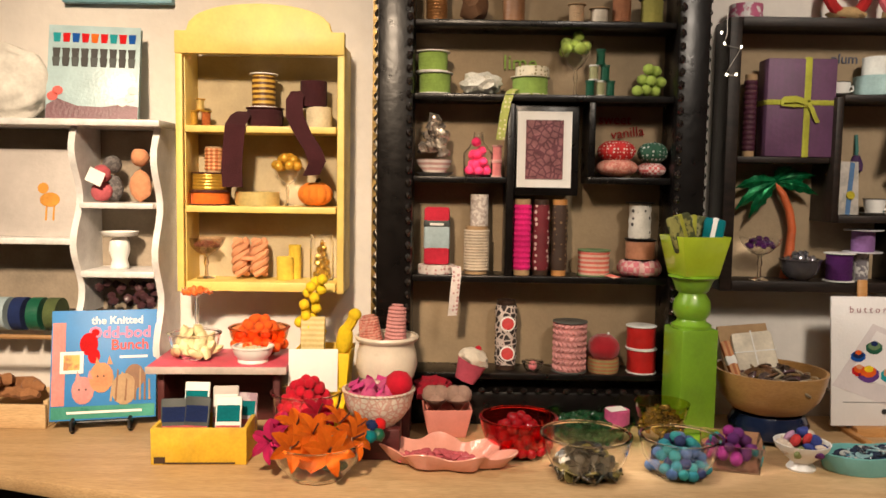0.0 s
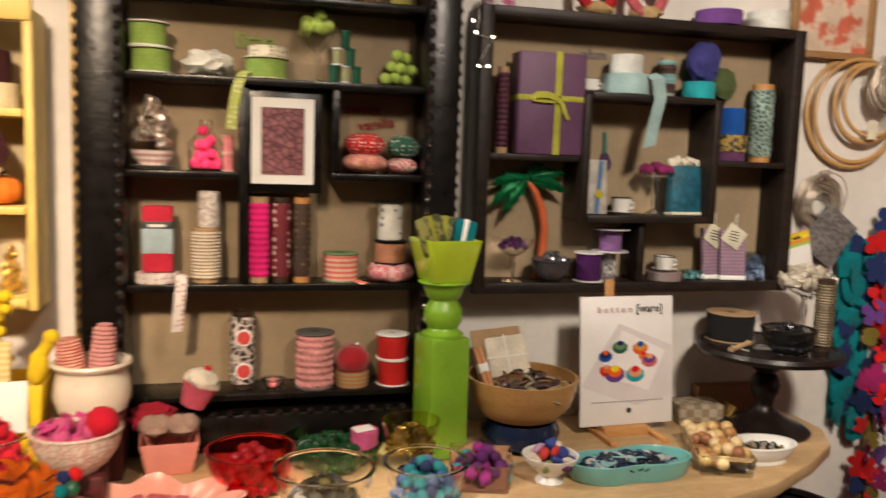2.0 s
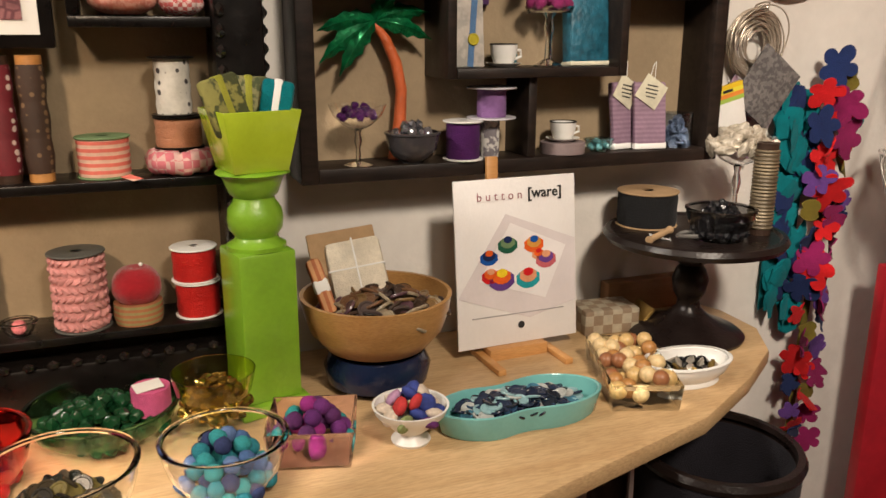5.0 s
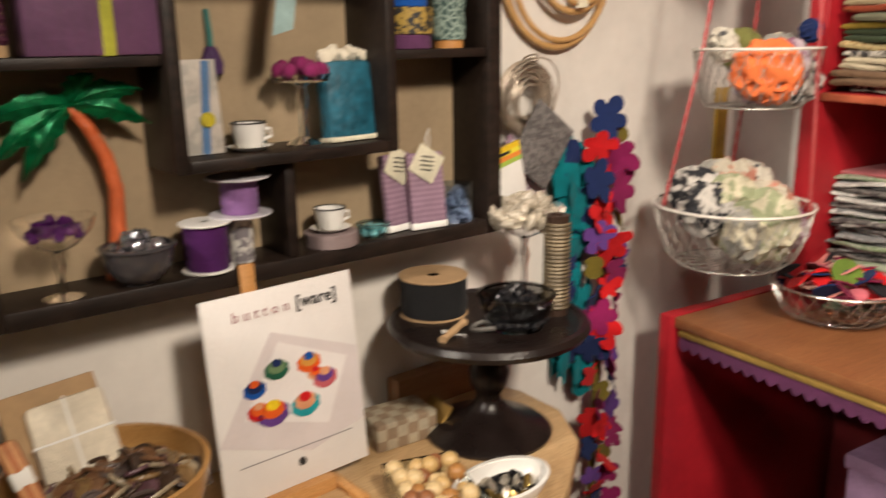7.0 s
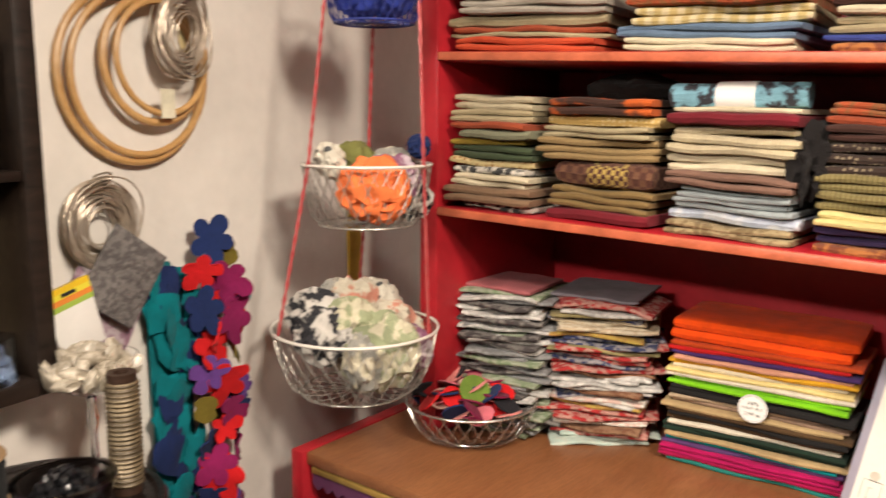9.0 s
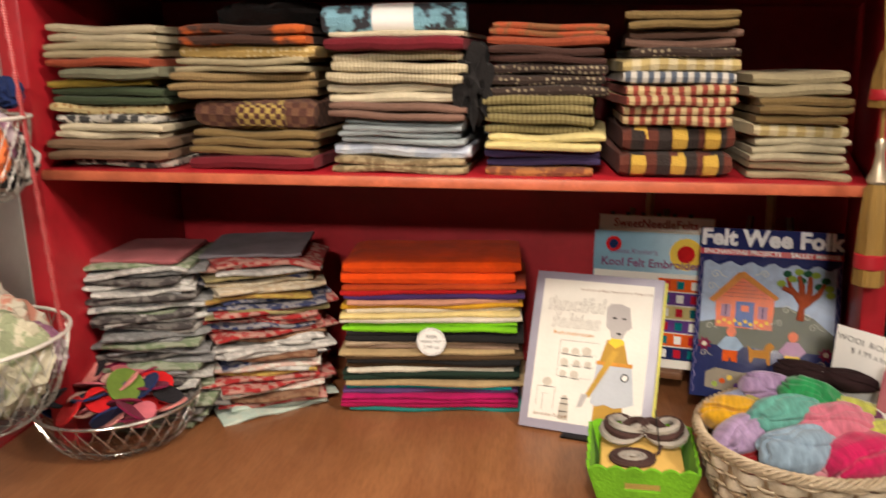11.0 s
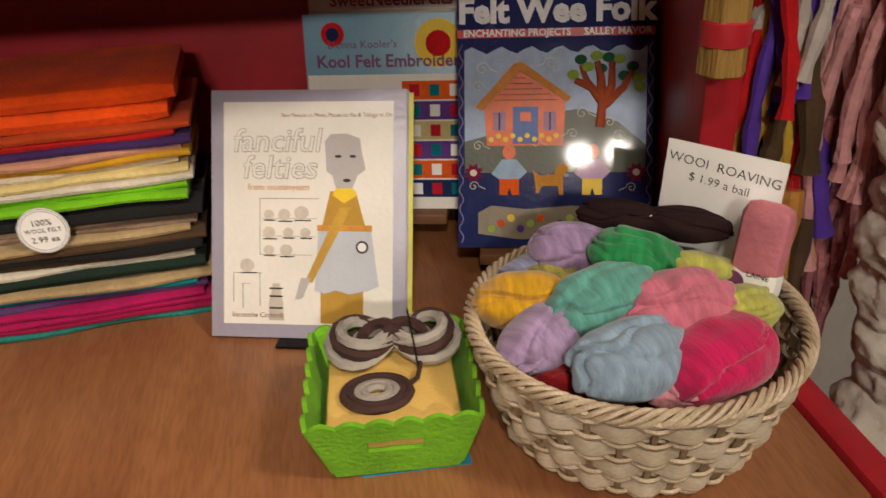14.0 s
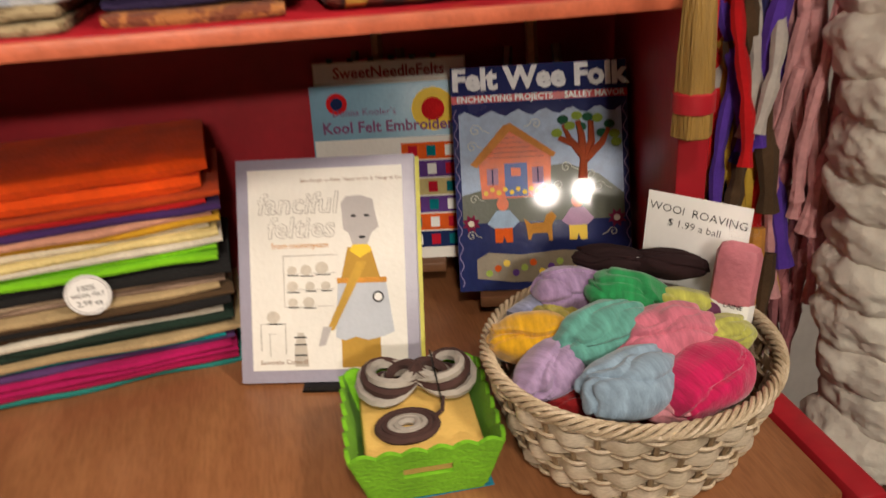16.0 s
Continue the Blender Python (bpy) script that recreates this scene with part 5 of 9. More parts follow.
k1 = book("blue knitting book with toy animals on an easel", pose(-0.616, 1.60, 0.765, -14, 0, 14), 0.205, 0.225, 0.014, mat("bright_blue_cover", (0.03, 0.22, 0.55), 0.5, var=0.12, bump=0.03), "craft books")
plate(k1, rect(-0.1, 0.003, 0.1, 0.028), mat("green_cover", (0.05, 0.3, 0.22), 0.3))
plate(k1, rect(-0.1, 0.03, -0.075, 0.2), mat("pink_knit", (0.65, 0.24, 0.22), 0.6))
for x, z, r, m in ((-0.03, 0.155, 0.018, "scarlet_felt"), (-0.02, 0.175, 0.01, "scarlet_felt"), (-0.005, 0.085, 0.024, "peach_yarn"), (-0.04, 0.06, 0.022, "pink_rope"), (0.06, 0.085, 0.02, "brown_cord"), (0.04, 0.06, 0.025, "tan_twine"), (-0.02, 0.13, 0.012, "scarlet_felt")):
    plate(k1, [(x + r * math.cos(a), z + 1.3 * r * math.sin(a)) for a in [2 * math.pi * i / 14 for i in range(14)]], MATS[m], lift=0.0008 + 0.0002 * (r * 100 % 3))
plate(k1, rect(-0.085, 0.095, -0.04, 0.14), PAPER, lift=0.0012)
plate(k1, rect(-0.078, 0.102, -0.047, 0.133), mat("photo_patch", (0.5, 0.2, 0.06), 0.4, pattern="blotch", col2=(0.6, 0.45, 0.1), pscale=30), lift=0.0017)
words("the Knitted", 0.022, PAPER, k1, pose(0.025, -0.0012, 0.196), "title", 0.0002, 0.0006)
words("Odd-bod", 0.033, mat("pink_ink", (0.8, 0.22, 0.4), 0.5, bump=0), k1, pose(0.03, -0.0012, 0.167), "title", 0.0002, 0.0008)
words("Bunch", 0.03, mat("red_ink", (0.75, 0.08, 0.06), 0.5, bump=0), k1, pose(0.05, -0.0012, 0.142), "title", 0.0002, 0.0006)
plate(k1, rect(0.03, 0.124, 0.085, 0.129), PAPER)
for i in range(9):
    plate(k1, [(0.012 + 0.0095 * i, 0.036), (0.016 + 0.0095 * i, 0.036), (0.02 + 0.0088 * i, 0.088 + 0.012 * math.sin(i * 1.3)), (0.017 + 0.0088 * i, 0.09 + 0.012 * math.sin(i * 1.3))], MATS["brown_cord" if i % 2 else "tan_twine"], "printed_stroke", 0.0018)
for x, z in ((-0.018, 0.11), (0.006, 0.112), (-0.055, 0.083), (-0.032, 0.083)):
    plate(k1, [(x, z), (x + 0.011, z), (x + 0.004, z + 0.018)], MATS["peach_yarn" if z > 0.1 else "pink_rope"], "printed_ear", 0.0016)
for x, z in ((-0.012, 0.088), (0.0, 0.088), (-0.047, 0.062), (-0.034, 0.062)):
    plate(k1, [(x + 0.002 * math.cos(a), z + 0.002 * math.sin(a)) for a in [2 * math.pi * i / 8 for i in range(8)]], INK, "printed_eye", 0.0019)
plate(k1, rect(-0.07, 0.013, 0.075, 0.018), PAPER, lift=0.001)
ez = thing("wire_easel", "black scrolled iron book easel on the table", "easel", pose(-0.616, 1.60, TZ, 0, 0, 14))
for s in (-0.055, 0.055):
    part("foot", tube([(s, -0.012, 0.026), (s, -0.03, 0.022), (s, -0.034, 0.010), (s, -0.024, 0.004), (s, -0.014, 0.012), (s, 0.0, 0.016), (s, 0.07, 0.006), (s * 0.6, 0.085, 0.2)], 0.004, 8), BLACK, ez)
part("crossbar", tube([(-0.055, 0.0, 0.016), (0.055, 0.0, 0.016)], 0.0035), BLACK, ez)
k2 = book("pale blue sewing book with bunting on the cover", pose(-0.662, 1.68, 1.3802, -12, 0, 8), 0.186, 0.205, 0.016, mat("sky_blue_cover", (0.42, 0.58, 0.62), 0.35, var=0.15), "craft books")
for j, (z, a, bb) in enumerate(((0.168, "scarlet_felt", "royal_blue"), (0.135, "black_ink", "black_ink"), (0.115, "black_ink", "dark_label"))):
    for i in range(9):
        x = -0.084 + 0.019 * i
        plate(k2, [(x, z + 0.02), (x + 0.016, z + 0.02), (x + 0.014, z), (x + 0.002, z)], MATS[a] if i % 2 else (MATS[bb] if j else MATS[("turquoise_ribbon", "orange_ribbon", "royal_blue")[i % 3]]))
plate(k2, [(-0.092, 0.0), (0.092, 0.0), (0.092, 0.03), (0.06, 0.035), (0.02, 0.028), (-0.03, 0.03), (-0.07, 0.045), (-0.092, 0.03)], mat("plum_cover_art", (0.16, 0.06, 0.08), 0.4))
for x, z in ((-0.08, 0.05), (-0.07, 0.062), (0.075, 0.05), (0.06, 0.04), (0.08, 0.065)):
    plate(k2, [(x + 0.011 * math.cos(a), z + 0.01 * math.sin(a)) for a in [2 * math.pi * i / 10 for i in range(10)]], MATS["red_ink"] if x < 0 else PAPER, lift=0.001)
solo("cotton_wad", ball(0.082, 0, 0, 0.076, 5, 0.28, (0.95, 0.62, 0.96), 16), cloth("white_cotton", (0.74, 0.72, 0.66), bump=0.35, bscale=40), "puffy white cotton bundle on the white shelf", "bundle", pose(-0.835, 1.70, 1.3802))
for x, h, c, lb in ((-0.635, 0.10, "grey_wool_felt", "small grey knitted doll on the white shelf"), (-0.575, 0.12, "peach_yarn", "small peach and grey knitted doll on the white shelf"), (-0.65, 0.075, "rose_wool", "small red and white knitted doll with a tag")):
    solo("knitted_toy", joined(ball(0.026, 0, 0, h * 0.3, 2, 0.15, (0.9, 0.7, h * 11)), ball(0.02, 0, 0, h * 0.8, 2, 0.1)), MATS[c], lb, "doll", pose(x, 1.715 - (0.02 if h < 0.08 else 0), 1.2085), "knitted toys")
solo("price_tag", box(0.035, 0.001, 0.03, 0, 0, -0.015, 0), PAPER, "white paper tag on a knitted doll", "tag", pose(-0.65, 1.664, 1.262, 0, 25, 0))
vs = solo("white_vase", vessel([(0.018, 0), (0.02, 0.004), (0.016, 0.02), (0.022, 0.04), (0.02, 0.06), (0.012, 0.07)], 0.002), WHITEPL, "small white ceramic vase on the white shelf", "vase", pose(-0.622, 1.715, 1.0645))
solo("white_tray", vessel([(0.03, 0), (0.036, 0.003), (0.04, 0.01)], 0.0018), WHITEPL, "small white tray balanced on a vase", "tray", pose(-0.622, 1.715, 1.135))
pc = thing("print_card", "white card printed with an orange bird", "print", pose(-0.79, 1.70, 1.1325, -10))
part("card", box(0.2, 0.004, 0.19, 0, 0.002, 0, 0.0006), mat("grey_white_card", (0.5, 0.46, 0.43), 0.6, var=0.15, scale=8), pc)
for x, z, rx, rz in ((0.02, 0.08, 0.022, 0.016), (0.004, 0.105, 0.012, 0.012)):
    plate(pc, [(x + rx * math.cos(a), z + rz * math.sin(a)) for a in [2 * math.pi * i / 14 for i in range(14)]], cloth("amber_felt", (0.7, 0.32, 0.06)))
plate(pc, rect(0.012, 0.035, 0.016, 0.068), MATS["amber_felt"])
plate(pc, rect(0.028, 0.035, 0.032, 0.068), MATS["amber_felt"])
fb = thing("bead_garland", "dark bead garland hanging under the white shelf", "garland", pose(-0.6, 1.70, 0.985))
for k in range(26):
    part("bead", ball(0.0105, random.uniform(-0.06, 0.06), random.uniform(-0.02, 0.02), random.uniform(0.0, 0.05), 1, 0.2), mat("plum_brown_bead", (0.06, 0.025, 0.03), 0.3), fb)
rk = thing("ribbon_rack", "wooden rod rack of ribbon rolls under the shelf", "rack", pose(-0.86, 1.70, 0.925))
part("rod", tube([(-0.22, -0.055, 0.0), (0.14, -0.055, 0.0)], 0.005), wood("oak_frame", (0.3, 0.16, 0.06), (0.4, 0.23, 0.1)), rk)
for s in (-0.22, 0.135):
    part("bracket", box(0.01, 0.13, 0.02, s, 0.005, -0.012), WSG, rk)
for k in range(9):
    part("ribbon_roll", moved(disc(0.036, 0.026, 0, 0.006, 20), pose(-0.205 + 0.037 * k, 0, 0.04, 0, 90)), MATS[("navy_felt", "blue_paper", "royal_blue", "dark_green_thread", "teal_felt", "blue_paper", "navy_felt", "dark_green_thread", "moss_yarn")[k]], rk)
bx = thing("wooden_tray", "pale wooden tray holding brown yarn twists", "tray", pose(-0.86, 1.665, TZ))
part("front", box(0.26, 0.01, 0.05, 0, -0.07, 0), TABLE, bx)
part("back", box(0.26, 0.01, 0.05, 0, 0.07, 0), TABLE, bx)
part("base", box(0.26, 0.128, 0.006, 0, 0, 0), TABLE, bx)
part("end", box(0.01, 0.128, 0.05, 0.125, 0, 0.0065), TABLE, bx)
for k in range(7):
    solo("yarn_twist", tube([(-0.03, 0, 0), (-0.015, 0.008, 0.004), (0, -0.006, 0.003), (0.015, 0.007, 0.005), (0.03, 0, 0)], [0.006, 0.014, 0.012, 0.014, 0.006], 8), cloth("caramel_yarn", (0.35, 0.16, 0.07), bscale=150), "caramel brown twist of yarn in a tray", "yarn", pose(-0.80 - 0.03 * (k % 4) + 0.01 * (k // 4), 1.645 + 0.02 * (k % 3), TZ + 0.055 + 0.014 * (k // 3), 0, 0, 40 * k), "brown yarn twists")
bpic = thing("wall_picture", "pale blue framed print high on the wall", "picture", pose(-0.64, 1.777, 1.64))
BLUEFR = mat("pale_blue_frame", (0.2, 0.42, 0.52), 0.45, var=0.2)
part("frame", joined(box(0.24, 0.022, 0.014, 0, 0, 0), box(0.24, 0.022, 0.014, 0, 0, 0.166), box(0.014, 0.022, 0.152, -0.113, 0, 0.014), box(0.014, 0.022, 0.152, 0.113, 0, 0.014)), BLUEFR, bpic)
part("print", box(0.212, 0.006, 0.152, 0, 0.004, 0.014, 0), mat("faded_pink_print", (0.6, 0.42, 0.36), 0.6), bpic)

# ---- goods on the table, from west to east ----
t0 = "goods on the display table"
rs = thing("riser", "dark red box riser with a pink painted top board", "riser", pose(-0.365, 1.61, TZ, 0, 0, 3))
part("top_board", box(0.27, 0.17, 0.016, 0, 0, 0.136, 0.003), mat("pink_board", (0.62, 0.09, 0.14), 0.5, var=0.2), rs)
part("top_edge", box(0.272, 0.004, 0.014, 0, -0.0872, 0.137, 0.001), mat("pale_edge", (0.6, 0.5, 0.45), 0.6), rs, "pale worn front edge")
MAR = wood("maroon_wood", (0.07, 0.012, 0.012), (0.11, 0.02, 0.02), 0.5)
part("side", box(0.014, 0.14, 0.135, -0.113, 0.005, 0), MAR, rs)
part("side", box(0.014, 0.14, 0.135, 0.113, 0.005, 0), MAR, rs)
part("back", box(0.21, 0.01, 0.135, 0, 0.07, 0), MAR, rs)
ob_ = thing("yellow_tray_box", "yellow chipped wooden box holding printed packets", "box", pose(-0.36, 1.452, TZ, 0, 0, 3), t0)
CHIP = mat("chipped_yellow", (0.82, 0.53, 0.05), 0.5, var=0.25, pattern="blotch", col2=(0.74, 0.45, 0.03), pscale=10)
part("front", box(0.172, 0.008, 0.068, 0, -0.05, 0, 0.002), CHIP, ob_)
part("back", box(0.172, 0.008, 0.068, 0, 0.05, 0, 0.002), CHIP, ob_)
for s in (-0.082, 0.082):
    part("end", box(0.008, 0.0915, 0.068, s, 0, 0, 0.002), CHIP, ob_)
part("base", box(0.155, 0.0915, 0.006, 0, 0, 0.0002), CHIP, ob_)
part("bare_corner", box(0.02, 0.0006, 0.012, -0.07, -0.0544, 0.003, 0), mat("dark_chip", (0.06, 0.03, 0.015), 0.8), ob_, "chipped bare patch")
part("bare_edge", box(0.13, 0.0006, 0.003, 0.0, -0.0544, 0.002, 0), MATS["dark_chip"], ob_, "chipped bare edge")
for k, (x, y, h, rz, m1, m2) in enumerate(((-0.055, -0.02, 0.055, 10, "dark_label", "navy_felt"), (-0.015, -0.025, 0.06, -6, "dark_label", "navy_felt"), (0.045, -0.02, 0.06, 4, "teal_felt", "teal_felt"), (-0.03, 0.025, 0.075, 0, "white_paper", "teal_felt"), (0.03, 0.02, 0.07, 8, "grey_white_card", "white_paper"), (0.06, 0.03, 0.055, -5, "mauve_print", "teal_felt"))):
    p = thing("printed_packet", "small printed craft packet standing in a box", "packet", pose(-0.36 + x, 1.452 + y, TZ + 0.0065, -14, 0, rz), "packets in the yellow box")
    part("packet", box(0.048, 0.007, h + 0.048, 0, 0, 0, 0.003), MATS["white_paper"] if m1 == "teal_felt" else MATS[m1], p)
    part("print", box(0.042, 0.0006, h * 0.5, 0, -0.0041, h * 0.45 + 0.035, 0), MATS[m2], p)
    part("band", box(0.044, 0.0006, 0.01, 0, -0.0042, h * 0.45 + 0.018, 0), MATS["rose_wool"], p)
RZ = TZ + 0.1522
bowl("clear glass bowl of pale yellow shells", -0.425, 1.60, RZ, 0.052, 0.05, GLASS, 0.55)
b = solo("shell", ball(0.016, sub=2, rough=0.3, squash=(1.3, 0.7, 0.5)), mat("pale_shell", (0.72, 0.62, 0.34), 0.6), "pale yellow pasta-like shell in a bowl", "shell", None, "shells in the glass bowl")
heap(b, -0.425, 1.60, RZ + 0.014, 0.038, 0.038, 0.045, 26, 0.02, 70)
bowl("orange-tinted glass bowl of orange felt balls", -0.305, 1.65, RZ, 0.062, 0.055, glass("amber_red_glass", (0.9, 0.35, 0.15)), 0.5)
b = felt_ball("orange felt ball in a bowl", 0.0115, cloth("orange_felt", (0.8, 0.12, 0.015)), "orange felt balls")
heap(b, -0.305, 1.65, RZ + 0.02, 0.05, 0.05, 0.055, 52, 0.02)
bowl("small white china dish of beads", -0.30, 1.573, RZ, 0.04, 0.03, WHITEPL, 0.75, name="china_dish", clear=False)
b = solo("mixed_bead", ball(0.007, sub=1), mat("pale_green_bead", (0.6, 0.62, 0.4), 0.3), "pale green bead in a china dish", "bead", None, "pale beads")
heap(b, -0.30, 1.573, RZ + 0.02, 0.028, 0.028, 0.006, 22, 0.011)
goblet("tall clear stemmed glass of orange beads", -0.447, 1.685, RZ, 0.035, 0.135, GLASS, 0.15)
b = solo("mixed_bead", ball(0.008, sub=1), mat("orange_bead", (0.75, 0.16, 0.03), 0.35), "orange bead in a stemmed glass", "bead", None, "orange beads")
heap(b, -0.447, 1.685, RZ + 0.124, 0.028, 0.028, 0.01, 26, 0.012)
yb = thing("yellow_planter", "bright yellow tapered paper box of yellow trims", "box", pose(-0.165, 1.635, TZ), t0)
YEL = mat("bright_yellow", (0.82, 0.55, 0.01), 0.5, var=0.12)


def tapered(w0, w1, h, wall=0.003):
    bm = bmesh.new()
    def sq(w, z):
        return [bm.verts.new((sx * w / 2, sy * w / 2, z)) for sx, sy in ((-1, -1), (1, -1), (1, 1), (-1, 1))]
    a, b_, c, d = sq(w0, 0), sq(w1, h), sq(w1 - 2 * wall, h), sq(w0 - 2 * wall, wall)
    bm.faces.new(a[::-1])
    for p, q in ((a, b_), (b_, c), (c, d)):
        for i in range(4):
            bm.faces.new((p[i], p[(i + 1) % 4], q[(i + 1) % 4], q[i]))
    bm.faces.new(d)
    bmesh.ops.recalc_face_normals(bm, faces=bm.faces[:])
    bmesh.ops.bevel(bm, geom=bm.edges[:], offset=0.0012, segments=2, profile=0.5, affect="EDGES")
    return bm


part("box", tapered(0.085, 0.115, 0.17), YEL, yb)
solo("white_note_card", box(0.098, 0.003, 0.085, 0, 0, 0, 0.0006), PAPER, "blank white note card leaning on the yellow box", "card", pose(-0.178, 1.562, TZ + 0.095, -8, 0, 4))
b = felt_ball("yellow pompom on a string", 0.0115, cloth("yellow_felt", (0.85, 0.6, 0.02)), "yellow pompoms in the yellow box")
for i in range(15):
    copy_thing(b, pose(-0.205 + 0.026 * (i / 14) + 0.014 * math.sin(i * 2.4), 1.62 + 0.012 * math.cos(i * 2.4), 0.955 + 0.0075 * i))
b.matrix_world = pose(-0.172, 1.63, 0.95)
solo("cream_packet", box(0.05, 0.014, 0.075, 0, 0, 0, 0.005), mat("cream_yarn_packet", (0.75, 0.62, 0.3), 0.8, pattern="Z", col2=(0.65, 0.5, 0.2), pscale=30), "cream and yellow yarn packet in the yellow box", "packet", pose(-0.185, 1.60, 0.91, -8, 0, 0))
solo("yellow_felt_bird", joined(ball(0.022, 0, 0, 0.03, 2, 0.1, (0.8, 0.7, 1.6)), ball(0.014, 0.012, 0, 0.085, 2, 0.1), tube([(0, 0, 0.05), (0.008, 0, 0.07), (0.012, 0, 0.085)], 0.011)), MATS["yellow_felt"], "long-necked yellow felt toy in the yellow box", "toy", pose(-0.128, 1.622, 0.905, 0, 10, 0))
wpot = solo("white_pot", vessel([(0.044, 0), (0.056, 0.006), (0.063, 0.03), (0.06, 0.055), (0.055, 0.07), (0.056, 0.076), (0.063, 0.081), (0.065, 0.086), (0.063, 0.09)], 0.004), mat("cream_ceramic", (0.74, 0.66, 0.54), 0.3, var=0.1), "cream ceramic pot holding pink yarn cones", "pot", pose(-0.033, 1.597, TZ + 0.1165), t0)
solo("plinth", box(0.1, 0.09, 0.116, 0, 0, 0, 0.004), MAR, "dark maroon wooden plinth under the cream pot", "plinth", pose(-0.033, 1.61, TZ), "dark plinths")
# added block: lifts the china bowl, its dark colour stands for the shade below
solo("plinth", box(0.085, 0.075, 0.06, 0, 0, 0, 0.004), MAR, "added low maroon block standing in for shade under a china bowl", "plinth", pose(-0.039, 1.475, TZ), "dark plinths")
# another added dark block, only there to lift the glass bowl
solo("plinth", box(0.08, 0.075, 0.03, 0, 0, 0, 0.004), MAR, "added flat dark maroon block raising a glass bowl", "plinth", pose(-0.187, 1.545, TZ), "dark plinths")
for dx, h, r, m, lb in ((0.016, 0.088, 0.024, "pink_rope", "dusty pink yarn cone in the pot"), (-0.03, 0.066, 0.026, "pink_floral", "pale pink yarn cone in the pot")):
    cone = [(0, 0)]
    for i in range(13):
        f = i / 12
        rr = r * (1 - 0.25 * f) * (1 if 0 < i < 12 else 0.7)
        cone += [(rr - 0.0016, h * f), (rr, h * (f + 0.04))]
    solo("yarn_cone", lathe(cone + [(0, h * 1.05)], 24, 0.02), MATS[m], lb, "yarn", pose(-0.033 + dx, 1.592, TZ + 0.178, 0, random.uniform(-8, 8), 0), "yarn cones in the pot")
lb_ = bowl("clear glass bowl of orange and pink felt lilies", -0.135, 1.352, TZ, 0.08, 0.064, GLASS, 0.55)


def lily(label, m, mat1, s=1.0):
    t = thing("felt_lily", label, "flower", m, "felt lilies in the bowl")
    for k in range(6):
        a = 2 * math.pi * k / 6
        bm = bmesh.new()
        rows = []
        for i in range(6):
            f = i / 5
            w = 0.0125 * s * math.sin(math.pi * (0.15 + 0.8 * f))
            rr, zz = s * (0.004 + 0.045 * f), s * (0.02 * f - 0.02 * f * f * f)
            rows.append([bm.verts.new((rr, -w, zz + 0.002)), bm.verts.new((rr, 0, zz - 0.002)), bm.verts.new((rr, w, zz + 0.002))])
        for p, q in zip(rows, rows[1:]):
            bm.faces.new((p[0], p[1], q[1], q[0]))
            bm.faces.new((p[1], p[2], q[2], q[1]))
        bmesh.ops.solidify(bm, geom=bm.faces[:], thickness=0.0015)
        part("petal", moved(bm, pose(0, 0, 0, 0, 0, math.degrees(a))), mat1, t)
    part("stamen", tube([(0, 0, 0), (0.002, 0, 0.02 * s), (0.004, 0.002, 0.03 * s)], 0.0018), mat("dark_stamen", (0.1, 0.02, 0.01)), t)
    return t


OL = cloth("orange_lily_felt", (0.92, 0.21, 0.012))
PL = cloth("pink_lily_felt", (0.72, 0.03, 0.18))
CL = cloth("crimson_lily_felt", (0.55, 0.01, 0.04))
for dx, dy, dz, rx, ry, m, s in ((-0.04, -0.055, 0.082, 58, -14, OL, 1.15), (0.03, -0.06, 0.078, 62, 10, OL, 1.2), (-0.005, -0.02, 0.102, 42, 4, OL, 1.2), (0.07, -0.015, 0.09, 45, 38, OL, 1.1), (-0.088, -0.015, 0.082, 50, -42, PL, 1.1), (-0.07, 0.03, 0.095, 35, -25, PL, 0.95), (-0.005, 0.045, 0.125, 35, 0, CL, 1.0), (0.04, 0.03, 0.11, 38, 18, OL, 1.1), (-0.045, 0.01, 0.105, 40, -16, OL, 1.05), (0.075, 0.035, 0.1, 30, 35, OL, 0.9)):
    lily({"o": "orange", "p": "pink", "c": "crimson"}[m.name[0]] + " felt lily heaped over a glass bowl", pose(-0.135 + dx * 0.9, 1.352 + dy * 0.8, TZ + dz * 0.85 - 0.004, rx, ry, random.uniform(0, 60)), m, s * 0.76)
for k, c in enumerate(("teal_felt", "dark_green_thread", "navy_felt", "scarlet_felt")):
    solo("felt_pompom", ball(0.012, sub=2, rough=0.2), MATS[c], "small felt pompom at the edge of the lilies", "felt ball", pose(-0.045 + 0.014 * (k % 2), 1.372 + 0.012 * k, TZ + 0.066 + 0.012 * (k // 2)), "felt pompoms among the lilies")
for k in range(7):
    solo("felt_petal", ball(0.02, sub=2, rough=0.3, squash=(1.2, 1, 0.4)), OL if k % 3 else MATS["dark_green_thread"], "orange felt scrap inside the glass bowl", "felt", pose(-0.135 + 0.03 * math.cos(k * 0.9), 1.352 + 0.03 * math.sin(k * 0.9), TZ + 0.02 + 0.005 * k, 20 * k, 15 * k, 0), "felt scraps in the lily bowl")
bowl("clear glass bowl of red felt berries", -0.187, 1.545, TZ + 0.03, 0.07, 0.07, GLASS, 0.5)
b = felt_ball("bright red felt berry in a bowl", 0.0115, cloth("berry_felt", (0.55, 0.01, 0.03)), "red felt berries")
heap(b, -0.187, 1.545, TZ + 0.05, 0.055, 0.055, 0.075, 60, 0.02)
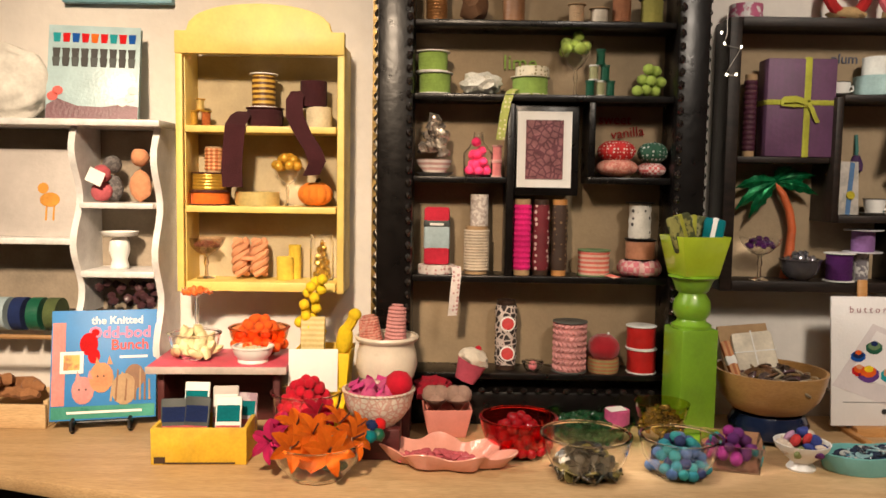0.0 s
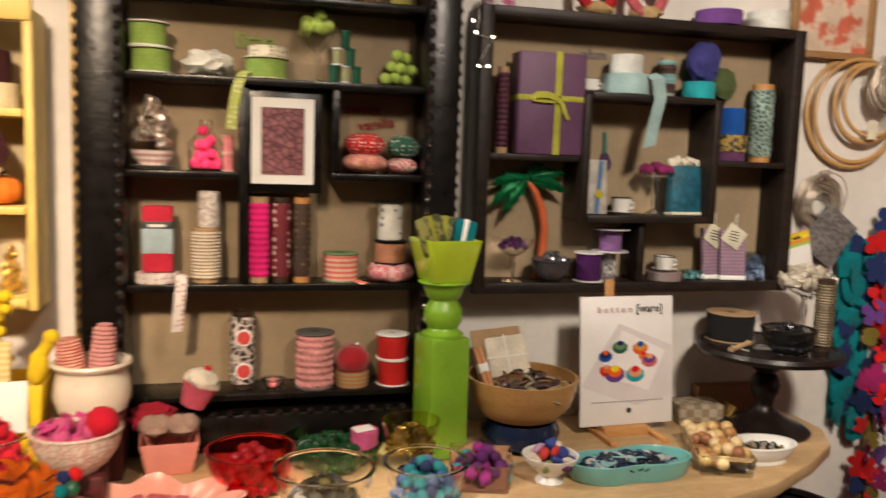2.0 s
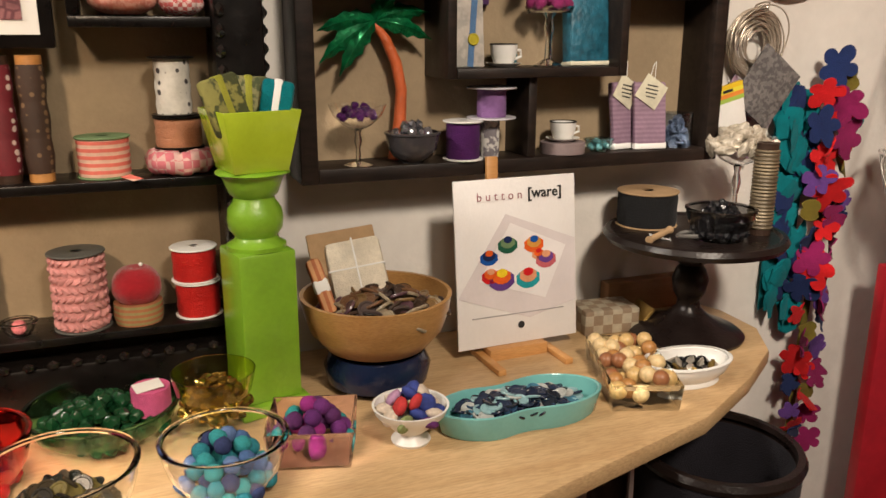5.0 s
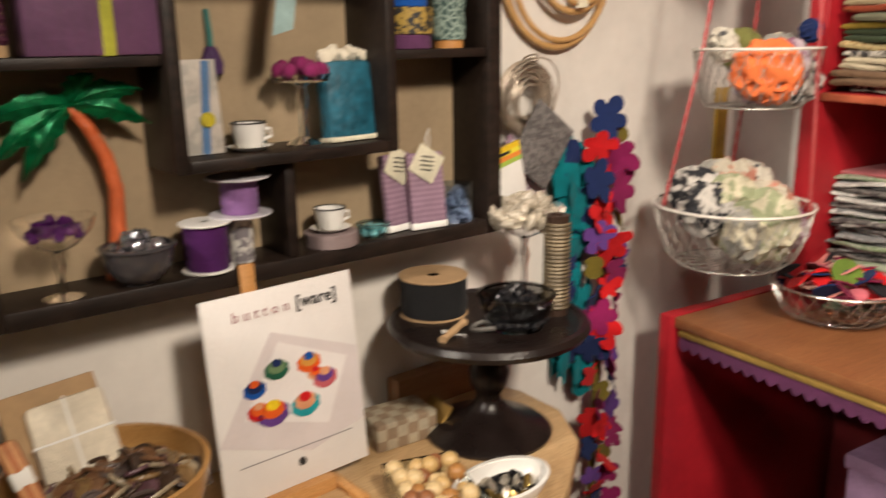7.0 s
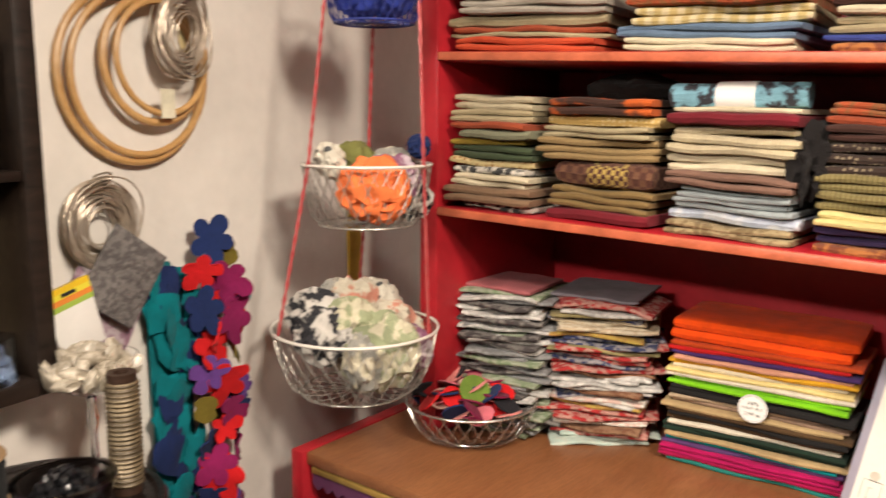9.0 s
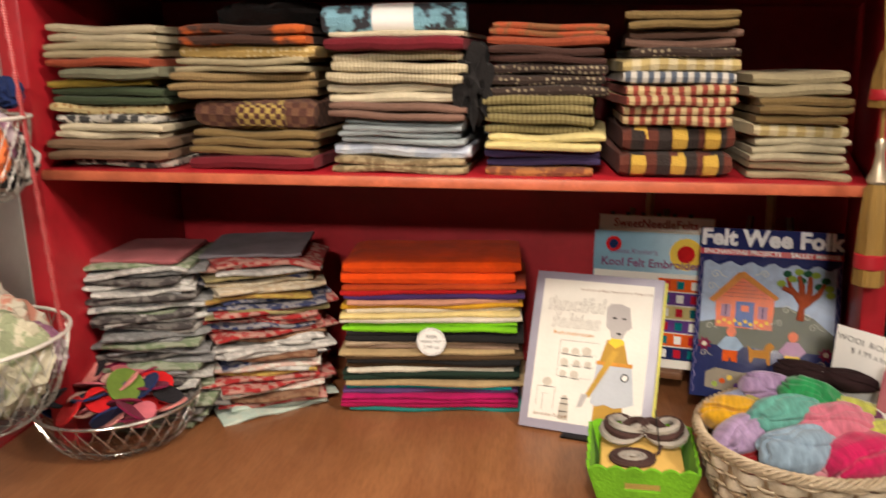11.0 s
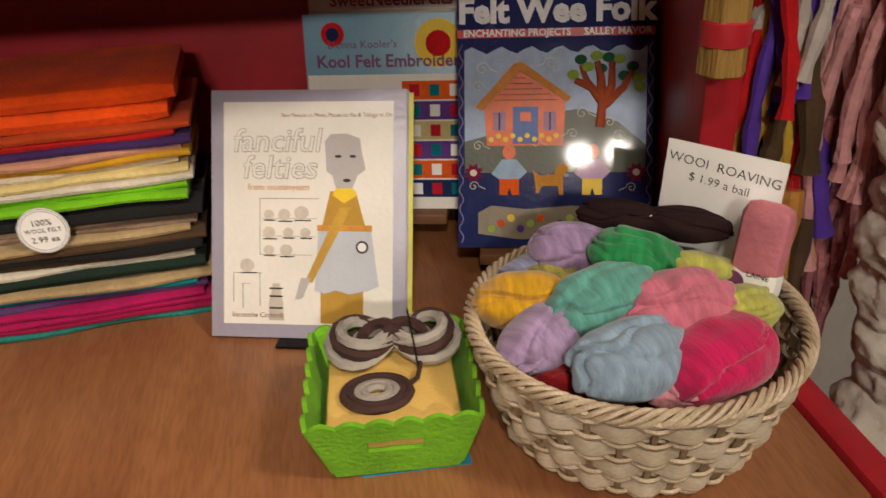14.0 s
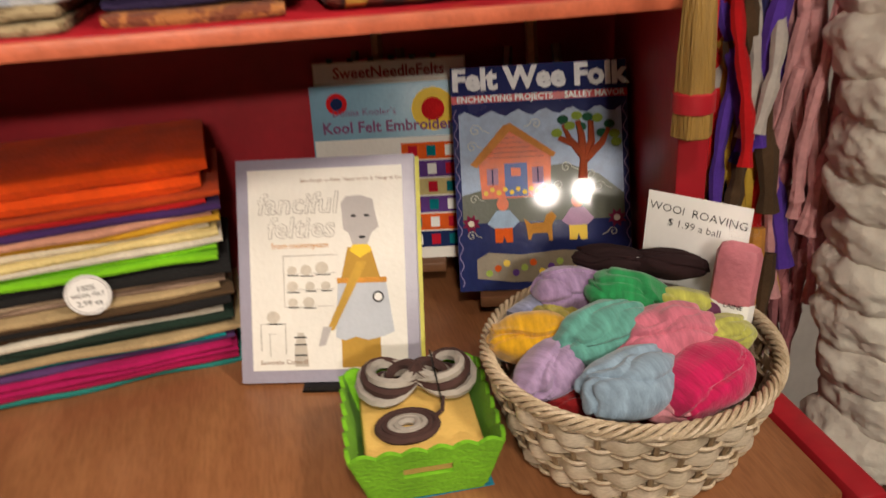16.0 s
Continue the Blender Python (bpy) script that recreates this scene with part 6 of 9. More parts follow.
hb = bowl("white china bowl with a fine red flower pattern", -0.039, 1.475, TZ + 0.06, 0.067, 0.066, mat("floral_china", (0.76, 0.7, 0.62), 0.2, pattern="swirl", col2=(0.66, 0.42, 0.36), pscale=95), 0.5, clear=False, name="china_bowl")
b = felt_ball("pink felt ball in the china bowl", 0.016, cloth("rose_felt", (0.6, 0.1, 0.25)), "pink felt balls in the china bowl")
heap(b, -0.045, 1.475, TZ + 0.105, 0.046, 0.046, 0.03, 14, 0.028)
solo("felt_strawberry", ball(0.026, sub=2, rough=0.1), MATS["berry_felt"], "red felt strawberry with a white tag", "felt toy", pose(0.0, 1.468, TZ + 0.138))
for k in range(9):
    a = k * 0.7
    solo("pink_ribbon_curl", strip([(0.03 * math.cos(a), 0.03 * math.sin(a), 0), (0.045 * math.cos(a + 0.3), 0.04 * math.sin(a + 0.3), 0.015), (0.03 * math.cos(a + 0.7), 0.03 * math.sin(a + 0.7), 0.024)], 0.01, 0.001, (0.3, 0.2, 1)), cloth("magenta_ribbon", (0.6, 0.06, 0.25)), "curl of magenta ribbon in the china bowl", "ribbon", pose(-0.05, 1.475, TZ + 0.118), "magenta ribbon curls")
pp = thing("pink_pot", "small square pink pot holding felt hearts", "pot", pose(0.09, 1.615, TZ, 0, 0, 4), t0)
part("pot", tapered(0.075, 0.1, 0.06, 0.004), mat("coral_pink_glaze", (0.72, 0.27, 0.22), 0.35, var=0.1), pp)
for s in (-0.022, 0.024):
    solo("felt_heart", joined(ball(0.02, -0.009, 0, 0.02, 2, 0.05), ball(0.02, 0.009, 0, 0.02, 2, 0.05), lathe([(0, -0.018), (0.024, 0.012), (0.02, 0.022), (0, 0.025)], 16)), cloth("mauve_grey_felt", (0.38, 0.25, 0.2)), "mauve-grey stuffed felt heart in a pot", "felt heart", pose(0.09 + s, 1.60, TZ + 0.064), "felt hearts")
solo("crimson_cloth", ball(0.04, 0, 0, 0, 3, 0.5, (1, 0.7, 0.6), 40), cloth("crimson_cloth", (0.3, 0.01, 0.025)), "crumpled crimson cloth tucked in a pot", "cloth", pose(0.06, 1.645, TZ + 0.085))
ccp = thing("felt_cupcake", "pink felt cupcake with cream icing", "felt toy", pose(0.128, 1.64, TZ + 0.105, 0, 22, 0), t0)
part("case", lathe([(0, 0), (0.022, 0), (0.032, 0.042), (0, 0.044)], 24, 0.03), cloth("rose_case", (0.55, 0.09, 0.14)), ccp)
part("icing", ball(0.032, 0, 0, 0.05, 3, 0.25, (1, 1, 0.65)), cloth("cream_icing", (0.78, 0.7, 0.58)), ccp, "cream icing")
part("cherry", ball(0.007, 0, 0, 0.072), MATS["berry_felt"], ccp)


def leaf_dish():
    """A shallow dish with a lobed rim."""
    bm = bmesh.new()
    n = 60
    prof = [(0.0, 0.004), (0.6, 0.004), (0.78, 0.012), (1.0, 0.032), (1.02, 0.03), (0.82, 0.006), (0.62, 0.0), (0.0, 0.0)]
    rings = []
    for q, z in prof:
        rg = []
        for i in range(n):
            a = 2 * math.pi * i / n
            lob = 1 + 0.12 * math.cos(7 * a + 0.6) + 0.05 * math.cos(3 * a)
            k = q * (lob if q > 0.5 else 1)
            rg.append(bm.verts.new((0.115 * k * math.cos(a), 0.062 * k * math.sin(a), z + (0.006 * math.cos(7 * a) if q > 0.9 else 0))) if q else None)
        rings.append(rg if q else [bm.verts.new((0, 0, z))])
    for p, q in zip(rings, rings[1:]):
        for i in range(n):
            j = (i + 1) % n
            if len(p) == 1:
                bm.faces.new((p[0], q[i], q[j]))
            elif len(q) == 1:
                bm.faces.new((p[i], q[0], p[j]))
            else:
                bm.faces.new((p[i], q[i], q[j], p[j]))
    bmesh.ops.recalc_face_normals(bm, faces=bm.faces[:])
    return bm


solo("leaf_dish", leaf_dish(), mat("shell_pink_glaze", (0.74, 0.34, 0.27), 0.22, var=0.1), "shell pink china dish with a lobed leaf rim", "dish", pose(0.088, 1.425, TZ + 0.0005, 0, 0, -12), t0)
b = solo("pink_gem", ball(0.009, sub=2, rough=0.4, squash=(1, 1, 0.6)), mat("pink_gem", (0.62, 0.13, 0.16), 0.25), "pink glass gem in the leaf dish", "gem", None, "pink gems in the leaf dish")
heap(b, 0.07, 1.43, TZ + 0.008, 0.07, 0.032, 0.012, 40, 0.015)
bowl("deep red glass bowl of red beads", 0.228, 1.49, TZ, 0.074, 0.072, glass("ruby_glass", (0.75, 0.05, 0.06)), 0.55)
b = solo("mixed_bead", ball(0.011, sub=2, rough=0.2), mat("ruby_bead", (0.33, 0.006, 0.01), 0.15), "dark red glass bead in a red bowl", "bead", None, "red beads in the red bowl")
heap(b, 0.228, 1.49, TZ + 0.016, 0.052, 0.052, 0.058, 70, 0.017)
bowl("clear glass bowl of dark buttons", 0.338, 1.378, TZ, 0.08, 0.076, GLASS, 0.5)
b = solo("button", button_mesh(0.012), many("dark_button_mix", [(0.02, 0.018, 0.014), (0.05, 0.04, 0.025), (0.1, 0.085, 0.06), (0.025, 0.03, 0.025), (0.16, 0.13, 0.04)], 0.25, 0.1), "dark button in a clear glass bowl", "button", None, "dark buttons in the glass bowl")
heap(b, 0.338, 1.378, TZ + 0.012, 0.056, 0.056, 0.04, 110, 0.0125, 60)
bowl("low green glass dish of green trims", 0.375, 1.585, TZ, 0.095, 0.045, glass("green_glass", (0.2, 0.55, 0.3)), 0.5)
b = solo("mixed_bead", ball(0.01, sub=2, rough=0.5), mat("green_bead", (0.008, 0.055, 0.02), 0.15, bump=0.3), "dark green glass bead in a dish", "bead", None, "green beads")
heap(b, 0.375, 1.585, TZ + 0.018, 0.08, 0.075, 0.03, 70, 0.016)
roll("pink ribbon roll with a white label in the green dish", 0.435, 1.575, TZ + 0.03, 0.025, 0.036, MATS["rose_felt"])
solo("price_tag", box(0.035, 0.03, 0.001, 0, 0, 0, 0), PAPER, "white paper label on a ribbon roll", "tag", pose(0.432, 1.572, TZ + 0.067, 0, -4, 12))
bowl("clear glass bowl of blue felt balls", 0.508, 1.392, TZ, 0.071, 0.07, GLASS, 0.55)
b = felt_ball("blue or turquoise felt ball in a glass bowl", 0.0105, many("blue_felt_mix", [(0.02, 0.22, 0.28), (0.12, 0.2, 0.4), (0.025, 0.04, 0.13), (0.03, 0.3, 0.32), (0.06, 0.13, 0.3)], 0.9, 0.4, 400), "blue felt balls")
heap(b, 0.508, 1.392, TZ + 0.014, 0.05, 0.05, 0.056, 85, 0.018)
goblet("short amber glass goblet of gold beads", 0.512, 1.528, TZ, 0.056, 0.095, glass("amber_glass", (0.8, 0.72, 0.25)), 0.7, 0.95)
b = solo("mixed_bead", ball(0.0085, sub=1, rough=0.4), mat("bronze_bead", (0.42, 0.28, 0.06), 0.16, 0.9), "bronze gold bead in an amber glass", "bead", None, "gold beads in the amber glass")
heap(b, 0.512, 1.528, TZ + 0.045, 0.042, 0.042, 0.04, 80, 0.013)
sqd = thing("square_dish", "square clear glass dish of purple felt balls", "dish", pose(0.622, 1.45, TZ, 0, 0, -16), t0)
see_through(part("dish", tapered(0.095, 0.11, 0.05, 0.003), glass("rose_glass", (0.9, 0.72, 0.8)), sqd))
b = felt_ball("purple or pink felt ball in a square dish", 0.0115, many("purple_felt_mix", [(0.14, 0.02, 0.16), (0.45, 0.03, 0.2), (0.09, 0.015, 0.1), (0.3, 0.02, 0.2), (0.1, 0.012, 0.13), (0.02, 0.28, 0.28)], 0.9, 0.4, 400), "purple felt balls")
heap(b, 0.622, 1.45, TZ + 0.018, 0.044, 0.044, 0.045, 46, 0.02)

# green newel post with a planter
nw = thing("newel_post", "apple green turned wooden newel post used as a stand", "post", pose(0.588, 1.612, TZ, 0, 0, 12))
APPLE = mat("apple_green_paint", (0.21, 0.42, 0.025), 0.35, var=0.18, scale=14, bump=0.15, coat=0.2)
part("base_block", box(0.1, 0.1, 0.018, 0, 0, 0, 0.004), APPLE, nw)
part("shaft", box(0.08, 0.08, 0.212, 0, 0, 0.0182, 0.004), APPLE, nw)
part("turning", lathe([(0.04, 0.2302), (0.04, 0.236), (0.03, 0.242), (0.028, 0.247), (0.036, 0.258), (0.0375, 0.27), (0.036, 0.284), (0.028, 0.296), (0.027, 0.301), (0.032, 0.305), (0.037, 0.318), (0.04, 0.326), (0.044, 0.331), (0.0, 0.331)], 32), APPLE, nw)
part("cap_rim", lathe([(0.0, 0.3312), (0.046, 0.3312), (0.05, 0.334), (0.046, 0.337), (0.0, 0.337)], 40, 0.02), APPLE, nw)
gpl = thing("green_planter", "square lime green ceramic planter on the green post", "planter", pose(0.588, 1.612, TZ + 0.3372, 0, 0, 12))
part("pot", tapered(0.074, 0.104, 0.08, 0.004), mat("lime_glaze", (0.42, 0.55, 0.03), 0.2, var=0.1, coat=0.5), gpl)
part("foot", box(0.07, 0.07, 0.0018, 0, 0, -0.0002, 0), MATS["lime_glaze"], gpl)
for dx, dy, rz, ry, m, lb, w, h in ((-0.02, -0.012, 25, -14, mat("olive_print_fabric", (0.07, 0.08, 0.025), 0.8, pattern="blotch", col2=(0.32, 0.3, 0.08), pscale=60), "folded olive print fabric tied with ribbon", 0.054, 0.074), (0.028, 0.0, -15, 10, TEALF, "folded teal felt with a cream edge", 0.042, 0.066), (0.0, 0.022, 5, 4, mat("moss_print", (0.08, 0.1, 0.035), 0.8, pattern="blotch", col2=(0.3, 0.28, 0.12), pscale=70), "folded moss print fabric", 0.06, 0.07)):
    q = thing("fabric_bundle", lb + " in the planter", "fabric", pose(0.588 + dx, 1.605 + dy, TZ + 0.388, -10, ry, rz), "fabric bundles in the planter")
    part("fabric", box(w, 0.018, h, 0, 0, 0, 0.006), m, q)
    part("ribbon", box(0.012, 0.0192, h + 0.001, 0, 0, 0, 0.003), CHART if w > 0.05 else PAPER, q)

# wooden bowl on a blue glass foot
solo("blue_glass_bowl", vessel([(0.055, 0), (0.075, 0.012), (0.08, 0.035), (0.07, 0.056)], 0.004), mat("navy_glass", (0.01, 0.018, 0.05), 0.06), "dark navy glass bowl under the wooden one", "bowl", pose(0.757, 1.618, TZ), t0)
solo("wooden_bowl", vessel([(0.05, 0), (0.075, 0.008), (0.098, 0.035), (0.108, 0.065), (0.112, 0.088)], 0.006), wood("honey_wood", (0.40, 0.2, 0.06), (0.5, 0.28, 0.1), 0.35, 5, (2, 2, 10), 0.3), "honey-coloured turned wooden bowl of brown buttons", "bowl", pose(0.757, 1.618, TZ + 0.0565), t0)
b = solo("button", button_mesh(0.015), many("brown_button_mix", [(0.05, 0.03, 0.02), (0.16, 0.08, 0.04), (0.1, 0.05, 0.06), (0.3, 0.24, 0.16), (0.2, 0.12, 0.05), (0.07, 0.05, 0.045)], 0.28, 0.1), "large brown button heaped in the wooden bowl", "button", None, "brown buttons")
heap(b, 0.765, 1.612, TZ + 0.112, 0.09, 0.088, 0.03, 130, 0.0155, 40)
pq = thing("muslin_packet", "cream muslin packet tied with string in the wooden bowl", "packet", pose(0.745, 1.64, TZ + 0.125, -38, -8, -8))
part("packet", box(0.085, 0.02, 0.1, 0, 0, 0, 0.008), cloth("cream_muslin", (0.8, 0.72, 0.58)), pq)
part("string", joined(box(0.0865, 0.0215, 0.003, 0, 0, 0.05, 0.001), box(0.003, 0.0215, 0.1015, 0, 0, -0.0006, 0.001)), PAPER, pq)
solo("kraft_packet", box(0.105, 0.008, 0.105, 0, 0, 0, 0.002), CARDBOARD, "brown kraft paper packet behind the muslin one", "packet", pose(0.735, 1.668, TZ + 0.125, -28, -6, -4))
sk = thing("striped_roll", "orange yarn roll with a white paper band", "yarn", pose(0.688, 1.612, TZ + 0.12, -25, -14, 0))
part("yarn", box(0.022, 0.018, 0.085, 0, 0, 0, 0.007), MATS["rust_stripe"], sk)
part("band", box(0.023, 0.019, 0.025, 0, 0, 0.03, 0.006), PAPER, sk, "white paper band")
ft = solo("footed_bowl", vessel([(0.024, 0), (0.026, 0.004), (0.018, 0.015), (0.03, 0.026), (0.046, 0.042), (0.05, 0.052)], 0.003), WHITEPL, "white footed china bowl of felt buttons", "bowl", pose(0.745, 1.43, TZ), t0)
b = solo("felt_button", ball(0.013, sub=2, rough=0.1, squash=(1, 1, 0.55)), many("jewel_mix", [(0.5, 0.03, 0.03), (0.03, 0.05, 0.25), (0.6, 0.5, 0.4), (0.25, 0.3, 0.12), (0.12, 0.02, 0.15), (0.45, 0.25, 0.4), (0.65, 0.6, 0.3)], 0.8, 0.3), "jewel-coloured felt button in a footed bowl", "felt button", None, "felt buttons in the footed bowl")
heap(b, 0.745, 1.43, TZ + 0.04, 0.038, 0.038, 0.03, 22, 0.018, 60)


def kidney(k, n=48):
    pts = []
    for i in range(n):
        a = 2 * math.pi * i / n
        x, y = 0.116 * math.cos(a), 0.062 * math.sin(a)
        y += 0.012 * math.sin(a) * math.cos(a * 2)
        x += 0.006 * math.cos(3 * a)
        y *= 1.08 - 0.26 * math.exp(-((x + 0.012) / 0.042) ** 2)
        sc = 1 + 0.03 * math.cos(4 * a + 0.5)
        pts.append((x * k * sc, y * k * sc))
    return pts


def tray(h, wall):
    bm = bmesh.new()
    loops = [[bm.verts.new((x, y, z)) for x, y in kidney(k)] for k, z in ((0.9, 0), (0.94, 0.004), (1.0, h), (0.97, h + 0.0015), (0.95, h), (0.9, 0.006))]
    for p, q in zip(loops, loops[1:]):
        for i in range(len(p)):
            j = (i + 1) % len(p)
            bm.faces.new((p[i], p[j], q[j], q[i]))
    bm.faces.new(loops[0][::-1])
    bm.faces.new(loops[-1])
    bmesh.ops.recalc_face_normals(bm, faces=bm.faces[:])
    return bm


TRM = pose(0.905, 1.435, TZ, 0, 0, 3)
solo("teal_tray", tray(0.034, 0.004), mat("aqua_glaze", (0.17, 0.45, 0.44), 0.2, var=0.1, coat=0.4), "aqua glazed curved china tray of blue buttons", "tray", TRM, t0)
b = solo("button", button_mesh(0.011), many("navy_button_mix", [(0.012, 0.018, 0.04), (0.02, 0.03, 0.06), (0.05, 0.16, 0.24), (0.4, 0.42, 0.4), (0.015, 0.02, 0.03), (0.02, 0.05, 0.1), (0.25, 0.42, 0.45)], 0.25, 0.1), "navy or pale blue button in the aqua tray", "button", None, "blue buttons in the aqua tray")
heap(b, 0.905, 1.435, TZ + 0.022, 0.09, 0.036, 0.014, 130, 0.0105, 28)
nd = thing("glass_baking_dish", "rectangular clear glass dish of wooden beads", "dish", pose(1.112, 1.478, TZ, 0, 0, -20), t0)
gd = moved(tapered(1.0, 1.06, 0.04, 0.03), Matrix.Diagonal((0.095, 0.185, 1, 1)))
see_through(part("dish", gd, glass("pale_green_glass", (0.88, 0.95, 0.88)), nd))
b = solo("wooden_bead", ball(0.0125, sub=2), many("wooden_bead_mix", [(0.62, 0.42, 0.18), (0.7, 0.52, 0.27), (0.42, 0.2, 0.06), (0.6, 0.4, 0.16), (0.3, 0.12, 0.05)], 0.4, 0.1), "round wooden bead in a glass dish", "bead", None, "wooden beads in the glass dish")
placed = 0
for i in range(13):
    for j in range(6):
        q = pose(1.112, 1.478, TZ, 0, 0, -20) @ Vector((-0.036 + 0.0145 * j + random.uniform(-0.002, 0.002), -0.08 + 0.0133 * i + random.uniform(-0.002, 0.002), 0.032 + random.uniform(-0.01, 0.014)))
        mm = pose(q.x, q.y, q.z, 0, 0, random.uniform(0, 360))
        if (i + j) % 2 == 0:
            if placed == 0:
                b.matrix_world = mm
            else:
                copy_thing(b, mm)
            placed += 1
wd = bowl("white oval china dish of metal clasps", 1.2, 1.458, TZ, 0.058, 0.034, mat("white_china", (0.76, 0.75, 0.72), 0.2, var=0.05), 0.75, name="oval_dish", clear=False)
wd.scale = (1.25, 0.8, 1)
b = solo("metal_clasp", ball(0.01, sub=1, rough=0.6, squash=(1.4, 0.7, 0.5)), many("clasp_mix", [(0.02, 0.02, 0.02), (0.3, 0.2, 0.06), (0.55, 0.5, 0.42), (0.03, 0.03, 0.035)], 0.25, 0.1, 200, "object", 0.6), "black or brass clasp in a china dish", "clasp", None, "clasps in the china dish")
heap(b, 1.2, 1.458, TZ + 0.018, 0.05, 0.03, 0.012, 26, 0.012, 60)
tin = thing("plaid_tin", "small plaid box with a gold-edged lid leaning open", "box", pose(1.205, 1.70, TZ, 0, 0, -6))
part("body", box(0.105, 0.07, 0.045, 0, 0, 0, 0.004), mat("plaid", (0.42, 0.36, 0.26), 0.6, pattern="check", col2=(0.28, 0.2, 0.13), pscale=55), tin)
part("lid", moved(box(0.05, 0.06, 0.006, 0, 0, 0, 0.002), pose(0.068, -0.005, 0.018, 0, -50, 0)), mat("brass", (0.45, 0.28, 0.08), 0.35, 0.7), tin)
solo("wooden_block", box(0.17, 0.03, 0.062, 0, 0, 0, 0.003), wood("brown_block", (0.28, 0.13, 0.05), (0.36, 0.18, 0.08)), "plain brown wooden block against the wall", "block", pose(1.33, 1.765, TZ))

# easel with the poster
es = thing("table_easel", "small orange-brown wooden table easel", "easel", pose(1.0, 1.672, TZ, 0, 0, 2))
EW = wood("orange_easel_wood", (0.55, 0.26, 0.08), (0.66, 0.35, 0.13), 0.4)
for s in (-1, 1):
    part("leg", tube([(s * 0.06, 0.0, 0.006), (s * 0.055, 0.006, 0.02), (s * 0.02, 0.05, 0.27)], 0.006, 6), EW, es)
    part("foot_bar", box(0.014, 0.15, 0.01, s * 0.06, -0.025, 0.0, 0.002), EW, es)
part("mast", box(0.02, 0.008, 0.325, -0.03, 0.0, 0, 0.002), EW, es, m=pose(0, -0.011, 0.0, -4.2))
part("ledge", box(0.105, 0.03, 0.024, 0, -0.028, -0.005, 0.002), EW, es)
part("rear_leg", tube([(0, 0.09, 0.004), (0, 0.05, 0.25)], 0.006, 6), EW, es)
bw = thing("poster_card", "white card printed with a ring of colourful buttons", "poster", pose(1.009, 1.645, TZ + 0.0195, -6, 0, 2))
part("board", box(0.219, 0.004, 0.272, 0, 0.002, 0, 0.0006), mat("poster_white", (0.78, 0.75, 0.73), 0.5, var=0.04), bw)
plate(bw, [(-0.108, 0.085), (-0.02, 0.215), (0.108, 0.165), (0.108, 0.06), (0.02, 0.04)], mat("poster_shade", (0.66, 0.60, 0.60), 0.5, var=0.06))
plate(bw, [(-0.07, 0.11), (-0.012, 0.2), (0.09, 0.155), (0.05, 0.07)], mat("poster_dish", (0.78, 0.74, 0.73), 0.5, var=0.06), lift=0.001)
words("b u t t o n", 0.02, mat("mauve_ink", (0.42, 0.2, 0.22), 0.6, bump=0), bw, pose(-0.03, -0.0016, 0.238), "title", 0.0002)
words("[ware]", 0.024, INK, bw, pose(0.052, -0.0016, 0.238), "title", 0.0002, 0.0004)
for cx, cz, r, a, bb, cc in ((-0.052, 0.15, 0.016, "royal_blue", "navy_felt", "orange_felt"), (-0.018, 0.168, 0.018, "dark_green_thread", "green_card", "navy_felt"), (0.03, 0.165, 0.018, "orange_felt", "amber_felt", "royal_blue"), (0.052, 0.138, 0.019, "rose_wool", "violet_felt", "peach_yarn"), (-0.03, 0.112, 0.023, "violet_felt", "orange_felt", "yellow_felt"), (0.018, 0.11, 0.022, "turquoise_ribbon", "peach_yarn", "scarlet_felt"), (-0.05, 0.12, 0.016, "scarlet_felt", "orange_felt", "peach_yarn"), (0.038, 0.148, 0.012, "peach_yarn", "orange_felt", "scarlet_felt")):
    for n_, (q, nm) in enumerate(((1.0, a), (0.72, bb), (0.42, cc))):
        plate(bw, [(cx + r * q * math.cos(t) * (1.06 if i % 2 else 0.96), cz - 0.004 + 0.26 * n_ * r + r * 0.74 * q * math.sin(t)) for i, t in enumerate( [2 * math.pi * i / 16 for i in range(16)])], MATS[nm], lift=0.0016 + 0.0006 * n_)
plate(bw, [(0.004 + 0.006 * math.cos(t), 0.03 + 0.006 * math.sin(t)) for t in [2 * math.pi * i / 14 for i in range(14)]], INK, lift=0.001)
plate(bw, rect(-0.085, 0.049, 0.085, 0.0505), mat("grey_ink", (0.35, 0.33, 0.33), 0.6, bump=0), lift=0.001)

# dark pedestal stand
cs = thing("pedestal_stand", "dark brown turned wooden pedestal cake stand", "stand", pose(1.325, 1.622, TZ) @ Matrix.Diagonal((1.05, 1.05, 0.925, 1)), t0)
PED = mat("espresso_paint", (0.014, 0.009, 0.008), 0.3, var=0.3, bump=0.2, spec=0.3)
part("plate", lathe([(0, 0.178), (0.12, 0.178), (0.14, 0.184), (0.146, 0.194), (0.142, 0.203), (0.134, 0.204), (0.13, 0.199), (0, 0.199)], 48), PED, cs)
part("column", lathe([(0.03, 0.045), (0.02, 0.056), (0.018, 0.07), (0.026, 0.085), (0.03, 0.11), (0.024, 0.13), (0.018, 0.138), (0.028, 0.146), (0.034, 0.165), (0.045, 0.1778), (0.0, 0.1778)], 28), PED, cs)
part("foot", lathe([(0, 0), (0.092, 0), (0.094, 0.006), (0.085, 0.014), (0.06, 0.024), (0.04, 0.036), (0.03, 0.0448), (0, 0.0448)], 36), PED, cs)
PZ = TZ + 0.1992 * 0.925
BLK = cloth("black_ribbon", (0.012, 0.012, 0.013))
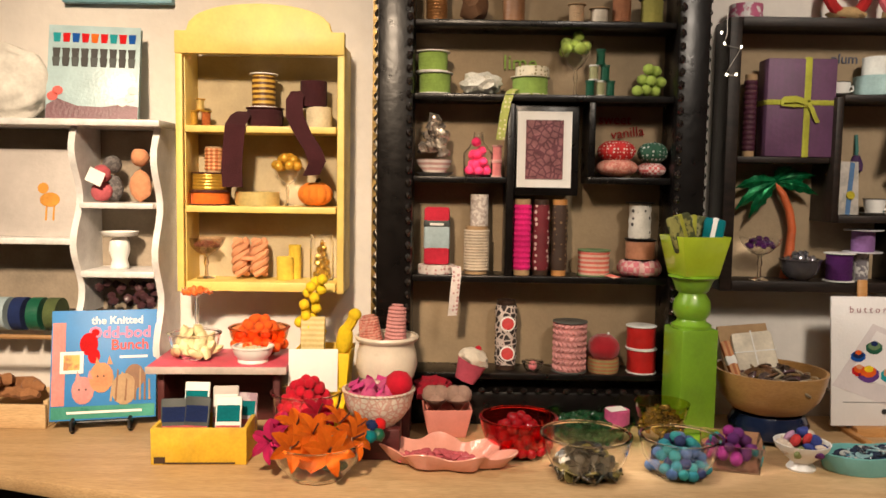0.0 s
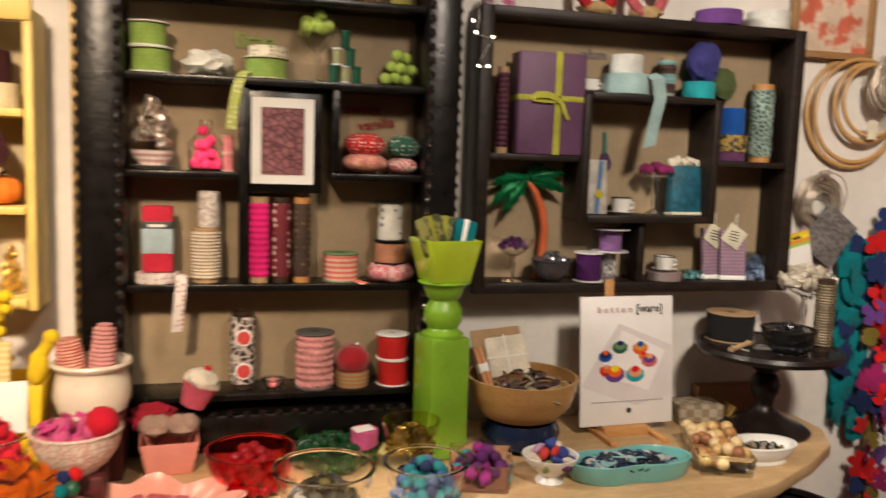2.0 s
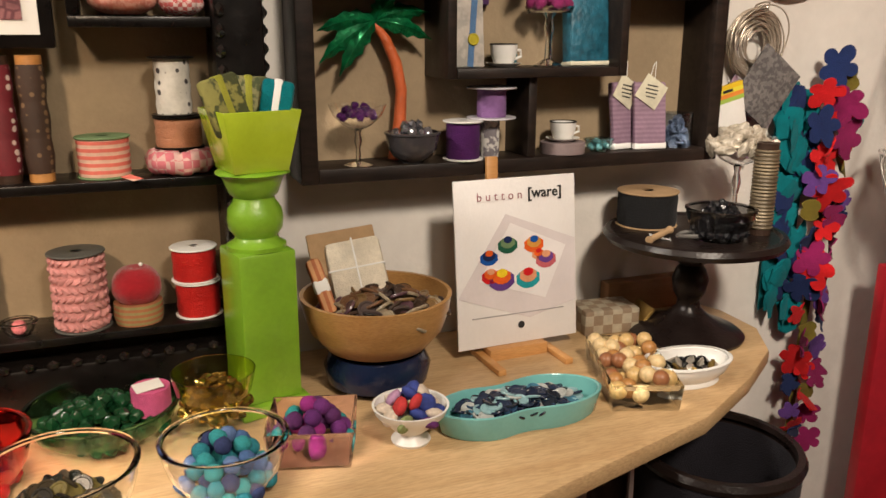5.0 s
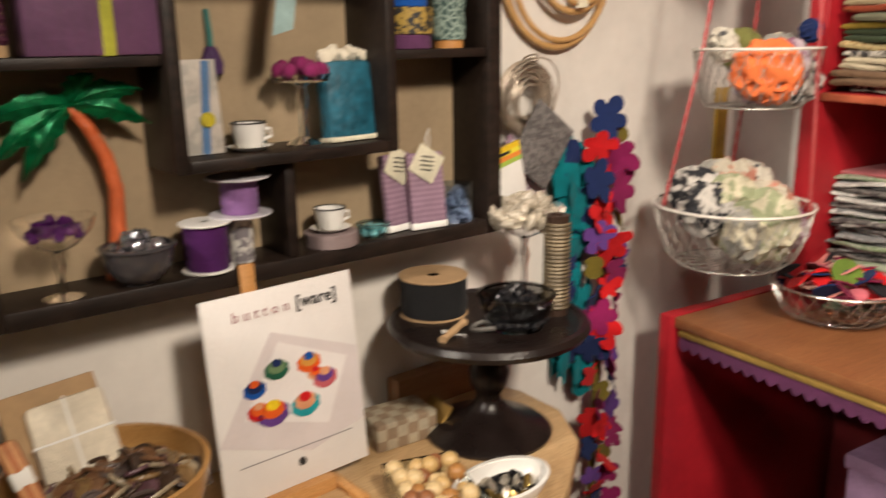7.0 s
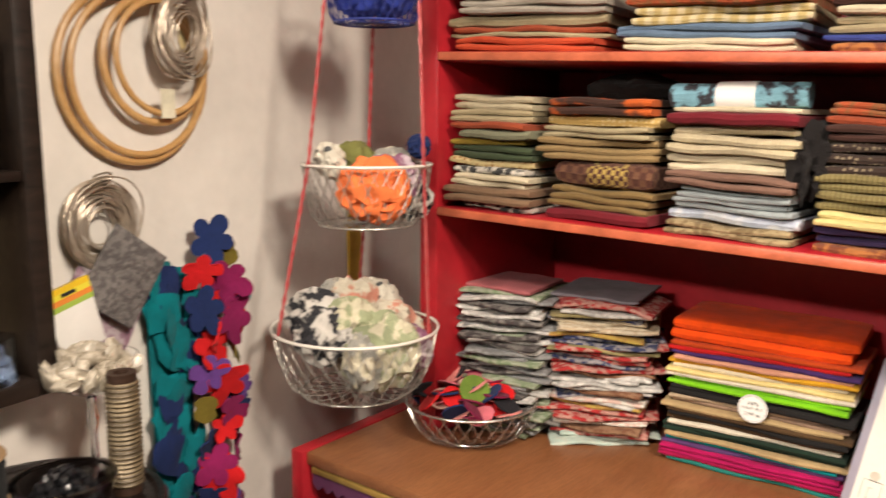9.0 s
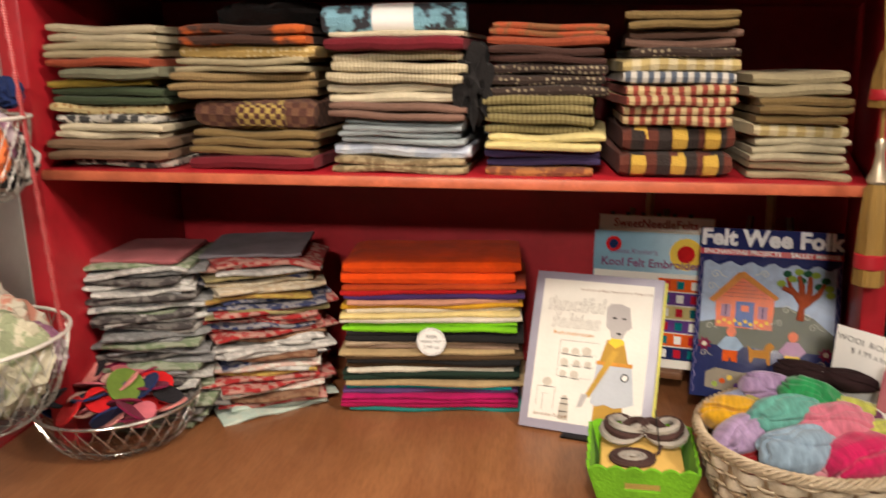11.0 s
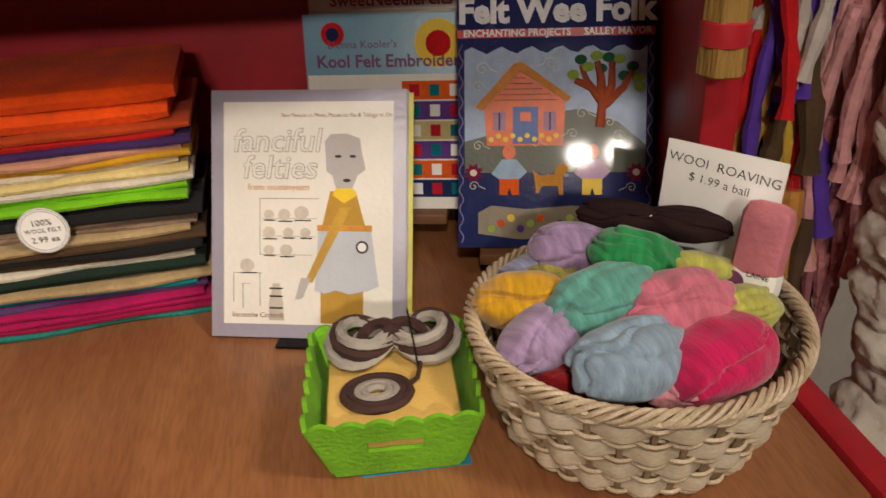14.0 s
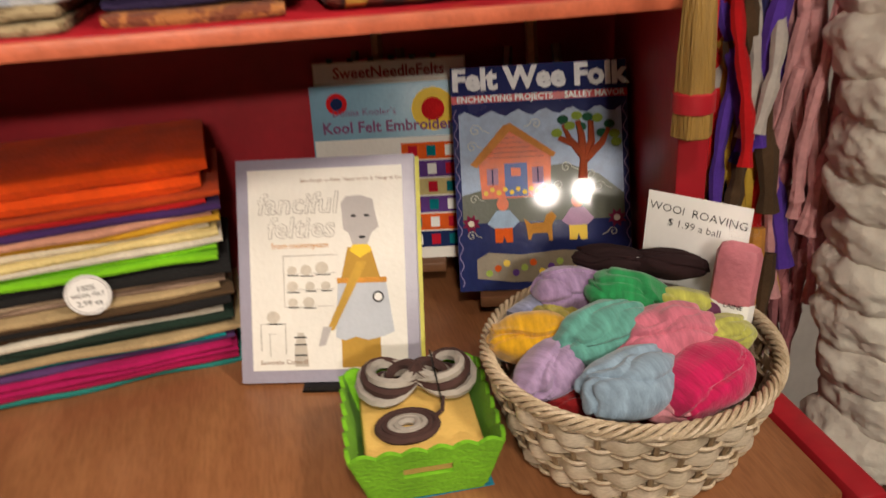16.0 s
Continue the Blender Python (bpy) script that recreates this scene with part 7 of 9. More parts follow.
spool("black ribbon spool with a tan cardboard top", 1.283, 1.702, PZ, 0.054, 0.062, BLK, CARDBOARD, t0, 2, 0.97)
bb_ = bowl("black glass bowl of black beads", 1.335, 1.572, PZ, 0.056, 0.05, glass("smoke_dark_glass", (0.3, 0.3, 0.3)), 0.7, group=t0)
b = solo("mixed_bead", ball(0.008, sub=1), mat("jet_bead", (0.012, 0.012, 0.014), 0.2), "jet black bead in a bowl", "bead", None, "jet beads")
heap(b, 1.335, 1.572, PZ + 0.012, 0.042, 0.042, 0.048, 90, 0.012)
yarn_tube("dark bronze twine on a tall bobbin", 1.42, 1.573, PZ, 0.021, 0.155, mat("bronze_twine", (0.1, 0.075, 0.045), 0.5, 0.3, pattern="Z", col2=(0.22, 0.17, 0.1), pscale=60), DARKWOOD, 22)
goblet("clear glass compote heaped with cream shells", 1.438, 1.66, PZ, 0.06, 0.155, GLASS, 0.34)
b = solo("shell", ball(0.015, sub=2, rough=0.4, squash=(1.2, 0.8, 0.6)), mat("cream_shell", (0.52, 0.46, 0.37), 0.35, pattern="blotch", col2=(0.3, 0.26, 0.2), pscale=70), "cream and grey seashell in a compote", "shell", None, "shells in the compote")
heap(b, 1.438, 1.66, PZ + 0.132, 0.052, 0.052, 0.034, 60, 0.018, 80)
bobn = thing("wooden_bobbin", "small wooden bobbin tied with a white bow", "bobbin", pose(1.238, 1.60, PZ + 0.008, 0, 82, 20))
part("bobbin", lathe([(0, -0.03), (0.007, -0.03), (0.005, -0.02), (0.006, 0), (0.005, 0.02), (0.007, 0.03), (0, 0.03)], 14), CARDBOARD, bobn)
part("bow", strip([(0.004, -0.02, 0.0), (0.012, -0.012, 0.012), (0.008, 0.0, 0.004), (0.012, 0.012, 0.014), (0.004, 0.02, 0.0)], 0.007, 0.001, (1, 0, 0.5)), PAPER, bobn, "white bow")
rod = solo("cord_coil", tube([(0.03 * math.cos(a) + 0.01 * a, 0.02 * math.sin(a), 0.006 + 0.002 * math.sin(2 * a)) for a in [0.35 * i for i in range(26)]], 0.0035, 6), mat("grey_cord", (0.12, 0.11, 0.1), 0.7), "loose coil of grey cord on the stand", "cord", pose(1.27, 1.585, PZ))
tub = thing("dark_tub", "black fabric tub on the floor under the table edge", "tub", pose(1.185, 1.358, 0) @ Matrix.Diagonal((0.85, 0.85, 1, 1)))
part("tub", vessel([(0.1, 0), (0.105, 0.01), (0.13, 0.45), (0.135, 0.675)], 0.012), cloth("black_felt", (0.015, 0.013, 0.018)), tub)
part("rim", lathe([(0.123, 0.6752), (0.138, 0.6752), (0.141, 0.683), (0.136, 0.691), (0.125, 0.691), (0.123, 0.683)], 36), PED, tub)

# ---- fabrics on the hutch ----
def fold_mesh(w, d, h, seed, wave=0.0045):
    """One soft fold of cloth: a flattened roll w wide, d deep, h high, its front at y = 0."""
    bm = bmesh.new()
    off = Vector((seed * 1.7, seed * 0.9, 0))
    nx, prof = 14, []
    r = h / 2
    for i in range(5):
        a = math.pi / 2 + math.pi * i / 4
        prof.append((r + r * math.cos(a), r + r * math.sin(a)))
    prof += [(d * 0.5, 0), (d, 0), (d, h), (d * 0.5, h)]
    rings = []
    for i in range(nx + 1):
        f = i / nx
        end = 0.72 if i in (0, nx) else 1.0
        x = (f - 0.5) * w
        dz = wave * noise.noise(Vector((x * 14, 0, 0)) + off)
        dy = 2.2 * wave * noise.noise(Vector((x * 9, 5, 0)) + off)
        rings.append([bm.verts.new((x, y + dy, r + (z - r) * end * (1 + 0.12 * noise.noise(Vector((x * 20, y * 20, z * 60)) + off)) + dz)) for y, z in prof])
    n = len(prof)
    for p, q in zip(rings, rings[1:]):
        for k in range(n):
            bm.faces.new((p[k], p[(k + 1) % n], q[(k + 1) % n], q[k]))
    bm.faces.new(rings[0][::-1])
    bm.faces.new(rings[-1])
    bmesh.ops.recalc_face_normals(bm, faces=bm.faces[:])
    return bm


FAB = {}


def fab(name, col, col2=None, pattern="", pscale=60.0, **kw):
    FAB[name] = cloth("fabric_" + name, col, bump=0.7, bscale=350, pattern=pattern, col2=col2 or col, pscale=pscale, **kw)


fab("bw_print", (0.62, 0.58, 0.5), (0.05, 0.05, 0.05), "blotch", 70)
fab("brown", (0.2, 0.12, 0.07))
fab("cream", (0.62, 0.54, 0.38))
fab("green_plaid", (0.3, 0.3, 0.22), (0.08, 0.1, 0.07), "X", 20)
fab("cream_print", (0.6, 0.48, 0.24), (0.35, 0.2, 0.08), "dots", 90)
fab("dark_green", (0.05, 0.07, 0.035))
fab("mustard", (0.3, 0.21, 0.03))
fab("sage", (0.2, 0.2, 0.13))
fab("rust", (0.3, 0.06, 0.025))
fab("khaki", (0.36, 0.3, 0.18))
fab("light_khaki", (0.45, 0.39, 0.26))
fab("maroon", (0.16, 0.012, 0.02))
fab("olive_brown", (0.2, 0.13, 0.05))
fab("dark_weave", (0.09, 0.035, 0.025), (0.15, 0.07, 0.04), "check", 90)
fab("yellow_weave", (0.4, 0.28, 0.08), (0.09, 0.035, 0.025), "check", 130)
fab("tan_rib", (0.32, 0.22, 0.1), (0.24, 0.16, 0.07), "X", 70)
fab("gold_print", (0.45, 0.3, 0.1), (0.62, 0.48, 0.25), "dots", 110)
fab("orange_dots", (0.055, 0.025, 0.018), (0.5, 0.1, 0.02), "blotch", 16)
fab("beige_print", (0.35, 0.27, 0.15), (0.2, 0.14, 0.07), "blotch", 90)
fab("white_blue", (0.6, 0.62, 0.66), (0.42, 0.46, 0.55), "blotch", 40)
fab("grey_blue", (0.33, 0.37, 0.38))
fab("mocha", (0.2, 0.11, 0.08))
fab("cable_cream", (0.58, 0.49, 0.33), (0.42, 0.35, 0.22), "X", 60)
fab("navy", (0.045, 0.03, 0.09))
fab("butter", (0.68, 0.56, 0.24))
fab("olive_wave", (0.27, 0.22, 0.09), (0.18, 0.14, 0.055), "X", 50)
fab("dark_dots", (0.045, 0.028, 0.022), (0.3, 0.24, 0.16), "dots", 130)
fab("dark_brown", (0.06, 0.026, 0.02))
fab("red_print", (0.25, 0.1, 0.04), (0.4, 0.08, 0.03), "blotch", 60)
fab("rust_print", (0.42, 0.16, 0.05), (0.2, 0.06, 0.03), "blotch", 60)
fab("stripe_warm", (0.3, 0.06, 0.04), (0.55, 0.42, 0.22), "X", 22)
fab("stripe_cool", (0.6, 0.56, 0.5), (0.1, 0.12, 0.16), "X", 22)
fab("plaid_big", (0.13, 0.035, 0.022), (0.035, 0.025, 0.022), "X", 9)
fab("plaid_yellow", (0.58, 0.36, 0.06))
fab("slate_blue", (0.12, 0.18, 0.27))
fab("orange_red", (0.55, 0.07, 0.025))
fab("grey_stripe", (0.42, 0.38, 0.32), (0.32, 0.28, 0.23), "X", 50)
fab("gold_stripe", (0.5, 0.38, 0.16), (0.62, 0.52, 0.32), "X", 14)
fab("bright_blue", (0.04, 0.06, 0.25))
fab("sky_print", (0.25, 0.5, 0.62), (0.05, 0.05, 0.06), "blotch", 45)
fab("black_fur", (0.012, 0.01, 0.01))
PRETTY = {"bw_print": "black and white print", "green_plaid": "green plaid", "cream_print": "cream dotted", "dark_weave": "dark brown woven", "yellow_weave": "yellow and brown woven", "tan_rib": "tan ribbed", "gold_print": "gold dotted", "orange_dots": "brown and orange", "beige_print": "beige print", "white_blue": "white and blue", "grey_blue": "grey-blue", "cable_cream": "cream cable-knit", "olive_wave": "olive wave-patterned", "dark_dots": "dark dotted", "red_print": "red-brown print", "rust_print": "rust print", "stripe_warm": "red and tan striped", "stripe_cool": "white and blue striped", "plaid_big": "brown yellow plaid", "orange_red": "orange-red", "grey_stripe": "grey striped", "gold_stripe": "gold striped", "bright_blue": "bright blue", "sky_print": "sky blue print", "light_khaki": "light khaki", "olive_brown": "olive brown", "dark_green": "dark green", "dark_brown": "dark brown", "slate_blue": "slate blue"}
seedn = 0


def fabric_stack(u0, u1, v0, z0, slope, layers, depth=0.26, group="folded fabrics on the hutch"):
    """Folded cloths piled on a shelf from below; layers: height, fabric, folds."""
    global seedn
    z = z0
    cu = (u0 + u1) / 2
    for h, nm, folds in layers:
        folds = folds if nm in ("plaid_big", "dark_weave") else max(folds, int(h / 0.011))
        seedn += 1
        random.seed(seedn)
        w = (u1 - u0) * random.uniform(0.86, 1.0)
        du = random.uniform(-0.5, 0.5) * ((u1 - u0) - w)
        t = thing("folded_fabric", "folded %s fabric in a pile on the shelf" % PRETTY.get(nm, nm), "fabric", HM @ pose(cu + du, v0 + random.uniform(-0.014, 0.012), z - (cu + du) * math.tan(radians(slope)), 0, slope + random.uniform(-0.8, 0.8), random.uniform(-4.5, 4.5)), group)
        fh = h / folds
        for k in range(folds):
            part("fold", fold_mesh(w * random.uniform(0.94, 1.0), depth - 0.02, fh * 1.02, seedn * 3 + k), FAB[nm], t, m=pose(random.uniform(-0.004, 0.004), random.uniform(0, 0.008), fh * k, 0, 0, random.uniform(-1.5, 1.5)))
        if nm == "plaid_big":
            for px in (-0.32, 0.02, 0.3):
                part("woven_stripe", fold_mesh(w * (0.13 if px else 0.07), depth - 0.02, h * 0.98, seedn, 0.0), FAB["plaid_yellow"] if px else FAB["cream"], t, "yellow stripe" if px else "cream stripe", m=pose(px * w, -0.0015, 0.0006))
        if nm == "dark_weave":
            part("woven_patch", fold_mesh(w * 0.38, depth - 0.02, h * 0.9, seedn, 0.0), FAB["yellow_weave"], t, "yellow woven patch", m=pose(0.08 * w, -0.0018, h * 0.05))
        z += h
    random.seed(1000 + seedn)


S2, S1 = 1.2366, 1.5086
fabric_stack(0.006, 0.186, 0.02, S2, 1.55, [(0.012, "bw_print", 1), (0.028, "brown", 1), (0.022, "cream", 1), (0.012, "bw_print", 1), (0.014, "cream_print", 1), (0.024, "dark_green", 2), (0.012, "mustard", 1), (0.016, "sage", 1), (0.012, "rust", 1), (0.022, "khaki", 1), (0.024, "light_khaki", 1)])
fabric_stack(0.194, 0.402, 0.02, S2, 1.55, [(0.02, "maroon", 1), (0.034, "olive_brown", 1), (0.044, "dark_weave", 1), (0.036, "tan_rib", 1), (0.018, "khaki", 2), (0.018, "gold_print", 1), (0.026, "orange_dots", 1)])
fabric_stack(0.410, 0.606, 0.02, S2, 1.55, [(0.02, "beige_print", 2), (0.018, "white_blue", 1), (0.036, "grey_blue", 4), (0.02, "mocha", 2), (0.026, "cream", 2), (0.028, "cable_cream", 2), (0.014, "cable_cream", 1), (0.018, "maroon", 1), (0.008, "cream", 1)])
fabric_stack(0.622, 0.79, 0.02, S2, 1.55, [(0.012, "rust_print", 1), (0.022, "navy", 1), (0.022, "butter", 2), (0.036, "olive_wave", 1), (0.012, "olive_wave", 1), (0.042, "dark_dots", 2), (0.022, "dark_brown", 1), (0.012, "rust", 1), (0.018, "red_print", 2)])
fabric_stack(0.800, 0.956, 0.02, S2, 1.55, [(0.034, "plaid_big", 1), (0.034, "plaid_big", 1), (0.026, "stripe_warm", 1), (0.026, "stripe_warm", 1), (0.016, "stripe_cool", 1), (0.018, "gold_stripe", 1), (0.012, "dark_dots", 1), (0.024, "mocha", 1), (0.022, "olive_brown", 1)])
fabric_stack(0.964, 1.096, 0.02, S2, 1.55, [(0.024, "khaki", 2), (0.03, "light_khaki", 3), (0.018, "gold_stripe", 1), (0.034, "olive_brown", 2), (0.03, "khaki", 2)])
fabric_stack(0.006, 0.312, 0.02, S1, 2.4, [(0.022, "orange_red", 1), (0.008, "khaki", 1), (0.01, "rust", 1), (0.02, "khaki", 1), (0.034, "grey_stripe", 2), (0.02, "sage", 1)])
fabric_stack(0.318, 0.606, 0.02, S1, 2.4, [(0.018, "cream", 2), (0.022, "slate_blue", 1), (0.026, "gold_stripe", 1), (0.03, "red_print", 2)])
fabric_stack(0.618, 0.876, 0.02, S1, 2.4, [(0.014, "rust_print", 1), (0.009, "bright_blue", 1), (0.024, "khaki", 2), (0.012, "cream", 1), (0.032, "dark_brown", 1)])
fabric_stack(0.886, 1.09, 0.02, S1, 2.4, [(0.016, "bright_blue", 1), (0.03, "mocha", 2), (0.03, "khaki", 2)])
z9 = S2 + 0.188 - 0.5 * 0.027
tr_ = thing("tied_fabric_roll", "rolled sky blue print fabric with a paper band", "fabric", HM @ pose(0.505, 0.06, z9 + 0.0165, 0, 90, 0))
part("roll", lathe([(0, -0.098), (0.017, -0.098), (0.0195, -0.09), (0.018, -0.03), (0.0195, 0.03), (0.018, 0.098), (0, 0.098)], 18, 0.05), FAB["sky_print"], tr_)
part("band", lathe([(0.0198, -0.028), (0.0205, -0.028), (0.0205, 0.028), (0.0198, 0.028)], 20), PAPER, tr_, "white paper band")
fur = solo("fur_scrap", ball(0.034, 0, 0, 0, 3, 1.1, (0.7, 0.8, 1.3), 70), FAB["black_fur"], "tuft of black fur between two piles", "fur", HM @ pose(0.612, 0.035, 1.335))
solo("black_hat", ball(0.06, 0, 0, 0.0, 3, 0.3, (1.3, 1, 0.45), 40), FAB["black_fur"], "folded black knit piece on top of the pile", "fabric", HM @ pose(0.31, 0.14, S2 + 0.205))

# piles on the desk
random.seed(77)
QM = [("quilt_grey", (0.3, 0.3, 0.3), (0.1, 0.1, 0.1)), ("quilt_white", (0.66, 0.64, 0.6), (0.2, 0.2, 0.2)), ("quilt_green", (0.2, 0.26, 0.15), (0.5, 0.5, 0.42)), ("quilt_dark", (0.07, 0.06, 0.06), (0.35, 0.33, 0.3))]
QW = [("quilt_red", (0.4, 0.03, 0.03), (0.65, 0.55, 0.45)), ("quilt_cream", (0.68, 0.6, 0.45), (0.4, 0.25, 0.12)), ("quilt_olive", (0.25, 0.21, 0.1), (0.4, 0.33, 0.15)), ("quilt_navy", (0.04, 0.05, 0.12), (0.6, 0.55, 0.5)), ("quilt_white", (0.66, 0.64, 0.6), (0.2, 0.2, 0.2)), ("quilt_snow", (0.72, 0.68, 0.6), (0.6, 0.2, 0.15)), ("quilt_red", (0.4, 0.03, 0.03), (0.65, 0.55, 0.45)), ("quilt_gold", (0.5, 0.35, 0.08), (0.3, 0.1, 0.05)), ("quilt_brown", (0.2, 0.09, 0.05), (0.4, 0.25, 0.15))]


def square_pile(u, v, w, d, n, th, rz, mats, top, group, last=None):
    for k in range(n):
        nm, a, b_ = mats[random.randrange(len(mats))]
        if last and k < len(last):
            nm, a, b_ = last[k]
        if k == n - 1:
            nm, a, b_ = top
        m = cloth(nm, a, pattern="blotch", col2=tuple(0.55 * p + 0.45 * q for p, q in zip(a, b_)), pscale=75)
        t = solo("fabric_square", moved(fold_mesh(w * random.uniform(0.8, 1.02), d * random.uniform(0.85, 1.05), th * random.uniform(0.9, 1.25), k + 40, 0.009), pose(0, -d / 2, 0)), m, "folded printed cotton square in a leaning pile", "fabric", HM @ pose(u + random.uniform(-0.012, 0.012), v + random.uniform(-0.012, 0.012), DZ + 0.001 + th * k, random.uniform(-1.5, 1.5), random.uniform(-1.5, 1.5), rz + random.uniform(-14, 14)), group)


square_pile(0.066, 0.165, 0.185, 0.17, 38, 0.0074, 12, QM, ("quilt_pink", (0.4, 0.12, 0.13), (0.36, 0.1, 0.11)), "grey printed cotton squares")
square_pile(0.225, 0.235, 0.205, 0.17, 38, 0.0072, 22, QW, ("quilt_lilac", (0.24, 0.22, 0.25), (0.22, 0.2, 0.23)), "printed cotton squares", [("quilt_mint", (0.5, 0.62, 0.55), (0.6, 0.6, 0.5)), ("quilt_mint", (0.5, 0.62, 0.55), (0.6, 0.6, 0.5)), QW[0]])
FELTC = [("green_teal", (0.02, 0.2, 0.17)), ("maroon", (0.33, 0.005, 0.06)), ("magenta", (0.4, 0.006, 0.09)), ("magenta", (0.4, 0.006, 0.09)), ("violet", (0.1, 0.04, 0.14)), ("teal", (0.0, 0.25, 0.27)), ("tan", (0.42, 0.3, 0.15)), ("forest", (0.012, 0.028, 0.018)), ("forest", (0.012, 0.028, 0.018)), ("white", (0.66, 0.6, 0.48)), ("cocoa", (0.08, 0.045, 0.02)), ("black", (0.012, 0.011, 0.011)), ("cocoa", (0.08, 0.045, 0.02)), ("tan", (0.42, 0.3, 0.15)), ("taupe", (0.3, 0.2, 0.14)), ("beige", (0.4, 0.3, 0.2)), ("black", (0.012, 0.011, 0.011)), ("black", (0.012, 0.011, 0.011)), ("lime", (0.2, 0.55, 0.012)), ("lime", (0.2, 0.55, 0.012)), ("white", (0.66, 0.6, 0.48)), ("lemon", (0.75, 0.6, 0.25)), ("cream", (0.7, 0.6, 0.42)), ("gold", (0.62, 0.32, 0.02)), ("peach", (0.62, 0.3, 0.2)), ("indigo", (0.06, 0.025, 0.12)), ("scarlet", (0.5, 0.012, 0.012)), ("rust", (0.5, 0.06, 0.01)), ("flame", (0.85, 0.08, 0.005)), ("flame", (0.85, 0.08, 0.005))]
random.seed(5)
zf = DZ + 0.0005
for k, (nm, c) in enumerate(FELTC):
    th = 0.019 if nm == "flame" else 0.0078
    calm = 0.35 if nm == "flame" else 1.0
    w = 0.285 + random.uniform(-0.012, 0.012) * calm
    solo("felt_sheet", fold_mesh(w, 0.155, th * 1.18, k, 0.0028 * calm), cloth("felt_" + nm, c, bump=0.6, bscale=260), "folded %s wool felt sheet in a tall pile" % nm.replace("_", " "), "felt", HM @ pose(0.522 + random.uniform(-0.007, 0.007), 0.178 + random.uniform(-0.006, 0.006), zf, 0, random.uniform(-0.4, 0.4), 3 + random.uniform(-1.8, 1.8) * calm), "wool felt sheets in a pile")
    zf += th
ftag = thing("round_tag", "round white paper price tag with a ruled edge", "tag", HM @ pose(0.525, 0.1655, 0.93, 0, 0, 2))
part("card", moved(lathe([(0, 0), (0.024, 0), (0.024, 0.0008), (0, 0.0008)], 32), pose(0, 0, 0, 90)), PAPER, ftag)
for r in (0.0205, 0.0228):
    part("ruled_edge", moved(lathe([(r, 0.0009), (r + 0.0007, 0.0009), (r + 0.0007, 0.0011), (r, 0.0011)], 32), pose(0, 0, 0, 90)), mat("grey_ink", (0.35, 0.33, 0.33)), ftag)
words("100%", 0.009, INK, ftag, pose(0.0, -0.0013, 0.006), "handwriting", 0.0001)
words("WOOL FELT", 0.0062, INK, ftag, pose(0.0, -0.0013, -0.0015), "handwriting", 0.0001)
words("2.99 ea", 0.009, INK, ftag, pose(0.0, -0.0013, -0.012), "handwriting", 0.0001)

# wire dish of felt circles
wdish = thing("wire_dish", "round silver wire dish of felt circles on the desk", "dish", pose(2.085, 1.45, DZ))
SILV = mat("silver_wire_bright", (0.62, 0.58, 0.54), 0.25, 0.85, bump=0.1)


def basket_wires(r0, r1, h, n, turn, wire=0.0009, curve=0.35):
    bm = bmesh.new()
    for s in (-1, 1):
        for i in range(n):
            pts = []
            for j in range(8):
                f = j / 7
                rr = r0 + (r1 - r0) * f ** curve if curve != 1 else r0 + (r1 - r0) * f
                a = 2 * math.pi * i / n + s * turn * f
                pts.append((rr * math.cos(a), rr * math.sin(a), h * f))
            add(bm, tube(pts, wire, 4))
    return bm


def loop(r, z, tr, n=40):
    return tube([(r * math.cos(2 * math.pi * i / n), r * math.sin(2 * math.pi * i / n), z) for i in range(n)], tr, 6, True)


part("wire_mesh", basket_wires(0.062, 0.124, 0.072, 30, 0.35), SILV, wdish)
part("rim", loop(0.124, 0.0725, 0.0026), SILV, wdish)
part("foot_ring", loop(0.062, 0.002, 0.002), SILV, wdish)
part("liner", vessel([(0.056, 0.003), (0.096, 0.022), (0.113, 0.05)], 0.001), glass("blush_glass", (0.95, 0.8, 0.82)), wdish)
CIRC = [cloth("rose_pink_felt", (0.65, 0.16, 0.2)), NAVYF, cloth("salmon_felt", (0.72, 0.26, 0.24)), MATS["scarlet_felt"], cloth("black_felt", (0.015, 0.013, 0.018)), cloth("wine_felt", (0.2, 0.01, 0.05)), cloth("blush_felt", (0.7, 0.42, 0.36)), cloth("black_felt", (0.015, 0.013, 0.018))]
random.seed(9)
for k in range(60):
    a, q = random.uniform(0, 6.28), 0.098 * math.sqrt(random.random())
    solo("felt_circle", slab(circle(0.025, 18), 0.003), CIRC[k % 8], "cut felt circle heaped in a wire dish", "felt circle", pose(2.085 + q * math.cos(a), 1.45 + q * math.sin(a), DZ + 0.055 + 0.032 * (1 - (q / 0.098) ** 2) + 0.0005 * k, random.uniform(-35, 35), random.uniform(-35, 35), 0), "felt circles in the wire dish")
solo("felt_circle", slab(circle(0.029, 24), 0.003), cloth("grass_felt", (0.14, 0.22, 0.035)), "large olive green felt circle on the heap", "felt circle", pose(2.04, 1.418, DZ + 0.106, 40, -38, 0), "felt circles in the wire dish")
solo("felt_circle", slab(circle(0.02, 24), 0.003), MATS["scarlet_felt"], "scarlet felt circle on the heap", "felt circle", pose(2.018, 1.452, DZ + 0.094, 40, -42, 0), "felt circles in the wire dish")

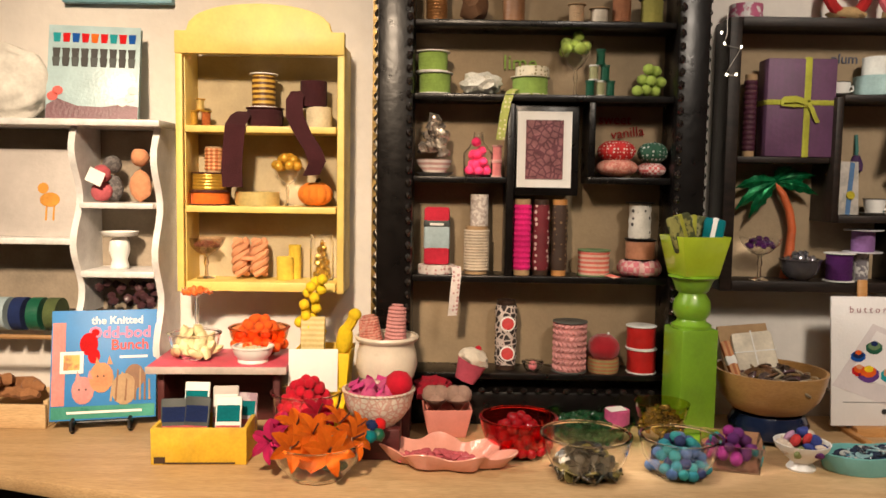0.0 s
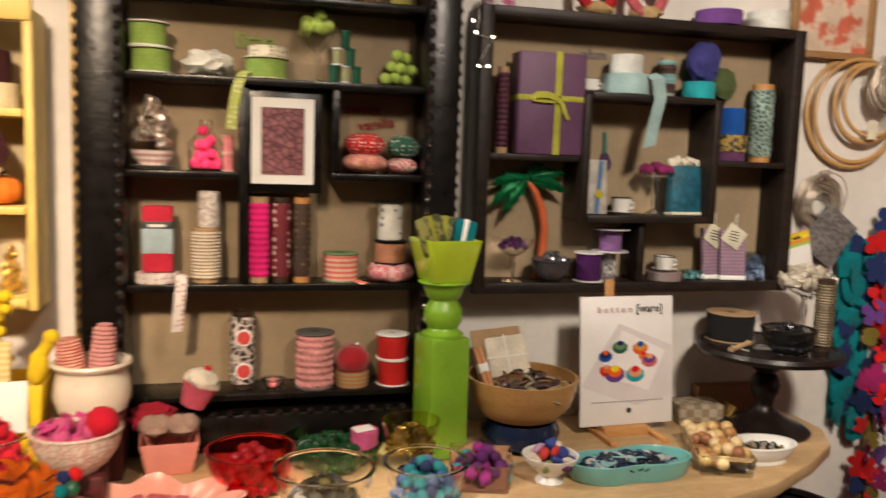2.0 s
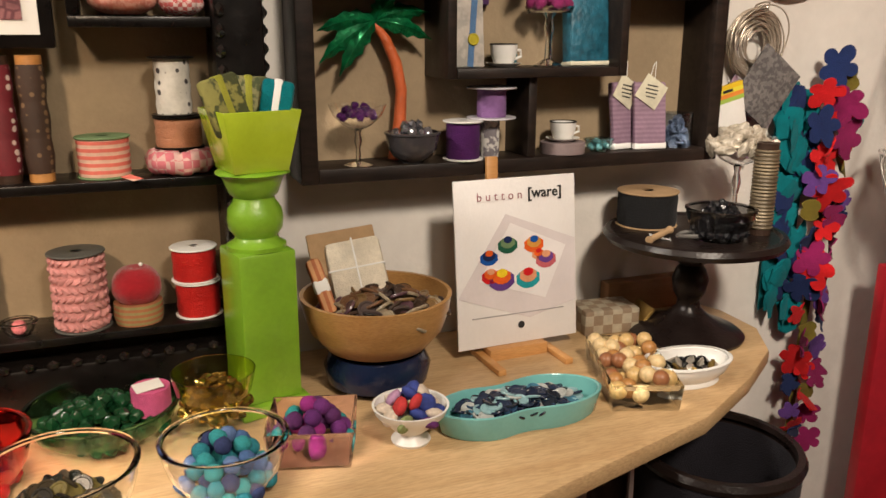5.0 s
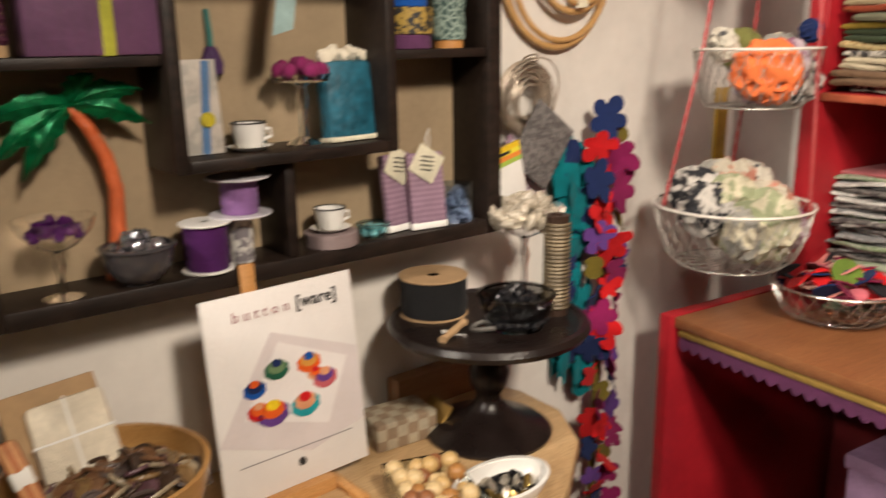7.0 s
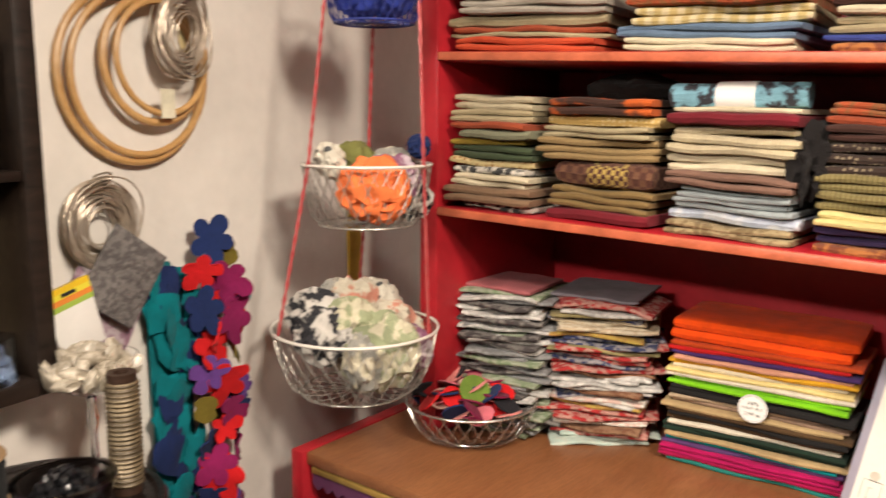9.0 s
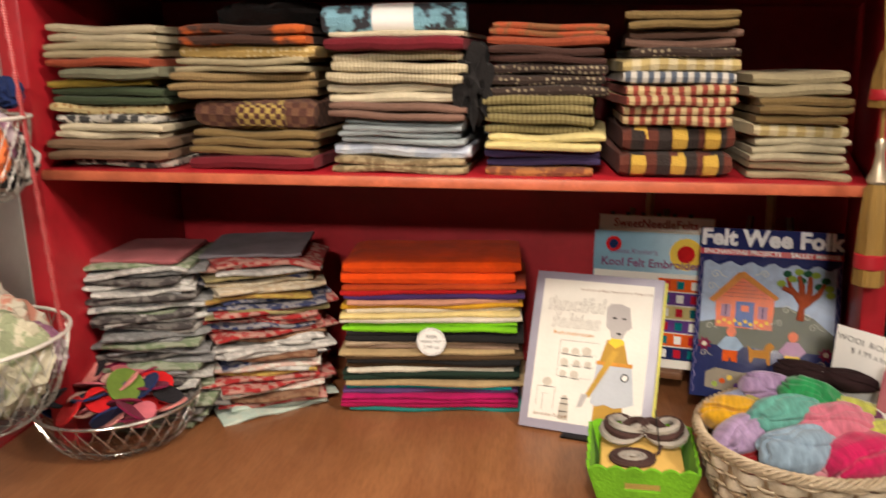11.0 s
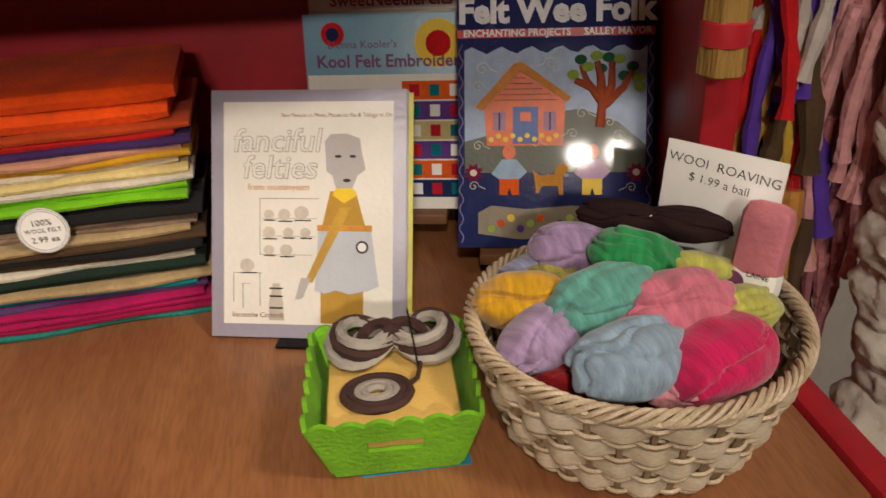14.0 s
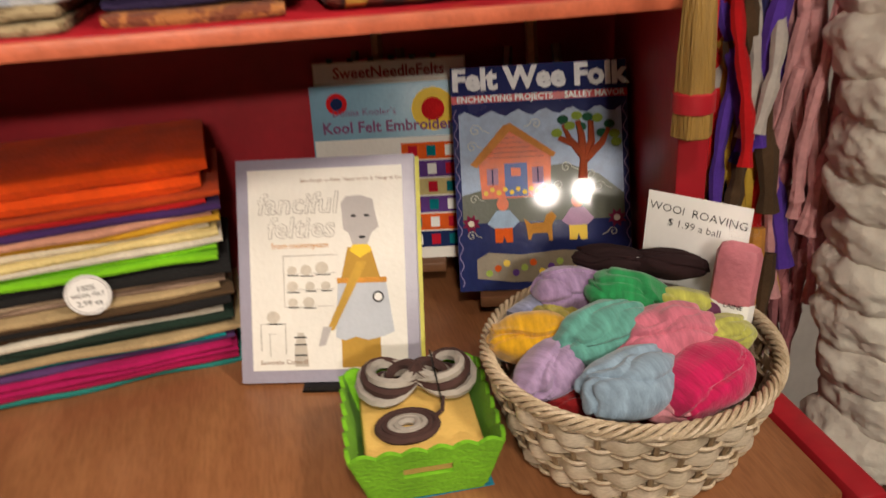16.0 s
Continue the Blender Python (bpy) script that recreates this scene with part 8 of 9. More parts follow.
# tiered hanging baskets
WWIRE = mat("white_wire", (0.7, 0.66, 0.6), 0.4, var=0.1)
MESHW = mat("grey_wire_mesh", (0.42, 0.4, 0.36), 0.35, 0.5, var=0.2)
PRINTS = [cloth("print_cream", (0.62, 0.57, 0.42), pattern="blotch", col2=(0.3, 0.33, 0.2), pscale=40), cloth("print_black", (0.03, 0.03, 0.035), pattern="blotch", col2=(0.55, 0.52, 0.48), pscale=45), cloth("print_floral", (0.55, 0.5, 0.4), pattern="blotch", col2=(0.5, 0.22, 0.16), pscale=35), cloth("print_white", (0.68, 0.64, 0.54), pattern="dots", col2=(0.1, 0.1, 0.1), pscale=45), cloth("print_mauve", (0.28, 0.12, 0.2), pattern="blotch", col2=(0.5, 0.4, 0.45), pscale=40), cloth("print_grey", (0.34, 0.33, 0.3), pattern="blotch", col2=(0.6, 0.55, 0.42), pscale=35)]


def basket(label, z, r, h, taper, mesh_mat, dx=0.0, dy=0.0):
    t = thing("hanging_basket", label, "basket", pose(1.893 + dx, 1.574 + dy, z), "tiered hanging baskets")
    part("wire_mesh", basket_wires(r * taper, r, h, 34, 0.45, 0.0008, 0.45), mesh_mat, t)
    part("base_mesh", basket_wires(0.004, r * taper, 0.0, 16, 0.6, 0.0008, 1), mesh_mat, t)
    part("rim", loop(r, h, 0.0028), WWIRE, t, "white wire rim")
    part("base_ring", loop(r * taper, 0, 0.0018), mesh_mat, t)
    return t


basket("white wire basket full of printed fabric scraps", 0.925, 0.143, 0.112, 0.66, MESHW)
basket("white wire basket of orange and white trims", 1.216, 0.108, 0.1, 0.75, MESHW, 0.013, -0.018)
basket("blue wire basket hung from red cords", 1.545, 0.082, 0.09, 0.8, mat("blue_wire", (0.03, 0.05, 0.28), 0.4), 0.02, -0.03)
random.seed(21)


def crumple(s, sq):
    """A wad of folded cloth with sharp creases and a few raised corners."""
    bm = bmesh.new()
    bmesh.ops.create_icosphere(bm, subdivisions=4, radius=1)
    off = Vector((random.random() * 9, random.random() * 9, random.random() * 9))
    for v in bm.verts:
        d = v.co.normalized()
        fold = 1 - abs(noise.noise(d * 1.9 + off)) * 1.5
        fine = 1 - abs(noise.noise(d * 4.5 - off)) * 1.2
        k = 0.62 + 0.4 * fold + 0.1 * fine
        v.co = Vector((d.x * sq[0], d.y * sq[1], d.z * sq[2])) * s * k
    return bm


def scrap(label, p, s, m, sq, group):
    s *= 1.15
    solo("fabric_scrap", crumple(s, sq), m, label, "fabric", pose(*p, random.uniform(-30, 30), random.uniform(-30, 30), random.uniform(0, 360)), group)


NAMES = ("cream leaf-print", "black and white", "floral", "white spotted", "mauve", "grey print")
for k, (dx, dy, dz, c, s) in enumerate(((-0.03, -0.07, 0.06, 0, 0.062), (0.045, -0.04, 0.07, 2, 0.055), (0.075, 0.0, 0.1, 3, 0.05), (-0.085, 0.0, 0.085, 1, 0.045), (-0.04, 0.06, 0.1, 1, 0.045), (0.03, 0.06, 0.1, 5, 0.05), (0.0, 0.0, 0.06, 0, 0.06), (0.06, -0.08, 0.05, 4, 0.04), (-0.05, -0.03, 0.1, 0, 0.042), (0.02, 0.02, 0.12, 2, 0.04), (0.09, -0.03, 0.06, 3, 0.04), (-0.06, -0.06, 0.05, 5, 0.045), (0.0, -0.09, 0.05, 0, 0.04))):
    scrap("crumpled %s fabric scrap in a wire basket" % NAMES[c], (1.893 + dx * 0.95, 1.574 + dy * 0.95, 0.942 + dz * 1.12), s, PRINTS[c], (1, 0.62, 0.95), "fabric scraps in the large basket")
for k, (dx, dy, dz, m, s, lb) in enumerate(((-0.045, -0.045, 0.06, cloth("neon_orange_mesh", (0.85, 0.2, 0.06)), 0.05, "bright orange net"), (-0.03, -0.06, 0.04, MATS["neon_orange_mesh"], 0.04, "bright orange net"), (0.02, -0.04, 0.07, PRINTS[4], 0.042, "mauve print"), (0.06, -0.01, 0.075, PRINTS[5], 0.045, "grey print"), (-0.06, 0.03, 0.1, PRINTS[3], 0.03, "white spotted"), (0.02, 0.04, 0.09, cloth("moss_scrap", (0.2, 0.2, 0.06)), 0.04, "moss green"), (0.045, -0.055, 0.04, PRINTS[1], 0.04, "black and white"), (0.0, 0.0, 0.05, PRINTS[4], 0.05, "mauve print"))):
    scrap("crumpled %s scrap in a wire basket" % lb, (1.906 + dx, 1.556 + dy, 1.222 + dz), s, m, (1, 0.7, 0.9), "scraps in the middle basket")
scrap("dark blue pompom at the basket's rim", (1.975, 1.497, 1.345), 0.018, NAVYF, (1, 1, 1), "scraps in the middle basket")
for k in range(4):
    scrap("crumpled blue scrap in the top basket", (1.913 + 0.03 * math.cos(k * 1.6), 1.544 + 0.03 * math.sin(k * 1.6), 1.59), 0.042, cloth("cobalt_scrap", (0.03, 0.05, 0.3)), (1, 0.8, 0.7), "scraps in the top basket")
CORD = mat("red_beaded_cord", (0.42, 0.015, 0.03), 0.3, 0.2, pattern="Z", col2=(0.55, 0.14, 0.13), pscale=90)
cd = thing("basket_harness", "three red beaded cords holding the tiered baskets", "cord", pose(1.893, 1.574, 0))
for a in (150, 270, 30):
    ca, sa = math.cos(radians(a + 5)), math.sin(radians(a + 5))
    pts = [(0.142 * ca, 0.142 * sa, 1.04), (0.013 + 0.107 * ca, -0.018 + 0.107 * sa, 1.317), (0.02 + 0.081 * ca, -0.03 + 0.081 * sa, 1.636), (0.02 + 0.03 * ca, -0.03 + 0.03 * sa, 2.2), (0.003 * ca, 0.003 * sa, 2.69)]
    fine = []
    for p, q in zip(pts, pts[1:]):
        n = max(2, int((q[2] - p[2]) / 0.012))
        fine += [tuple(p[i] + (q[i] - p[i]) * j / n for i in range(3)) for j in range(n)]
    part("cord", tube(fine + [pts[-1]], [0.0038 if j % 2 else 0.002 for j in range(len(fine) + 1)], 6), CORD, cd)
part("ceiling_hook", lathe([(0, 2.685), (0.012, 2.69), (0.014, 2.7), (0, 2.7)], 16), BLACK, cd)
solo("gold_cloth", upright([(-0.02, 0), (0.02, 0.01), (0.024, 0.2), (-0.022, 0.2)], 0.008, 0, 0.002), cloth("ochre_cloth", (0.45, 0.27, 0.04)), "strip of ochre cloth hanging in the corner", "cloth", pose(2.16, 1.775, 1.03))

# ---- books, box and basket at the end of the desk ----
LILACC = mat("lilac_grey_cover", (0.36, 0.34, 0.42), 0.35, var=0.08)
fe = book("cream craft book with a felt doll on the cover", pose(2.057, 0.73, DZ + 0.004, -26, 0, -113), 0.203, 0.252, 0.012, LILACC, "craft books")
IVORY = mat("ivory_cover", (0.78, 0.75, 0.68), 0.4, var=0.06)
plate(fe, rect(-0.088, 0.014, 0.088, 0.24), IVORY, lift=0.0003)
PENCIL = mat("pencil_grey", (0.4, 0.36, 0.32), 0.6, bump=0)
words("Sew People to Meet, Places to Go & Things to Do", 0.0056, MATS["brown_cord"], fe, pose(0.03, -0.0012, 0.2245), "subtitle", 0.0001)
words("fanciful", 0.033, PENCIL, fe, pose(-0.032, -0.0012, 0.19), "title", 0.0002, 0.0007, shear=0.15)
words("felties", 0.033, PENCIL, fe, pose(-0.029, -0.0012, 0.163), "title", 0.0002, 0.0007, shear=0.15)
words("fanciful", 0.033, IVORY, fe, pose(-0.032, -0.0018, 0.19), "title", 0.0002, 0.0, shear=0.15)
words("felties", 0.033, IVORY, fe, pose(-0.029, -0.0018, 0.163), "title", 0.0002, 0.0, shear=0.15)
words("from mummysam", 0.0092, MATS["amber_felt"], fe, pose(-0.03, -0.0012, 0.151), "subtitle", 0.0001)
words("Samantha Cotterill", 0.0072, MATS["brown_cord"], fe, pose(-0.052, -0.0012, 0.021), "author", 0.0001)
DOLLG = mat("doll_grey", (0.46, 0.43, 0.42), 0.7, var=0.08)
OCH = mat("doll_ochre", (0.48, 0.27, 0.03), 0.7, var=0.15)
plate(fe, [(0.02, 0.17), (0.018, 0.2), (0.024, 0.207), (0.04, 0.208), (0.054, 0.203), (0.056, 0.19), (0.06, 0.172), (0.052, 0.166), (0.046, 0.152), (0.03, 0.152), (0.026, 0.166)], DOLLG, lift=0.0008)
plate(fe, [(0.012, 0.10), (0.024, 0.15), (0.05, 0.15), (0.064, 0.10)], OCH, lift=0.0009)
plate(fe, [(0.026, 0.146), (0.038, 0.138), (0.052, 0.146), (0.047, 0.153), (0.03, 0.153)], MATS["bright_yellow"], lift=0.0014)
plate(fe, [(0.008, 0.05), (0.018, 0.046), (0.03, 0.05), (0.044, 0.046), (0.062, 0.05), (0.074, 0.055), (0.066, 0.112), (0.012, 0.112)], mat("doll_skirt", (0.5, 0.53, 0.58), 0.6, var=0.08), lift=0.0013)
plate(fe, rect(0.011, 0.110, 0.067, 0.116), MATS["amber_felt"], lift=0.0018)
plate(fe, [(-0.002, 0.058), (0.006, 0.058), (0.046, 0.134), (0.034, 0.134)], mat("doll_sleeve", (0.58, 0.34, 0.04), 0.7), lift=0.0022)
plate(fe, [(-0.012, 0.04), (-0.006, 0.062), (0.004, 0.062), (-0.004, 0.042)], DOLLG, lift=0.0023)
plate(fe, rect(0.014, 0.016, 0.058, 0.05), MATS["doll_ochre"], lift=0.0006)
for x0, z0, x1, z1 in ((-0.05, 0.142, 0.012, 0.1428), (-0.05, 0.085, -0.0492, 0.142), (-0.048, 0.122, 0.01, 0.1225), (-0.048, 0.104, 0.008, 0.1045), (-0.05, 0.085, 0.005, 0.0855), (-0.078, 0.066, -0.048, 0.0668), (-0.078, 0.036, -0.0772, 0.066), (-0.05, 0.032, -0.0492, 0.066), (-0.07, 0.055, -0.06, 0.0555), (-0.068, 0.03, -0.0672, 0.055)):
    plate(fe, rect(x0, z0, x1, z1), PENCIL, "sketch_line", 0.0006)
for x, z, r in ((-0.04, 0.126, 0.005), (-0.024, 0.126, 0.006), (-0.006, 0.128, 0.007), (-0.04, 0.108, 0.006), (-0.02, 0.108, 0.005), (-0.002, 0.108, 0.005), (-0.04, 0.09, 0.005), (-0.022, 0.09, 0.006), (-0.063, 0.074, 0.007)):
    plate(fe, [(x + r * math.cos(t) * 1.1, z + r * math.sin(t)) for t in [2 * math.pi * i / 12 for i in range(12)]], mat("sketch_shade", (0.62, 0.56, 0.47), 0.6), "sketch_cake", 0.0008)
    plate(fe, rect(x - r, z - r - 0.0012, x + r * 1.4, z - r), INK, "sketch_line", 0.001)
plate(fe, [(-0.04, 0.018), (-0.024, 0.018), (-0.025, 0.036), (-0.029, 0.056), (-0.036, 0.056), (-0.04, 0.036)], MATS["sketch_shade"], "sketch_cake", 0.0006)
for z in (0.03, 0.042, 0.05):
    plate(fe, rect(-0.0395, z, -0.0255, z + 0.0016), INK, "sketch_line", 0.0012)
for x, z, w in ((0.032, 0.185, 0.006), (0.047, 0.185, 0.006), (0.041, 0.161, 0.007)):
    plate(fe, [(x + w * 0.6 * math.cos(t), z + w * 0.25 * math.sin(t)) for t in [2 * math.pi * i / 10 for i in range(10)]], INK, "drawn_mark", 0.0014)
plate(fe, [(0.057 + 0.0065 * math.cos(t), 0.094 + 0.0065 * math.sin(t)) for t in [2 * math.pi * i / 14 for i in range(14)]], INK, "button_print", 0.0019)
plate(fe, [(0.057 + 0.0045 * math.cos(t), 0.094 + 0.0045 * math.sin(t)) for t in [2 * math.pi * i / 14 for i in range(14)]], PAPER, "button_print", 0.0024)
solo("yellow_flyer", box(0.2, 0.002, 0.25, 0, 0, 0, 0.0004), mat("lemon_paper", (0.7, 0.65, 0.12), 0.6), "lemon yellow sheet behind the craft book", "paper", pose(2.057, 0.73, DZ + 0.004, -26, 0, -113) @ pose(0.006, 0.0132, 0))
bst = thing("book_stand", "small black wire stand holding a book", "stand", pose(2.057, 0.73, DZ, 0, 0, -113))
part("lip", box(0.06, 0.03, 0.003, -0.0, 0.0, 0.0005, 0.001), BLACK, bst)
part("back_leg", tube([(0, 0.01, 0.004), (0.0, 0.18, 0.004), (0, 0.09, 0.14)], 0.003), BLACK, bst)

NAVYC = mat("navy_cover", (0.02, 0.03, 0.13), 0.25, var=0.2, coat=0.3)
fwm = pose(2.1, 0.441, 0.831, -22, 0, -111.7)
fw = book("navy felt craft book with a felt house on the cover", fwm, 0.216, 0.279, 0.012, NAVYC, "craft books")
WHT = mat("title_white", (0.8, 0.8, 0.82), 0.4, bump=0)
words("Felt Wee Folk", 0.037, WHT, fw, pose(0.0, -0.0012, 0.2505), "title", 0.0003, 0.0016)
plate(fw, rect(-0.108, 0.234, 0.108, 0.243), mat("banner_red", (0.6, 0.02, 0.03), 0.35))
words("ENCHANTING PROJECTS", 0.0105, WHT, fw, pose(-0.042, -0.0014, 0.2352), "subtitle", 0.0002, 0.0003)
words("SALLEY MAVOR", 0.0105, WHT, fw, pose(0.068, -0.0014, 0.2352), "author", 0.0002, 0.0002)
sky = [(-0.1, 0.1)] + [(-0.1, 0.216)] + [(-0.1 + 0.2 * i / 24, 0.22 + 0.004 * math.sin(i * 1.6)) for i in range(25)] + [(0.1, 0.1)]
plate(fw, sky, mat("felt_sky", (0.3, 0.4, 0.58), 0.45, var=0.2, scale=60, bump=0.12, bscale=300, coat=0.16), lift=0.0005)
plate(fw, [(-0.1, 0.085), (0.1, 0.085), (0.1, 0.115), (0.07, 0.14), (0.03, 0.155), (-0.02, 0.15), (-0.06, 0.13), (-0.1, 0.12)], mat("felt_hill", (0.055, 0.065, 0.03), 0.45, var=0.2, scale=60, bump=0.12, bscale=300, coat=0.16), lift=0.0012)
plate(fw, [(-0.075, 0.115), (-0.078, 0.165), (-0.045, 0.205), (-0.036, 0.205), (0.012, 0.17), (0.01, 0.115)], mat("felt_house", (0.75, 0.13, 0.02), 0.45, var=0.2, scale=60, bump=0.12, bscale=300, coat=0.16), lift=0.0022)
part("felt_roof", upright([(-0.088, 0.158), (-0.045, 0.205), (-0.036, 0.207), (0.018, 0.168), (0.014, 0.163), (-0.038, 0.197), (-0.08, 0.154)], 0.002, -0.0046), cloth("felt_roof", (0.72, 0.3, 0.08)), fw)
for k in range(6):
    plate(fw, rect(-0.066 + 0.004 * k, 0.165 + 0.006 * k, 0.004 - 0.009 * k, 0.1658 + 0.006 * k), MATS["fabric_rust"], "roof_line", 0.0027)
plate(fw, rect(-0.046, 0.117, -0.018, 0.158), mat("felt_door", (0.03, 0.09, 0.35), 0.45, var=0.2, scale=60, bump=0.12, bscale=300, coat=0.16), lift=0.0027)
plate(fw, rect(-0.038, 0.142, -0.026, 0.152), MATS["felt_house"], "door_pane", 0.0034)
for x in (-0.068, -0.012):
    plate(fw, rect(x, 0.132, x + 0.014, 0.152), cloth("felt_window", (0.5, 0.32, 0.45)), "felt_window", 0.0027)
    plate(fw, rect(x + 0.0062, 0.132, x + 0.0078, 0.152), NAVYF, "window_bar", 0.0034)
for k in range(10):
    plate(fw, [(-0.07 + 0.008 * k + 0.003 * math.cos(t), 0.122 + 0.004 * (k % 2) + 0.003 * math.sin(t)) for t in [2 * math.pi * i / 8 for i in range(8)]], MATS["bright_yellow"], "felt_flower", 0.0034)
TRK = cloth("felt_trunk", (0.4, 0.08, 0.03))
for pts in (((0.05, 0.135), (0.052, 0.165), (0.035, 0.185), (0.028, 0.202)), ((0.052, 0.16), (0.05, 0.19), (0.046, 0.206)), ((0.053, 0.16), (0.062, 0.18), (0.062, 0.205)), ((0.053, 0.158), (0.075, 0.178), (0.083, 0.195)), ((0.05, 0.165), (0.04, 0.178), (0.022, 0.186))):
    part("felt_branch", tube([(x, -0.003, z) for x, z in pts], [0.0058 - 0.0012 * i for i in range(len(pts))], 6), TRK, fw)
for k, (x, z) in enumerate(((0.02, 0.192), (0.028, 0.208), (0.045, 0.212), (0.058, 0.21), (0.07, 0.208), (0.084, 0.2), (0.09, 0.188), (0.075, 0.19), (0.036, 0.2), (0.05, 0.198), (0.092, 0.178))):
    plate(fw, [(x + 0.0068 * math.cos(t), z + 0.0055 * math.sin(t)) for t in [2 * math.pi * i / 10 for i in range(10)]], (cloth("leaf_light", (0.28, 0.4, 0.06)), cloth("leaf_dark", (0.02, 0.1, 0.05)))[k % 2], "felt_leaf", 0.0052)
plate(fw, [(-0.085, 0.04), (-0.07, 0.048), (-0.03, 0.044), (0.02, 0.048), (0.075, 0.044), (0.09, 0.03), (0.085, 0.014), (0.04, 0.01), (-0.04, 0.01), (-0.085, 0.016)], mat("felt_earth", (0.22, 0.17, 0.1), 0.45, var=0.2, scale=60, bump=0.12, bscale=300, coat=0.16), lift=0.0012)
for k in range(14):
    x, z = -0.07 + 0.011 * k, 0.022 + 0.012 * ((k * 7) % 3) / 2
    plate(fw, [(x + 0.0045 * math.cos(t), z + 0.0045 * math.sin(t)) for t in [2 * math.pi * i / 9 for i in range(9)]], (MATS["lime_felt"], MATS["orange_felt"], MATS["bright_yellow"], MATS["violet_felt"])[k % 4], "felt_flower", 0.002)
for x, top, low in ((-0.05, mat("toy_blue", (0.25, 0.38, 0.55), 0.45, var=0.2, scale=60, bump=0.12, bscale=300, coat=0.16), MATS["orange_felt"]), (0.042, mat("toy_lilac", (0.42, 0.2, 0.38), 0.45, var=0.2, scale=60, bump=0.12, bscale=300, coat=0.16), MATS["bright_yellow"])):
    plate(fw, [(x - 0.012, 0.078), (x + 0.012, 0.078), (x + 0.02, 0.086), (x + 0.008, 0.1), (x - 0.008, 0.1), (x - 0.02, 0.084)], top, "felt_doll", 0.003)
    plate(fw, [(x - 0.011, 0.06), (x - 0.002, 0.06), (x, 0.068), (x + 0.003, 0.06), (x + 0.011, 0.06), (x + 0.011, 0.079), (x - 0.011, 0.079)], low, "felt_doll", 0.0026)
    plate(fw, [(x + 0.0075 * math.cos(t), 0.108 + 0.0085 * math.sin(t)) for t in [2 * math.pi * i / 12 for i in range(12)]], MATS["felt_house"], "felt_doll", 0.0036)
plate(fw, [(-0.02, 0.062), (-0.017, 0.062), (-0.014, 0.07), (0.004, 0.07), (0.006, 0.06), (0.01, 0.06), (0.01, 0.08), (0.016, 0.09), (0.01, 0.096), (0.003, 0.092), (0.0, 0.083), (-0.016, 0.082), (-0.024, 0.088), (-0.022, 0.08)], MATS["amber_felt"], "felt_dog", 0.003)
for x in (-0.09, 0.09):
    plate(fw, [(x + (0.012 if i % 2 else 0.007) * math.cos(2 * math.pi * i / 16), 0.085 + (0.012 if i % 2 else 0.007) * math.sin(2 * math.pi * i / 16)) for i in range(16)], MATS["wine_felt"], "felt_flower", 0.002)
    plate(fw, [(x + 0.004 * math.cos(t), 0.085 + 0.004 * math.sin(t)) for t in [2 * math.pi * i / 10 for i in range(10)]], MATS["cream_icing"], "flower_centre", 0.0028)
CURL = mat("ecru_thread", (0.6, 0.6, 0.5), 0.7)


def curl(x, z, r, s, m=CURL):
    pts = []
    for i in range(18):
        a = i * 0.5
        rr = r * (1 - i / 20)
        pts.append((x + s * rr * math.cos(a), -0.0022, z + rr * math.sin(a)))
    part("stitched_curl", tube([(x + s * r * 2.2, -0.0022, z - r * 0.5)] + pts, 0.0006, 4), m, fw)


for x, z, r, s in ((-0.08, 0.2, 0.008, 1), (-0.085, 0.18, 0.007, 1), (-0.005, 0.205, 0.007, -1), (0.03, 0.15, 0.007, 1), (0.02, 0.128, 0.006, -1), (0.07, 0.125, 0.007, 1), (-0.085, 0.115, 0.006, 1), (0.06, 0.14, 0.006, -1), (-0.09, 0.07, 0.006, 1), (0.085, 0.068, 0.006, -1), (-0.02, 0.118, 0.006, 1)):
    curl(x, z, r, s)
for s in (-0.104, 0.104):
    part("stitched_edge", tube([(s + 0.0025 * math.sin(i * 1.3), -0.0008, 0.006 + 0.0045 * i) for i in range(50)], 0.0006, 4), mat("lilac_thread", (0.3, 0.25, 0.45), 0.7), fw)
kf = book("pale blue felt embroidery book behind another book", pose(2.262, 0.60, 0.837, -10, 0, -112) @ pose(0.014, 0, 0), 0.2, 0.235, 0.01, mat("powder_blue_cover", (0.2, 0.38, 0.5), 0.35, var=0.12), "craft books")
words("Kool Felt Embroidery", 0.0205, mat("plum_ink", (0.2, 0.05, 0.15), 0.5, bump=0), kf, pose(0.004, -0.0012, 0.174), "title", 0.0002, 0.0005)
words("Donna Kooler's", 0.013, MATS["plum_ink"], kf, pose(-0.03, -0.0012, 0.196), "author", 0.0002)
plate(kf, rect(-0.098, 0.0, 0.098, 0.165), MATS["ivory_cover"])
for k, nm in enumerate(("orange_felt", "violet_felt", "butter", "violet_felt", "orange_felt", "navy_felt")):
    plate(kf, rect(0.015, 0.135 - 0.024 * k, 0.095, 0.157 - 0.024 * k), MATS[nm] if nm in MATS else FAB[nm], lift=0.001)
    for j in range(3):
        plate(kf, rect(0.024 + 0.024 * j, 0.139 - 0.024 * k, 0.036 + 0.024 * j, 0.153 - 0.024 * k), (MATS["berry_felt"], MATS["teal_felt"], PAPER)[(k + j) % 3], lift=0.0018)
